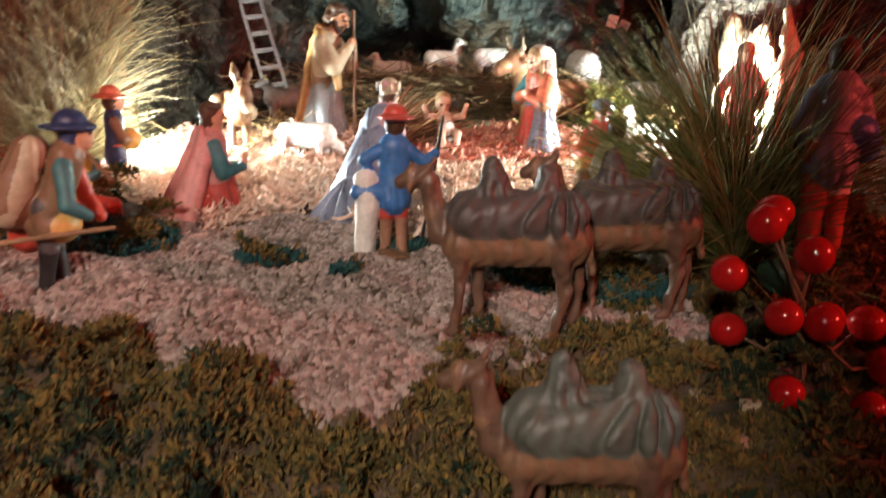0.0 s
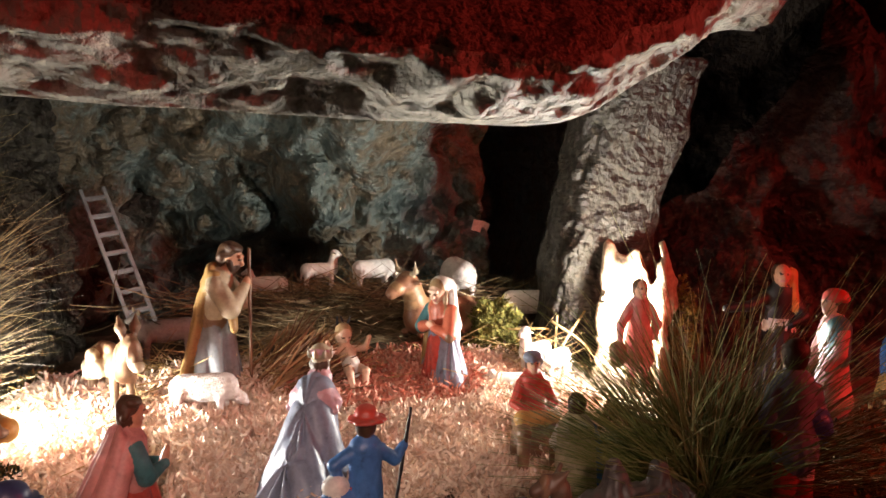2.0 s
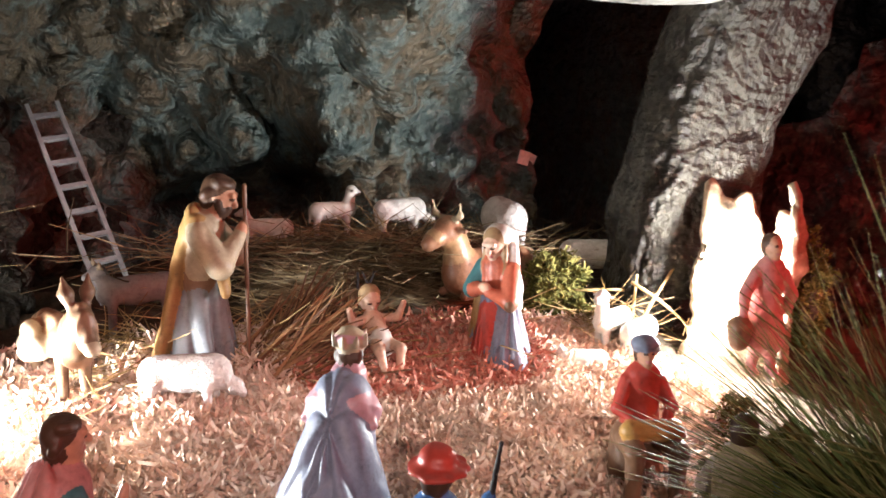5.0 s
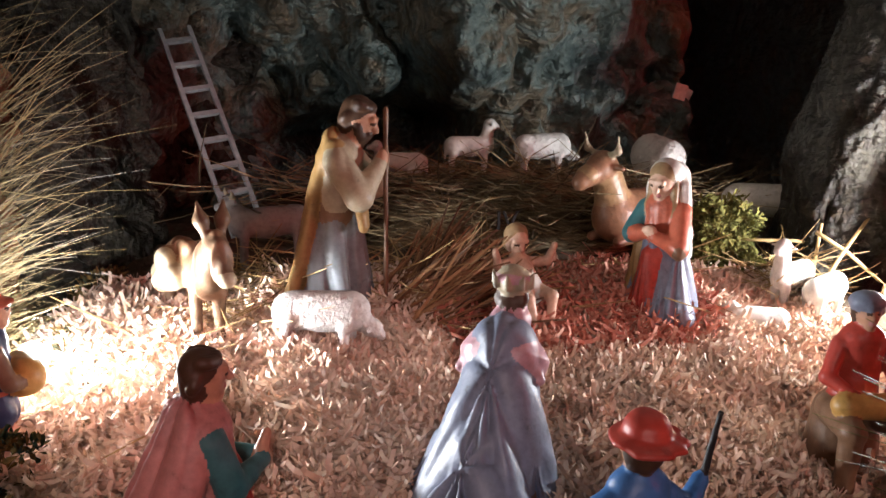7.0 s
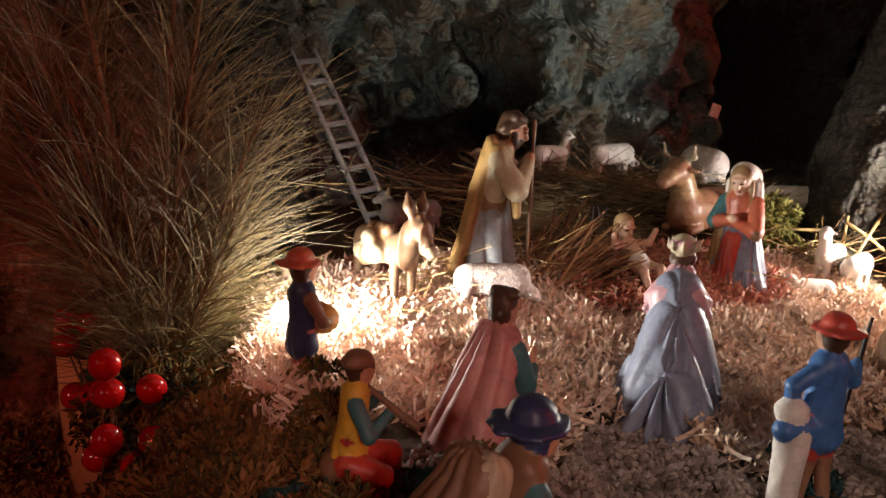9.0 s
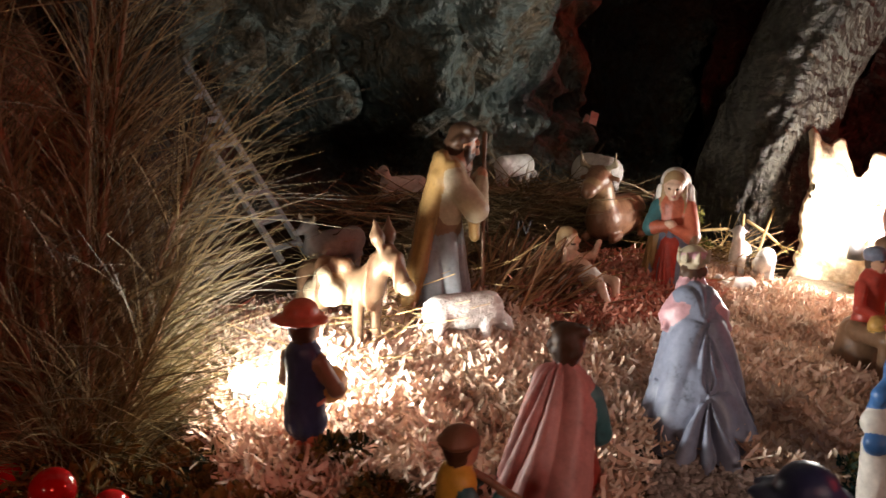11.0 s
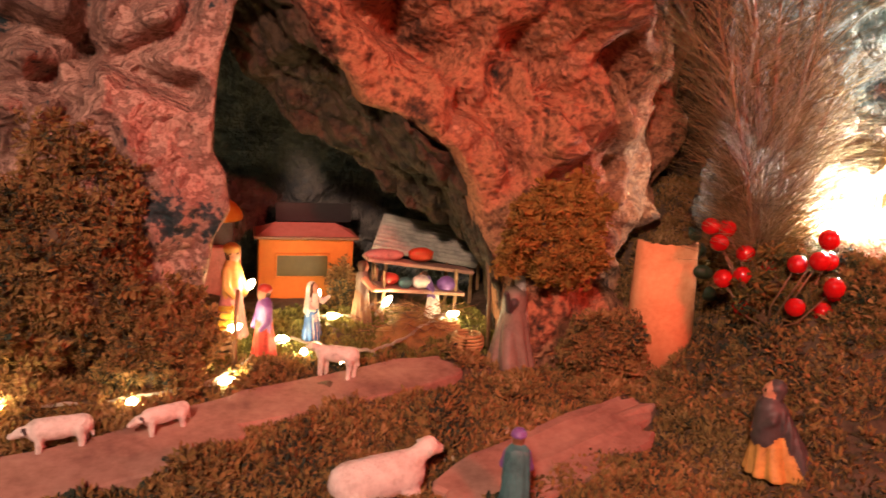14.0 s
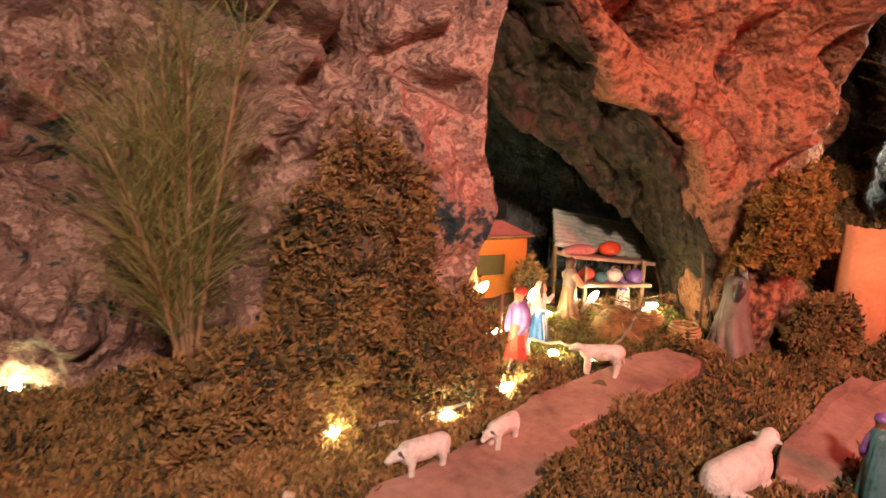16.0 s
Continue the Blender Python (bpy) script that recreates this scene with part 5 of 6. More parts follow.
shaving_bed(52000, bed, "wood_shavings", "pale curled wood shavings strewn over the stable floor", (0.0030, 0.0085), SHAVING, 1, 0.008, 1.1)
bv, bf = sheet(lambda u, v: (-0.25 + 0.44 * u, 0.40 + 0.26 * v, gz(-0.25 + 0.44 * u, 0.40 + 0.26 * v) + 0.0030 + 0.0016 * waves(u, v, 8, 7, 40)), 190, 130, lambda p: bed(p[:-1, :-1, 0], p[:-1, :-1, 1], np.full(p[:-1, :-1, 0].shape, 0.5)))
tagged(mesh("shaving_layer", bv, bf, SHAVING), "packed fine wood shavings under the loose curls", "wood shavings", kind="stuff")
# Raised shavings lit red: the red light is put into their colour.
shaving_bed(16000, lambda x, y, k: bed(x, y + 0.0, k) & (((x - 0.03) / 0.078) ** 4 + ((y - 0.605) / 0.055) ** 4 < 0.6 + 0.4 * k), "red_lit_wood_shavings", "fine wood shavings under the infant, red light put into their colour", (0.0035, 0.0085),
            mat("red_lit_shaving", [(0.38, 0.12, 0.08), (0.54, 0.22, 0.15), (0.64, 0.34, 0.25)], 50, 0.8, 0.2, 5, 0.0006, island=0.5), 2, 0.014)


def sticks(n, centre, spread, length, up, width=0.010, seed=1, lean=(0, 0), bend=0.15):
    """Template, places and turns of n straight stalks; up: 0 lies flat, 1 stands."""
    r = np.random.RandomState(seed)
    tv, tf = [], []
    for i in range(3):
        z = i / 2
        for s in range(3):
            a = s * 2.094
            tv.append((bend * z * z + width * (1 - 0.6 * z) * math.cos(a), width * (1 - 0.6 * z) * math.sin(a), z))
    for i in range(2):
        for s in range(3):
            a, b = i * 3 + s, i * 3 + (s + 1) % 3
            tf.append((a, b, b + 3, a + 3))
    x, y = centre[0] + spread[0] * r.normal(0, 0.5, n), centre[1] + spread[1] * r.normal(0, 0.5, n)
    a = r.uniform(0, 6.283, n)
    rise = np.clip(up + r.normal(0, 0.16, n), 0.0, 1.0) * 1.45
    d = np.stack([np.cos(a) * np.cos(rise) + lean[0], np.sin(a) * np.cos(rise) + lean[1], np.sin(rise)], -1)
    d /= np.linalg.norm(d, axis=1)[:, None]
    u = np.cross(d, np.array([0.3, 0.2, 0.93]))
    u /= np.linalg.norm(u, axis=1)[:, None]
    w = np.cross(d, u)
    ell = r.uniform(*length, n)
    q = r.uniform(0, 6.283, n)
    u2 = u * np.cos(q)[:, None] + w * np.sin(q)[:, None]
    t = np.stack([u2, np.cross(d, u2), d], -1) * ell[:, None, None]
    return tv, tf, x, y, t, r


def stalks(name, n, centre, spread, length, up, base, material, label, seed, width=0.010, lean=(0, 0), bend=0.15, kind="stuff", category="straw", height=0.0):
    tv, tf, x, y, t, r = sticks(n, centre, spread, length, up, width, seed, lean, bend)
    z = (gz(x, y) if base is None else np.full(n, base)) + r.uniform(0, 1, n) * height
    return tagged(scatter(name, tv, tf, np.stack([x, y, z], -1), t, material), label, category, kind=kind)


stalks("straw", 240, (-0.02, 0.63), (0.12, 0.03), (0.03, 0.06), 0.03, None, STRAW, "loose straw lying behind the infant", 11, 0.012, height=0.012)
stalks("straw_bundle", 420, (-0.060, 0.602), (0.020, 0.022), (0.030, 0.072), 0.42, None, REED, "leaning bundle of brown straw and reed", 12, 0.018, (1.3, 0.55), category="straw bundle")
stalks("straw", 160, (-0.128, 0.625), (0.03, 0.04), (0.02, 0.05), 0.10, None, STRAW, "loose straw round the donkey", 13, 0.012, height=0.012)
stalks("straw", 60, (-0.19, 0.565), (0.03, 0.02), (0.03, 0.06), 0.04, None, STRAW, "pale straw beside the lamp", 14, 0.014, height=0.004)
stalks("straw", 130, (0.165, 0.625), (0.04, 0.03), (0.02, 0.05), 0.12, None, STRAW, "loose straw among the lambs", 15, 0.012, height=0.02)


def mound(name, centre, size, material, label, category, seed, bumps=0.18, kind=""):
    """A lumpy heap resting on the ground."""
    def fx(u, v):
        a, b = u * 2 * math.pi, v * math.pi / 2
        k = 1 + bumps * waves(np.cos(a) * np.cos(b) + 3, np.sin(a) * np.cos(b) + np.sin(b), seed, 7, 0.9)
        return centre[0] + size[0] * np.cos(a) * np.cos(b) * k, centre[1] + size[1] * np.sin(a) * np.cos(b) * k, centre[2] - 0.01 + (size[2] + 0.01) * np.sin(b) * k
    v, f = sheet(fx, 49, 20)
    return tagged(mesh(name, v, f, material), label, category, kind=kind)


mound("straw_ledge", (0.03, 0.745, 0.235), (0.125, 0.055, 0.045), STRAW_DARK, "raised ledge heaped with dry straw for the flock", "straw ledge", 7)
stalks("straw", 1700, (0.03, 0.735), (0.15, 0.05), (0.02, 0.06), 0.06, 0.268, STRAW_DARK, "dry straw covering the ledge", 16, 0.011, height=0.022)
stalks("straw", 1100, (0.03, 0.70), (0.15, 0.015), (0.02, 0.05), 0.08, 0.238, STRAW_DARK, "dry straw hanging before the ledge", 17, 0.012, height=0.035)


# small leaf tufts for moss
def tuft(r, leaves=8, spread=0.7):
    v, f = [], []
    for i in range(leaves):
        a, e = r.uniform(0, 6.283), r.uniform(0.2, 1.3)
        d = Vector((math.cos(a) * math.cos(e), math.sin(a) * math.cos(e), math.sin(e)))
        s = Vector((-math.sin(a), math.cos(a), 0)) * r.uniform(0.09, 0.18)
        b = Vector((r.uniform(-spread, spread) * 0.5, r.uniform(-spread, spread) * 0.5, 0))
        m, t = b + d * 0.55 + Vector((0, 0, 0.08)), b + d * r.uniform(0.6, 1.0)
        k = len(v)
        v += [b, m + s, t, m - s]
        f.append((k, k + 1, k + 2, k + 3))
    return [tuple(p) for p in v], f


TUFTS = [tuft(np.random.RandomState(90 + i), 9) for i in range(3)]


def moss(name, x, y, z, size, material, label, seed, category="moss", kind="stuff", tilt=1.1):
    r = np.random.RandomState(seed)
    top = empty(name)
    n = len(x)
    pick = r.randint(0, 3, n)
    for i, (v, f) in enumerate(TUFTS):
        m = pick == i
        if m.sum():
            scatter("tuft", v, f, np.stack([x[m], y[m], z[m]], -1), turns_of(int(m.sum()), r, size, tilt=tilt), material, top)
    return tagged(top, label, category, kind=kind)


PATCHES = [(-0.020, 0.393, 0.014), (-0.088, 0.375, 0.018), (-0.178, 0.392, 0.036), (-0.215, 0.40, 0.03), (0.054, 0.355, 0.026), (0.092, 0.342, 0.026), (-0.045, 0.350, 0.007)]
SLABS = [((-0.72, 0.612), (-0.505, 0.664), 0.044), ((-0.575, 0.505), (-0.375, 0.578), 0.040), ((-0.85, 0.555), (-0.69, 0.598), 0.050)]


def gravel_area(x, y):
    edge = 0.268 + 0.02 * np.sin(x * 35) + 0.012 * np.sin(x * 90 + 1)
    return (y > edge + 0.5 * np.clip(x - 0.03, 0, 1)) & (x > -0.20 + 0.05 * np.sin(y * 30)) & (x < 0.125 + 0.01 * np.sin(y * 50)) & (y < 0.50)


def in_patch(x, y):
    hit = np.zeros(np.shape(x), bool)
    for px, py, pr in PATCHES:
        hit |= ((x - px) / pr) ** 2 + ((y - py) / (pr * 0.7)) ** 2 < 1
    return hit


def on_slab(x, y):
    hit = np.zeros(np.shape(x), bool)
    for (x0, y0), (x1, y1), w in SLABS:
        d, ell = np.array([x1 - x0, y1 - y0]), math.hypot(x1 - x0, y1 - y0)
        t = ((x - x0) * d[0] + (y - y0) * d[1]) / ell
        s = ((y - y0) * d[0] - (x - x0) * d[1]) / ell
        hit |= (t > 0) & (t < ell) & (np.abs(s) < w / 2)
    return hit


def pebble(seed):
    bm = bmesh.new()
    bmesh.ops.create_icosphere(bm, subdivisions=1, radius=0.5)
    r = random.Random(seed)
    for v in bm.verts:
        v.co *= r.uniform(0.75, 1.2)
    bm.verts.ensure_lookup_table()
    out = [tuple(v.co) for v in bm.verts], [tuple(v.index for v in f.verts) for f in bm.faces]
    bm.free()
    return out


x, y = rng.uniform(-0.26, 0.14, 40000), rng.uniform(0.16, 0.50, 40000)
ok = gravel_area(x, y) & ~(in_patch(x, y) & (rng.uniform(0, 1, 40000) < 0.8)) & ~bed(x, y + 0.012, np.full(40000, 0.5))
x, y = x[ok][:13000], y[ok][:13000]
v, f = pebble(3)
tagged(scatter("gravel", v, f, np.stack([x, y, gz(x, y) + 0.0004], -1), turns_of(len(x), rng, (0.0018, 0.0050), 0.75, stretch=0.5), GRAVEL), "pinkish grey crushed gravel of the forecourt", "gravel", kind="stuff")

x, y = rng.uniform(-0.30, 0.36, 90000), rng.uniform(0.02, 0.52, 90000)
ok = (~gravel_area(x, y) | in_patch(x, y)) & ~((y > 0.42) & (x > -0.20) & (x < 0.16)) & ~((y > 0.49) & (x > -0.245) & (x < -0.19)) & ~((x > 0.19) & (y > 0.44))
x, y = x[ok][:36000], y[ok][:36000]
moss("moss", x, y, gz(x, y) - 0.001 + 0.014 * np.clip(waves(x, y, 79, 6, 17), 0, 1) ** 1.3, (0.0025, 0.0080), MOSS, "brown-green dried moss round the gravel", 31)
x, y = rng.uniform(-0.26, 0.13, 30000), rng.uniform(0.33, 0.43, 30000)
ok = in_patch(x, y)
x, y = x[ok][:2600], y[ok][:2600]
moss("teal_moss", x, y, gz(x, y) + 0.001, (0.003, 0.007), MOSS_TEAL, "dark teal dyed moss in small patches on the gravel", 34)
x, y = rng.uniform(-1.20, -0.22, 130000), rng.uniform(0.26, 0.76, 130000)
ok = ~on_slab(x, y) & ~((x < -0.46) & (x > -0.70) & (y > 0.70)) & (rng.uniform(0, 1, 130000) < 0.35 + 0.65 * step(0.36, 0.48, y)) & (y < facade_y(x, gz(x, y)) + 0.01)
x, y = x[ok][:40000], y[ok][:40000]
moss("rust_moss", x, y, gz(x, y) - 0.001 + 0.009 * np.clip(waves(x, y, 77, 6, 10), 0, 1), (0.003, 0.010), MOSS_RUST, "rust-brown dried moss covering the slope", 32)
x, y = rng.uniform(-0.72, -0.44, 2500), rng.uniform(0.68, 0.80, 2500)
moss("straw_moss", x, y, gz(x, y), (0.004, 0.009), MOSS_GREEN, "yellowish moss on the cave floor", 33)


def bush(name, centre, size, n, leaf, material, label, seed, category="bush"):
    """A clump of moss leaves over an uneven volume, with gaps."""
    r = np.random.RandomState(seed)
    d = r.normal(0, 1, (n, 3))
    d /= np.linalg.norm(d, axis=1)[:, None]
    k = 0.78 + 0.36 * waves(d[:, 0] + 2, d[:, 1] + 1.3 * d[:, 2], seed, 7, 0.8) + r.normal(0, 0.07, n)
    k *= r.uniform(0.6, 1.0, n) ** 0.35
    p = np.array(centre) + d * k[:, None] * np.array(size)
    p[:, 2] = np.maximum(p[:, 2], gz(p[:, 0], p[:, 1]))
    top = empty(name)
    core = part("core", core_bm(centre, [s * 0.62 for s in size]), SOIL, top)
    pick = r.randint(0, 3, n)
    for i, (v, f) in enumerate(TUFTS):
        m = pick == i
        scatter("foliage", v, f, p[m], turns_of(int(m.sum()), r, leaf, tilt=1.6), material, top)
    return tagged(top, label, category)


def core_bm(centre, size):
    bm = bmesh.new()
    bmesh.ops.create_icosphere(bm, subdivisions=2, radius=1.0)
    for v in bm.verts:
        k = 1 + 0.15 * noise.noise(v.co * 2 + Vector(centre) * 9)
        v.co = Vector((centre[0] + v.co.x * size[0] * k, centre[1] + v.co.y * size[1] * k, centre[2] + v.co.z * size[2] * k))
    return bm


bush("moss_bush", (-0.795, 0.685, 0.175), (0.062, 0.040, 0.092), 5200, (0.004, 0.009), MOSS_RUST, "tall bush of olive-brown dried moss against the rock", 41)
bush("moss_bush", (-0.870, 0.660, 0.115), (0.070, 0.036, 0.050), 2600, (0.004, 0.010), MOSS_RUST, "sprawling brown moss mound at the foot of the rock", 48)
bush("moss_bush", (-0.735, 0.672, 0.120), (0.045, 0.030, 0.045), 2200, (0.004, 0.009), MOSS_RUST, "low brown moss clump at the cave mouth", 42)
bush("moss_bush", (-0.437, 0.632, 0.212), (0.052, 0.028, 0.046), 4200, (0.004, 0.009), mat("orange_moss", [(0.10, 0.05, 0.01), (0.26, 0.14, 0.03), (0.36, 0.21, 0.05)], 25, 0.95, 0.2, 6, 0.001, island=0.35), "orange-brown dried moss clump on the rock", 44)
bush("moss_heap", (0.140, 0.655, 0.252), (0.026, 0.024, 0.034), 1600, (0.004, 0.008), MOSS_GREEN, "yellow-green moss heap beside the lambs", 45, "moss")
bush("moss_bush", (0.263, 0.548, 0.275), (0.010, 0.018, 0.040), 500, (0.003, 0.006), MOSS_GREEN, "yellowish moss clinging to the bark", 46, "moss")


# ---- plants of long needles ----
def needle_plant(name, label, base, stems, per, length, material, seed, stem_mat=WOOD, droop=0.25, width=0.007, reach=(0.35, 1.0), spread=0.9):
    """Stems from one foot with long needles fanning out along each."""
    r = np.random.RandomState(seed)
    top = empty(name, base)
    tv, tf = [], []
    for i in range(4):
        z = i / 3
        for s in range(3):
            a = s * 2.094
            w = width * (1 - 0.75 * z)
            tv.append((droop * z * z + w * math.cos(a), w * math.sin(a), z))
    for i in range(3):
        for s in range(3):
            a, b = i * 3 + s, i * 3 + (s + 1) % 3
            tf.append((a, b, b + 3, a + 3))
    for k, (dx, dy, h) in enumerate(stems):
        pts = [(dx * t ** 1.4, dy * t ** 1.4, h * t) for t in (0, 0.25, 0.5, 0.75, 1.0)]
        vv, ff = tube(pts, [0.0022, 0.002, 0.0017, 0.0013, 0.0008], 5)
        mesh("stem", vv, ff, stem_mat, top)
        t = r.uniform(reach[0], reach[1], per)
        p = np.stack([dx * t ** 1.4, dy * t ** 1.4, h * t], -1)
        axis = np.array([dx * 1.4, dy * 1.4, h])
        axis = axis / np.linalg.norm(axis)
        d = axis * r.uniform(0.35, 1.2, per)[:, None] + r.normal(0, spread * 0.5, (per, 3)) * np.array([1, 1, 0.45])
        d /= np.linalg.norm(d, axis=1)[:, None]
        out = d * np.array([1, 1, 0]) + np.array([0, 0, -0.5])
        u = out - d * (out * d).sum(1)[:, None]
        u /= np.linalg.norm(u, axis=1)[:, None] + 1e-9
        ell = r.uniform(*length, per)
        m = np.stack([u, np.cross(d, u), d], -1) * ell[:, None, None]
        scatter("needles", tv, tf, p, m, material, top)
    return tagged(top, label, "plant")


r0 = random.Random(8)
needle_plant("needle_tuft", "green tuft of long pine needles beside the forecourt", (0.145, 0.350, 0.205), [(r0.uniform(-0.03, 0.035), r0.uniform(-0.02, 0.02), r0.uniform(0.03, 0.07)) for i in range(10)], 170, (0.05, 0.110), NEEDLE, 3,
             droop=0.12, width=0.0046, reach=(0.0, 1.0), spread=0.80)
needle_plant("needle_shrub", "tall dry olive shrub of long needles beside the stable", (-0.292, 0.562, 0.160), [(r0.uniform(-0.105, 0.035), r0.uniform(-0.02, 0.05), r0.uniform(0.12, 0.30)) for i in range(18)] + [(0.042, -0.005, 0.120), (0.052, 0.012, 0.150), (0.036, 0.0, 0.100), (0.055, 0.002, 0.175)], 230, (0.035, 0.080), NEEDLE_DRY, 4,
             droop=0.15, width=0.0048, reach=(0.15, 1.0), spread=0.95)
needle_plant("needle_shrub", "olive-green needle shrub before the rock", (-0.903, 0.688, 0.095), [(r0.uniform(-0.05, 0.05), r0.uniform(-0.02, 0.02), r0.uniform(0.16, 0.25)) for i in range(9)], 150, (0.040, 0.085), NEEDLE, 6,
             droop=0.14, width=0.0048, reach=(0.32, 1.0), spread=0.95)
bush("moss_bank", (-0.385, 0.622, 0.118), (0.045, 0.022, 0.030), 1600, (0.004, 0.009), MOSS_RUST, "rust moss bank along the rock beside the tile", 50, "moss")
bush("moss_bank", (-0.300, 0.628, 0.150), (0.035, 0.016, 0.050), 1300, (0.004, 0.009), MOSS_RUST, "dark moss bank behind the tile", 51, "moss")
bush("moss_bank", (-0.292, 0.545, 0.185), (0.036, 0.030, 0.035), 900, (0.006, 0.012), MOSS, "moss bank at the foot of the dry shrub", 47, "moss")


# ---- berries ----
def berry_spray(label, foot, berries, leaves, seed):
    r = random.Random(seed)
    top = empty("berry_spray", foot)
    bm = bmesh.new()
    bmesh.ops.create_uvsphere(bm, u_segments=20, v_segments=12, radius=0.0071)
    me = bpy.data.meshes.new("berry")
    bm.to_mesh(me)
    bm.free()
    me.materials.append(BERRY)
    me.polygons.foreach_set("use_smooth", np.full(len(me.polygons), True))
    fv = Vector(foot)
    hub = Vector((0, 0, 0.03))
    for b in berries:
        c = Vector(b) - fv
        ob = new("berry", me)
        ob.parent, ob.location = top, c
        ob.scale = (1, 1, r.uniform(0.92, 1.05))
        mid = hub.lerp(c, 0.5) + Vector((r.uniform(-0.006, 0.006), r.uniform(-0.006, 0.006), -0.008))
        vv, ff = tube([hub, mid, c], [0.0010, 0.0008, 0.0006], 5)
        mesh("twig", vv, ff, BROWNP, top)
    vv, ff = tube([(0, 0, -0.02), (0.002, 0, 0.01), hub], [0.0022, 0.002, 0.0018], 6)
    mesh("stem", vv, ff, BROWNP, top)
    for c, s in leaves:
        a = r.uniform(0, 6.28)
        vv, ff = [], []
        for i in range(12):
            t = i * math.pi / 6
            vv.append((s * math.cos(t), s * 0.75 * math.sin(t), 0.0015 * math.cos(2 * t)))
        vv.append((0, 0, 0.002))
        ff = [(i, (i + 1) % 12, 12) for i in range(12)]
        ob = mesh("leaf", vv, ff, LEAF, top)
        ob.matrix_local = Matrix.Translation(Vector(c) - fv) @ pose(0, 0, 0, 75 + r.uniform(-20, 20), r.uniform(-25, 25), r.uniform(-40, 40))
        ob.modifiers.new("thickness", "SOLIDIFY").thickness = 0.0006
    return tagged(top, label, "berries", "berry sprays")


berry_spray("spray of glossy red artificial berries beside the needle tuft", (0.142, 0.272, 0.175),
            [(0.118, 0.262, 0.247), (0.124, 0.270, 0.250), (0.137, 0.262, 0.236), (0.110, 0.270, 0.226), (0.129, 0.262, 0.212), (0.144, 0.262, 0.210), (0.163, 0.266, 0.209), (0.113, 0.272, 0.203), (0.132, 0.258, 0.183), (0.143, 0.285, 0.200),
             (0.158, 0.285, 0.204), (0.174, 0.268, 0.191), (0.166, 0.260, 0.176), (0.178, 0.258, 0.150)], [((0.135, 0.280, 0.222), 0.010), ((0.150, 0.285, 0.190), 0.011), ((0.122, 0.285, 0.195), 0.009)], 2)
berry_spray("spray of glossy red artificial berries before the dry shrub", (-0.308, 0.530, 0.125),
            [(-0.338, 0.570, 0.227), (-0.326, 0.566, 0.226), (-0.337, 0.560, 0.216), (-0.318, 0.552, 0.209), (-0.333, 0.556, 0.189), (-0.322, 0.548, 0.193), (-0.314, 0.553, 0.167), (-0.306, 0.540, 0.200), (-0.309, 0.511, 0.209), (-0.304, 0.497, 0.214),
             (-0.287, 0.505, 0.212), (-0.304, 0.492, 0.230), (-0.303, 0.483, 0.198), (-0.286, 0.497, 0.190), (-0.294, 0.497, 0.177), (-0.312, 0.505, 0.179)],
            [((-0.332, 0.583, 0.205), 0.009), ((-0.330, 0.582, 0.188), 0.008), ((-0.327, 0.575, 0.172), 0.008), ((-0.336, 0.590, 0.218), 0.008)], 3)


# ---- roof tile, bark, ladder ----
def roof_tile():
    v, f, n = [], [], 18
    for j in range(2):
        for k, z in enumerate((-0.01, 0.05, 0.098)):
            for i in range(n + 1):
                a = math.radians(-95 + 190 * i / n)
                r = (0.0285 - 0.0018 * k) - 0.0045 * j
                v.append((r * math.sin(a), -r * math.cos(a) * 0.8, z + (0.0008 * math.sin(i * 2.3) if k == 2 else 0)))
    row = n + 1
    for i in range(n):
        for k in range(2):
            o, q = k * row + i, 3 * row + k * row + i
            f += [(o, o + 1, o + 1 + row, o + row), (q, q + row, q + row + 1, q + 1)]
        f += [(2 * row + i, 2 * row + i + 1, 5 * row + i + 1, 5 * row + i), (i, 3 * row + i, 3 * row + i + 1, i + 1)]
    for i in (0, n):
        for k in range(2):
            f.append((k * row + i, (k + 1) * row + i, (4 + k) * row + i, (3 + k) * row + i))
    ob = mesh("roof_tile", v, f, TERRACOTTA)
    ob.matrix_world = Matrix.Translation((-0.332, 0.624, 0.108)) @ pose(0, 0, 0, 2, -1, -28)
    ob.data.polygons.foreach_set("use_smooth", np.full(len(ob.data.polygons), True))
    return tagged(ob, "curved terracotta roof tile set upright in the moss", "roof tile")


roof_tile()


def bark_slab(u, v):
    a = radians(-68) + u * radians(188)
    z = 0.222 + (0.104 + 0.012 * np.sin(u * 9 + 0.8) + 0.008 * np.sin(u * 23)) * v
    r = 0.033 + 0.005 * crumple(u * 0.12, z, 91, 0.03) - 0.004 * v
    return 0.224 + r * np.cos(a), 0.563 + r * np.sin(a), z


vb, fb = sheet(bark_slab, 40, 40)
bark = tagged(mesh("bark_piece", vb, fb, BARK), "pale curved bark piece standing behind the lamp", "bark")
bark.modifiers.new("thickness", "SOLIDIFY").thickness = 0.004


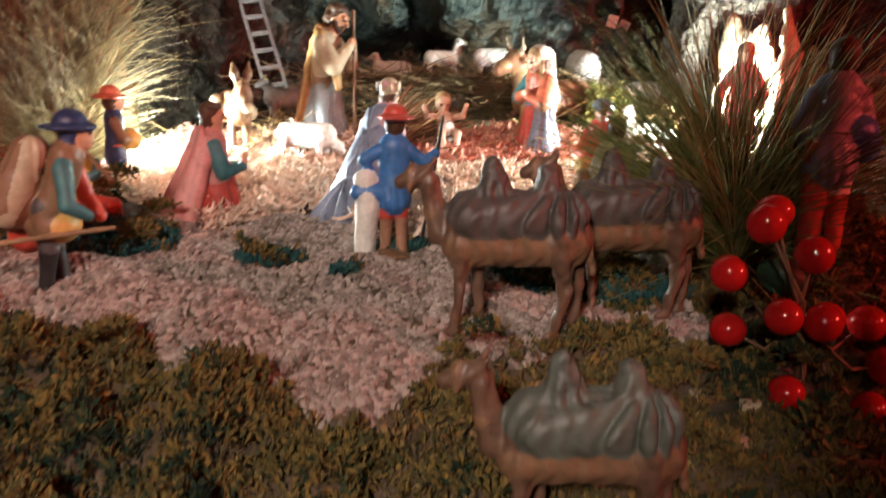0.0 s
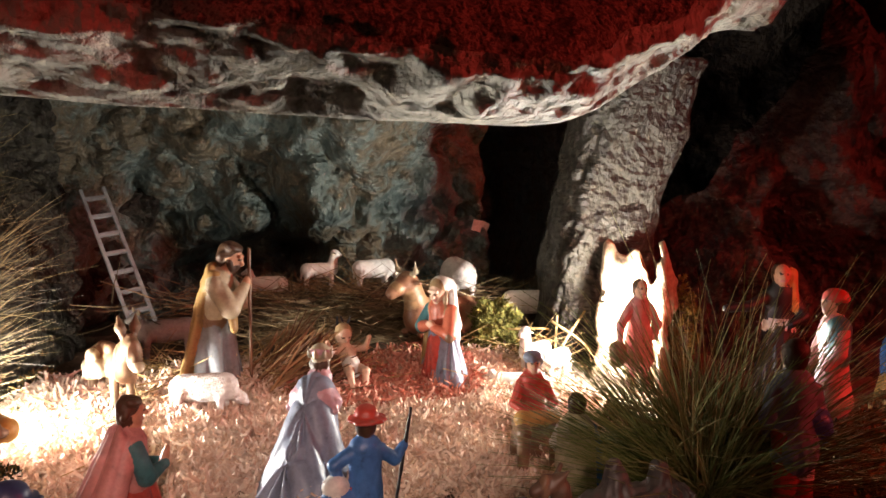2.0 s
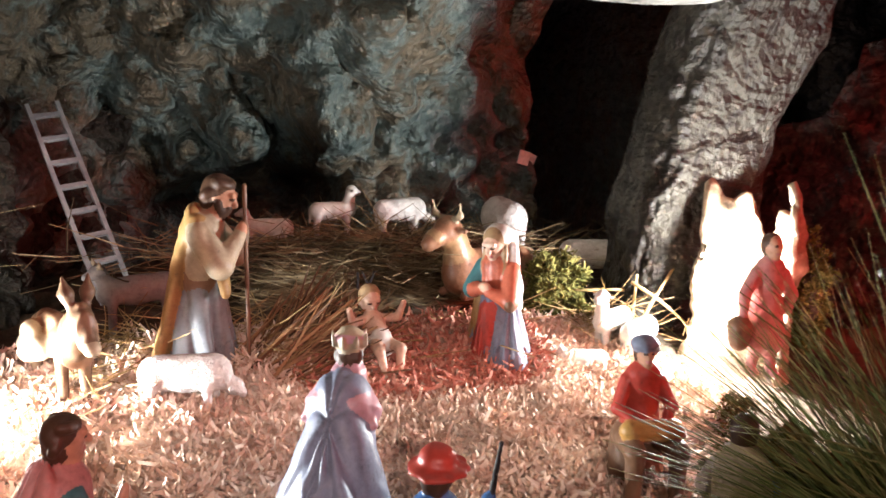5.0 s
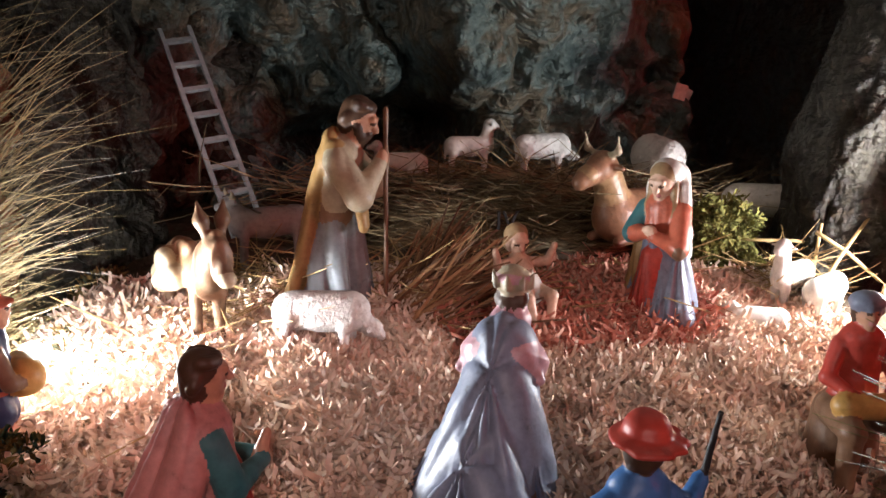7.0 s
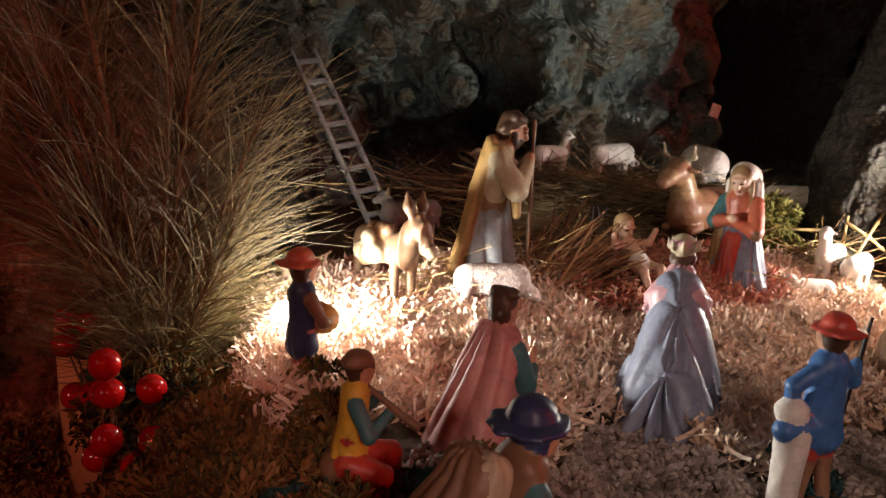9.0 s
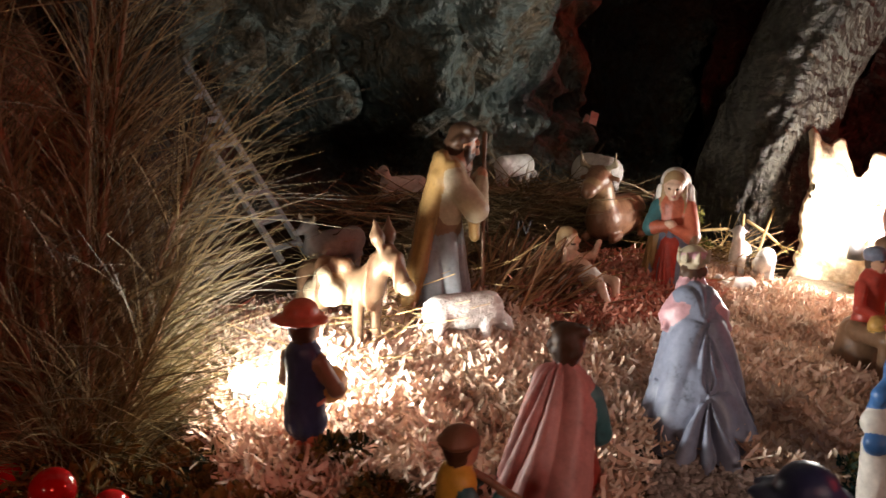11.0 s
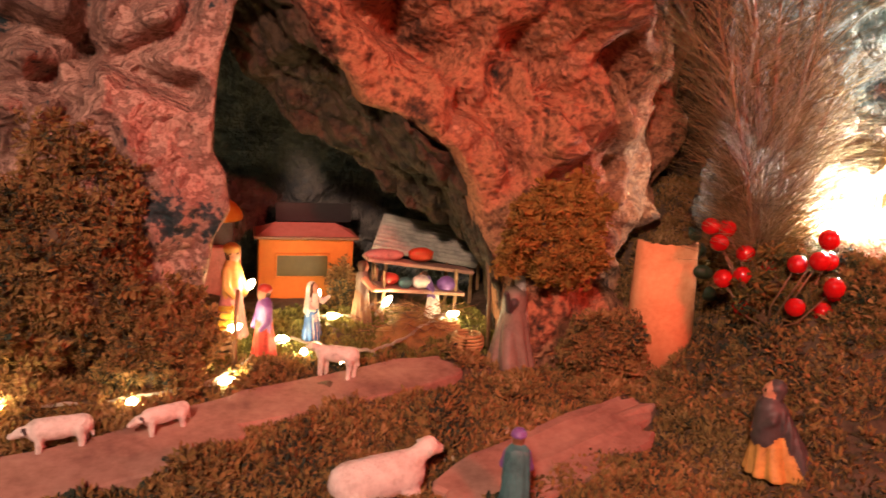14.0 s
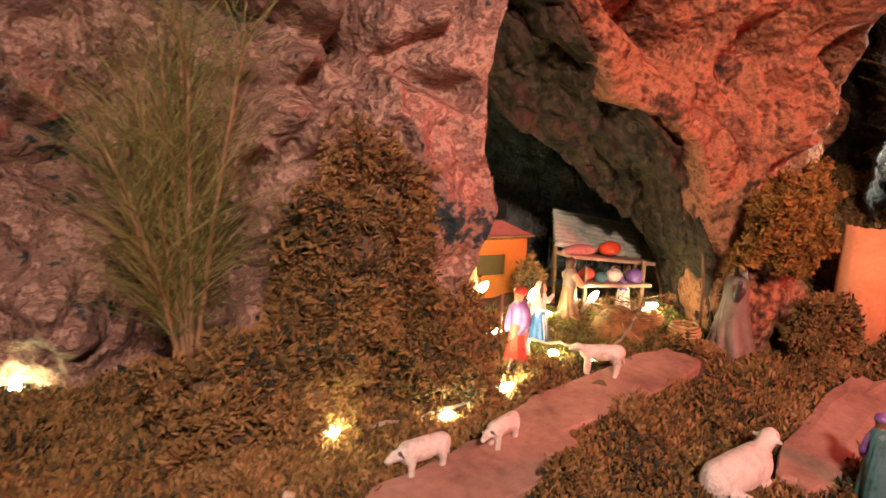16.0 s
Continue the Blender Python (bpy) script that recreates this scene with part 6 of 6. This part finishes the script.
def ladder():
    foot, head = Vector((-0.140, 0.712, 0.254)), Vector((-0.196, 0.801, 0.382))
    side = Vector((-0.0185, -0.007, -0.003))
    top = empty("ladder", foot)
    along = head - foot
    n = along.cross(side).normalized() * 0.0012
    w = side.normalized() * 0.0014

    def bar(name, a, b, p, q):
        verts = [a - p - q, a + p - q, a + p + q, a - p + q, b - p - q, b + p - q, b + p + q, b - p + q]
        mesh(name, [c - foot for c in verts], [(0, 1, 2, 3), (7, 6, 5, 4), (0, 4, 5, 1), (1, 5, 6, 2), (2, 6, 7, 3), (3, 7, 4, 0)], LADDER, top, smooth=False)
    bar("rail", foot, head, w, n * 1.6)
    bar("rail", foot + side, head + side, w, n * 1.6)
    for k in range(8):
        c = foot + along * (0.06 + 0.125 * k)
        bar("rung", c, c + side, along.normalized() * 0.0016, n * 1.3)
    return tagged(top, "small grey wooden ladder leaning on the rock", "ladder")


ladder()
for i, (a, b) in enumerate((((0.150, 0.640, 0.262), (0.215, 0.632, 0.258)), ((0.188, 0.625, 0.228), (0.190, 0.625, 0.275)), ((0.172, 0.600, 0.235), (0.215, 0.615, 0.285)), ((0.180, 0.615, 0.272), (0.214, 0.600, 0.246)))):
    vv, ff = tube([a, ((a[0] + b[0]) / 2, (a[1] + b[1]) / 2, (a[2] + b[2]) / 2 + 0.002), b], [0.0013, 0.0012, 0.0009], 6)
    tagged(mesh("twig", vv, ff, STRAW), "bare twig of a small rough fence by the lambs", "twig", "fence twigs")
for c, nm in ((BULB_L, "lamp"), (BULB_R, "lamp")):
    top = empty("lamp_bulb", c)
    bm = bmesh.new()
    bmesh.ops.create_uvsphere(bm, u_segments=16, v_segments=10, radius=0.0062)
    part("glass", bm, LIT_BULB, top, "glowing white bulb", True)
    bm = bmesh.new()
    bmesh.ops.create_cone(bm, segments=14, radius1=0.0062, radius2=0.005, depth=0.014, cap_ends=True)
    bmesh.ops.translate(bm, vec=(0, 0, -0.011), verts=bm.verts)
    part("socket", bm, BLACKP, top, "dark lamp socket", True)
    tagged(top, "small bright white bulb set among straw", "lamp", "stable lamps")


# ---- the cave's market ----
def house():
    top = empty("toy_house", (-0.593, 0.850, -0.010))
    top.rotation_euler = (0, 0, radians(-6))
    part("wall", box_bm((0.094, 0.050, 0.088), (0, 0.025, 0.138), 0.0012), ORANGE, top, "orange painted card wall")
    part("window", box_bm((0.050, 0.003, 0.021), (-0.004, -0.0005, 0.152)), mat("olive_window", [(0.06, 0.05, 0.012), (0.09, 0.075, 0.02)], 40, 0.4, 0.1), top, "dark olive window opening")
    for sz, c in (((0.054, 0.003, 0.002), (-0.004, -0.002, 0.1635)), ((0.054, 0.003, 0.002), (-0.004, -0.002, 0.1405)), ((0.002, 0.003, 0.025), (-0.030, -0.002, 0.152)), ((0.002, 0.003, 0.025), (0.022, -0.002, 0.152))):
        part("frame", box_bm(sz, c, 0.0004), ORANGE, top)
    v = [(-0.051, -0.006, 0.181), (0.051, -0.006, 0.181), (0.051, 0.056, 0.181), (-0.051, 0.056, 0.181), (-0.03, 0.025, 0.192), (0.03, 0.025, 0.192)]
    f = [(0, 1, 5, 4), (1, 2, 5), (2, 3, 4, 5), (3, 0, 4), (3, 2, 1, 0)]
    mesh("roof", v, f, ROOFPINK, top, "low pink hipped roof", smooth=False)
    part("eave", box_bm((0.103, 0.062, 0.003), (0, 0.025, 0.1805), 0.0006), BROWNP, top)
    part("chimney_board", box_bm((0.080, 0.004, 0.020), (0.012, 0.060, 0.198)), BLACKP, top, "dark board behind the roof")
    return tagged(top, "orange card toy house with pink roof", "house")


house()


def shelter():
    top = empty("tin_shelter", (-0.497, 0.815, 0.0))
    # ribs run along the sheet's length
    v, f, rows = [], [], 64
    for j in range(rows):
        t = j / (rows - 1)
        lift = 0.0020 * math.sin(t * 9 * 2 * math.pi)
        for i in range(9):
            u = i / 8
            v.append((-0.017 - 0.023 * t + 0.114 * u, 0.035 - 0.038 * t - lift * 0.8, 0.194 - 0.029 * t - 0.021 * u + lift * 0.8))
    for j in range(rows - 1):
        for i in range(8):
            a = j * 9 + i
            f.append((a, a + 1, a + 10, a + 9))
    ob = mesh("roof", v, f, TIN, top, "grey-green corrugated card roof")
    ob.modifiers.new("thickness", "SOLIDIFY").thickness = 0.0012
    for x0, z1 in ((-0.036, 0.163), (0.070, 0.143), (-0.013, 0.191), (0.093, 0.170)):
        part("post", box_bm((0.003, 0.003, z1 - 0.10), (x0, 0.000 if x0 in (-0.036, 0.070) else 0.033, (z1 + 0.10) / 2), 0.0004), WOOD, top)
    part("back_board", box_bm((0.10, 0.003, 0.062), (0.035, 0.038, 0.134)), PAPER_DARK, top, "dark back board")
    return tagged(top, "small market shelter with corrugated card roof", "shelter")


shelter()


def stall():
    top = empty("market_stall", (-0.502, 0.780, 0.0))
    part("upper_shelf", box_bm((0.108, 0.024, 0.0035), (0.004, 0.0, 0.156), 0.0008, pose(0, 0, 0, 0, 8, 0)), SLAB, top, "pinkish wooden shelf")
    part("counter", box_bm((0.085, 0.030, 0.0035), (0.002, -0.008, 0.134), 0.0008, pose(0, 0, 0, 0, 5, 0)), SLAB, top, "pinkish wooden counter")
    for dx in (-0.036, 0.036):
        for dy in (-0.018, 0.008):
            part("leg", box_bm((0.003, 0.003, 0.058), (dx, dy, 0.126), 0.0004), WOOD, top)
    return tagged(top, "small wooden market stall with two shelves", "stall")


stall()


def lump(name, c, r, m, label, category, group=""):
    bm = bmesh.new()
    bmesh.ops.create_uvsphere(bm, u_segments=12, v_segments=8, radius=1.0)
    for w in bm.verts:
        k = 1 + 0.12 * noise.noise(w.co * 2.2 + Vector(c) * 40)
        w.co = Vector((c[0] + w.co.x * r[0] * k, c[1] + w.co.y * r[1] * k, c[2] + w.co.z * r[2] * k))
    return tagged(part(name, bm, m, None, "", True), label, category, group)


lump("cloth_roll", (-0.534, 0.778, 0.166), (0.020, 0.008, 0.006), ROSE, "pink cloth roll on the upper shelf", "cloth", "stall goods")
lump("pepper", (-0.497, 0.778, 0.166), (0.013, 0.008, 0.007), mat("pepper", [(0.40, 0.10, 0.02), (0.55, 0.04, 0.02), (0.30, 0.22, 0.03)], 90, 0.4, 0.6), "red and green pepper pile on the shelf", "vegetables", "stall goods")
lump("tomato_basket", (-0.530, 0.770, 0.145), (0.009, 0.007, 0.006), REDP, "basket of tomatoes on the counter", "vegetables", "stall goods")
lump("melon", (-0.500, 0.766, 0.142), (0.009, 0.007, 0.007), WHITEP, "pale melon on the counter", "fruit", "stall goods")
lump("melon", (-0.516, 0.766, 0.141), (0.007, 0.006, 0.006), TEAL, "dark green melon on the counter", "fruit", "stall goods")
lump("grape_heap", (-0.474, 0.766, 0.139), (0.010, 0.008, 0.008), PURPLE, "purple heap of grapes on the counter", "fruit", "stall goods")
mound("haystack", (-0.520, 0.732, 0.100), (0.046, 0.028, 0.017), MOSS_RUST, "reddish straw pile before the stall", "straw", 9)
stalks("straw", 320, (-0.520, 0.728), (0.045, 0.028), (0.010, 0.022), 0.12, 0.106, REED, "short straw on the pile", 18, 0.02, height=0.022)
bush("hedge", (-0.565, 0.812, 0.125), (0.014, 0.014, 0.028), 300, (0.005, 0.009), MOSS_RUST, "brown moss hedge between house and stall", 48)


def basket(c, r, h, label):
    top = empty("basket", c)
    for k in range(6):
        rr = r * (0.8 + 0.2 * math.sin(k / 5 * math.pi))
        pts = [(rr * math.cos(a * math.pi / 8), rr * math.sin(a * math.pi / 8), h * (k + 0.5) / 6) for a in range(17)]
        vv, ff = tube(pts, [h / 11] * 17, 5)
        mesh("hoop", vv, ff, STRAW, top)
    return tagged(top, label, "basket")


basket((-0.482, 0.690, 0.097), 0.014, 0.017, "round coiled straw basket in the moss")
basket((-0.487, 0.728, 0.102), 0.012, 0.014, "small straw basket near the stall")


def crate(c, yaw, m, label):
    top = empty("crate", c)
    top.rotation_euler = (0, 0, radians(yaw))
    for k in range(3):
        for s in (-1, 1):
            part("slat", box_bm((0.026, 0.0016, 0.0045), (0, s * 0.010, 0.004 + 0.0062 * k), 0.0003), m, top)
            part("slat", box_bm((0.0016, 0.0185, 0.0045), (s * 0.0122, 0, 0.004 + 0.0062 * k), 0.0003), m, top)
    part("base", box_bm((0.024, 0.018, 0.0015), (0, 0, 0.001)), m, top)
    for a in (-1, 1):
        for b in (-1, 1):
            part("post", box_bm((0.002, 0.002, 0.02), (a * 0.0105, b * 0.008, 0.010)), m, top)
    return tagged(top, label, "crate", "crates")


crate((-0.692, 0.712, 0.098), 10, WOOD, "small wooden slatted crate at the cave mouth")
crate((-0.690, 0.712, 0.119), -15, YELLOW, "yellow slatted crate stacked on another")
vv, ff = tube([(-0.679, 0.690, 0.085), (-0.678, 0.690, 0.13), (-0.676, 0.692, 0.158)], [0.0018, 0.0017, 0.0015], 6)
tagged(mesh("post", vv, ff, BROWNP), "dark wooden post beside the crates", "post")
vv, ff = tube([(-0.462, 0.690, 0.095), (-0.464, 0.690, 0.15), (-0.468, 0.692, 0.185)], [0.0018, 0.0017, 0.0013], 6)
tagged(mesh("post", vv, ff, BROWNP), "thin dark staff standing by the basket", "post")


# ---- stone slabs ----
def slab(a, b, w, seed, label):
    r = random.Random(seed)
    d = Vector((b[0] - a[0], b[1] - a[1], 0))
    ell = d.length
    d.normalize()
    s = Vector((-d.y, d.x, 0))
    n, ring = 26, []
    for i in range(n):
        t = i / n * 2 * math.pi
        cx, cy = math.copysign(abs(math.cos(t)) ** 0.55, math.cos(t)), math.copysign(abs(math.sin(t)) ** 0.6, math.sin(t))
        k = 1 + r.uniform(-0.10, 0.10)
        p = Vector((a[0] + b[0], a[1] + b[1], 0)) / 2 + d * cx * ell / 2 * k + s * cy * w / 2 * k
        ring.append((p.x, p.y))
    mid = Vector(((a[0] + b[0]) / 2, (a[1] + b[1]) / 2))
    verts, faces = [], []
    for scale_, dz in ((1.0, -0.006), (1.0, 0.0042), (0.97, 0.0058), (0.6, 0.0062 + r.uniform(-0.001, 0.001)), (0.25, 0.0062)):
        for x, y in ring:
            q = (mid.x + (x - mid.x) * scale_, mid.y + (y - mid.y) * scale_)
            verts.append((*q, float(gz(q[0], q[1], False)) + dz))
    for k in range(4):
        for i in range(n):
            j = (i + 1) % n
            faces.append((k * n + i, k * n + j, (k + 1) * n + j, (k + 1) * n + i))
    faces.append(tuple(4 * n + i for i in range(n)))
    faces.append(tuple(range(n))[::-1])
    ob = mesh("stone_slab", verts, faces, SLAB, smooth=False)
    return tagged(ob, label, "slab", "path slabs", "thing")


for i, (a, b, w) in enumerate(SLABS):
    slab(a, b, w, 50 + i, "flat reddish stone slab of the path")
slab((-0.535, 0.490), (-0.395, 0.545), 0.026, 57, "cracked reddish stone slab beside another")


# ---- fairy lights ----
def fairy(c, d, lit=True):
    top = empty("fairy_bulb", c)
    dv = Vector(d).normalized()
    vv, ff = tube([(0, 0, 0), dv * 0.006, dv * 0.010], [0.0030, 0.0030, 0.0010], 8)
    mesh("bulb", vv, ff, LIT_FAIRY, top, "glowing warm bulb")
    vv, ff = tube([dv * -0.014, dv * -0.001], [0.0019, 0.0021], 8)
    mesh("socket", vv, ff, CABLE, top)
    if lit:
        lamp("fairy_light", "POINT", Vector(c) + dv * 0.014 + Vector((0, -0.004, 0.006)), 0.0038, WARM, 0.003)
    return tagged(top, "warm lit fairy bulb on a clear cable", "fairy light", "fairy lights")


for c, d, lit in (((-0.681, 0.699, 0.125), (0.6, -0.3, 0.3), True), ((-0.661, 0.747, 0.147), (0.2, -0.5, 0.6), True), ((-0.589, 0.760, 0.114), (0.7, -0.5, 0.2), True), ((-0.624, 0.694, 0.104), (-0.1, -0.5, 0.1), True),
                  ((-0.481, 0.738, 0.117), (0.5, -0.5, 0.2), True), ((-0.691, 0.662, 0.096), (1, 0.1, 0.1), True), ((-0.752, 0.640, 0.094), (0.2, -0.6, 0.3), False),
                  ((-0.640, 0.720, 0.108), (0.6, -0.6, 0.1), False), ((-0.832, 0.640, 0.098), (0.2, -0.6, 0.3), True), ((-1.000, 0.770, 0.105), (0.2, -0.6, 0.3), True), ((-0.601, 0.758, 0.131), (0.1, -0.3, 0.9), False), ((-0.540, 0.750, 0.126), (0.5, -0.3, 0.8), False), ((-0.593, 0.684, 0.097), (-0.5, -0.6, 0.1), False)):
    fairy(c, d, lit)


def cable(points, seed):
    r = random.Random(seed)
    dense = []
    for (x0, y0, z0), (x1, y1, z1) in zip(points, points[1:]):
        for k in range(6):
            t = k / 6
            dense.append((x0 + (x1 - x0) * t + r.uniform(-0.0012, 0.0012), y0 + (y1 - y0) * t, z0 + (z1 - z0) * t + r.uniform(-0.0012, 0.0012)))
    vv, ff = joined([tube(dense, [0.0011] * len(dense), 5), tube([(x + 0.0012 * math.cos(i * 0.9), y, z + 0.0012 * math.sin(i * 0.9)) for i, (x, y, z) in enumerate(dense)], [0.0009] * len(dense), 5)])
    return tagged(mesh("light_cable", vv, ff, CABLE), "twisted clear cable of the fairy lights", "cable", "cables")


cable([(-0.99, 0.76, 0.100), (-0.90, 0.655, 0.094), (-0.832, 0.642, 0.096), (-0.77, 0.646, 0.094), (-0.736, 0.649, 0.095), (-0.700, 0.660, 0.096), (-0.675, 0.681, 0.101)], 1)
cable([(-0.675, 0.681, 0.101), (-0.645, 0.712, 0.107), (-0.630, 0.714, 0.110), (-0.602, 0.694, 0.107), (-0.569, 0.685, 0.104), (-0.540, 0.702, 0.106), (-0.521, 0.716, 0.111), (-0.482, 0.739, 0.117)], 2)
cable([(-0.569, 0.685, 0.104), (-0.565, 0.678, 0.097)], 3)
cable([(-0.592, 0.762, 0.112), (-0.560, 0.755, 0.116), (-0.548, 0.752, 0.128)], 4)
# white specks of card and stone in the moss
for i, (sx, sy, s) in enumerate(((0.118, 0.255, 0.005), (0.108, 0.238, 0.006), (-0.870, 0.600, 0.007), (-0.93, 0.56, 0.008), (-0.555, 0.545, 0.005), (-0.435, 0.540, 0.005), (-0.505, 0.560, 0.004), (0.10, 0.262, 0.004))):
    bm = box_bm((s * 1.6, s, s * 0.7), (0, 0, 0), s * 0.2)
    ob = part("card_scrap", bm, CREAM)
    ob.matrix_world = Matrix.Translation(on(sx, sy, s * 0.4)) @ pose(0, 0, 0, 10 + 7 * i, 13 * (i % 3), 40 * i)
    tagged(ob, "small pale scrap lying in the moss", "scrap", "card scraps")
ob = part("paper_chip", box_bm((0.012, 0.002, 0.016), (0, 0, 0), 0.0006), WHITEP)
ob.matrix_world = pose(0.188, 0.815, 0.341, 10, 20, 15)
tagged(ob, "torn white paper chip on the dark rock", "paper chip")


# ---- numeral on the ledge and the tag on the rock ----
def lettering(text, place, size, turn, material, label, name):
    font = bpy.data.curves.new(name, "FONT")
    font.body, font.size, font.extrude, font.align_x = text, size, 0.0008, "CENTER"
    tmp = bpy.data.objects.new(name, font)
    me = bpy.data.meshes.new_from_object(tmp)
    bpy.data.objects.remove(tmp)
    me.materials.append(material)
    ob = new(name, me)
    ob.matrix_world = Matrix.Translation(place) @ turn
    return tagged(ob, label, "sign")


lettering("IV", (0.010, 0.672, 0.262), 0.017, pose(0, 0, 0, 90, 0, 0), BLACKP, "black roman numeral standing before the straw ledge", "numeral")
bm = box_bm((0.011, 0.0012, 0.012), (0, 0, 0), 0.0002)
tag = part("paper_tag", bm, WHITEP)
tag.matrix_world = pose(0.170, 0.784, 0.346, 0, 14, 8)
tagged(tag, "small white paper tag stuck on the rock", "tag")


def hut():
    top = empty("toy_hut", (-0.684, 0.885, 0.006))
    part("wall", box_bm((0.044, 0.036, 0.075), (0, 0, 0.145), 0.002), HAIR_GREY, top, "grey card wall")
    part("lower_wall", box_bm((0.036, 0.012, 0.050), (0.010, -0.026, 0.130), 0.002), ROSE, top, "pink card front")
    bm = bmesh.new()
    bmesh.ops.create_uvsphere(bm, u_segments=18, v_segments=10, radius=1.0)
    for w in bm.verts:
        w.co = Vector((w.co.x * 0.033, w.co.y * 0.028, 0.180 + max(w.co.z, -0.12) * 0.022))
    part("roof", bm, ORANGE, top, "domed orange roof", True)
    return tagged(top, "little toy hut with a domed orange roof", "house")


hut()
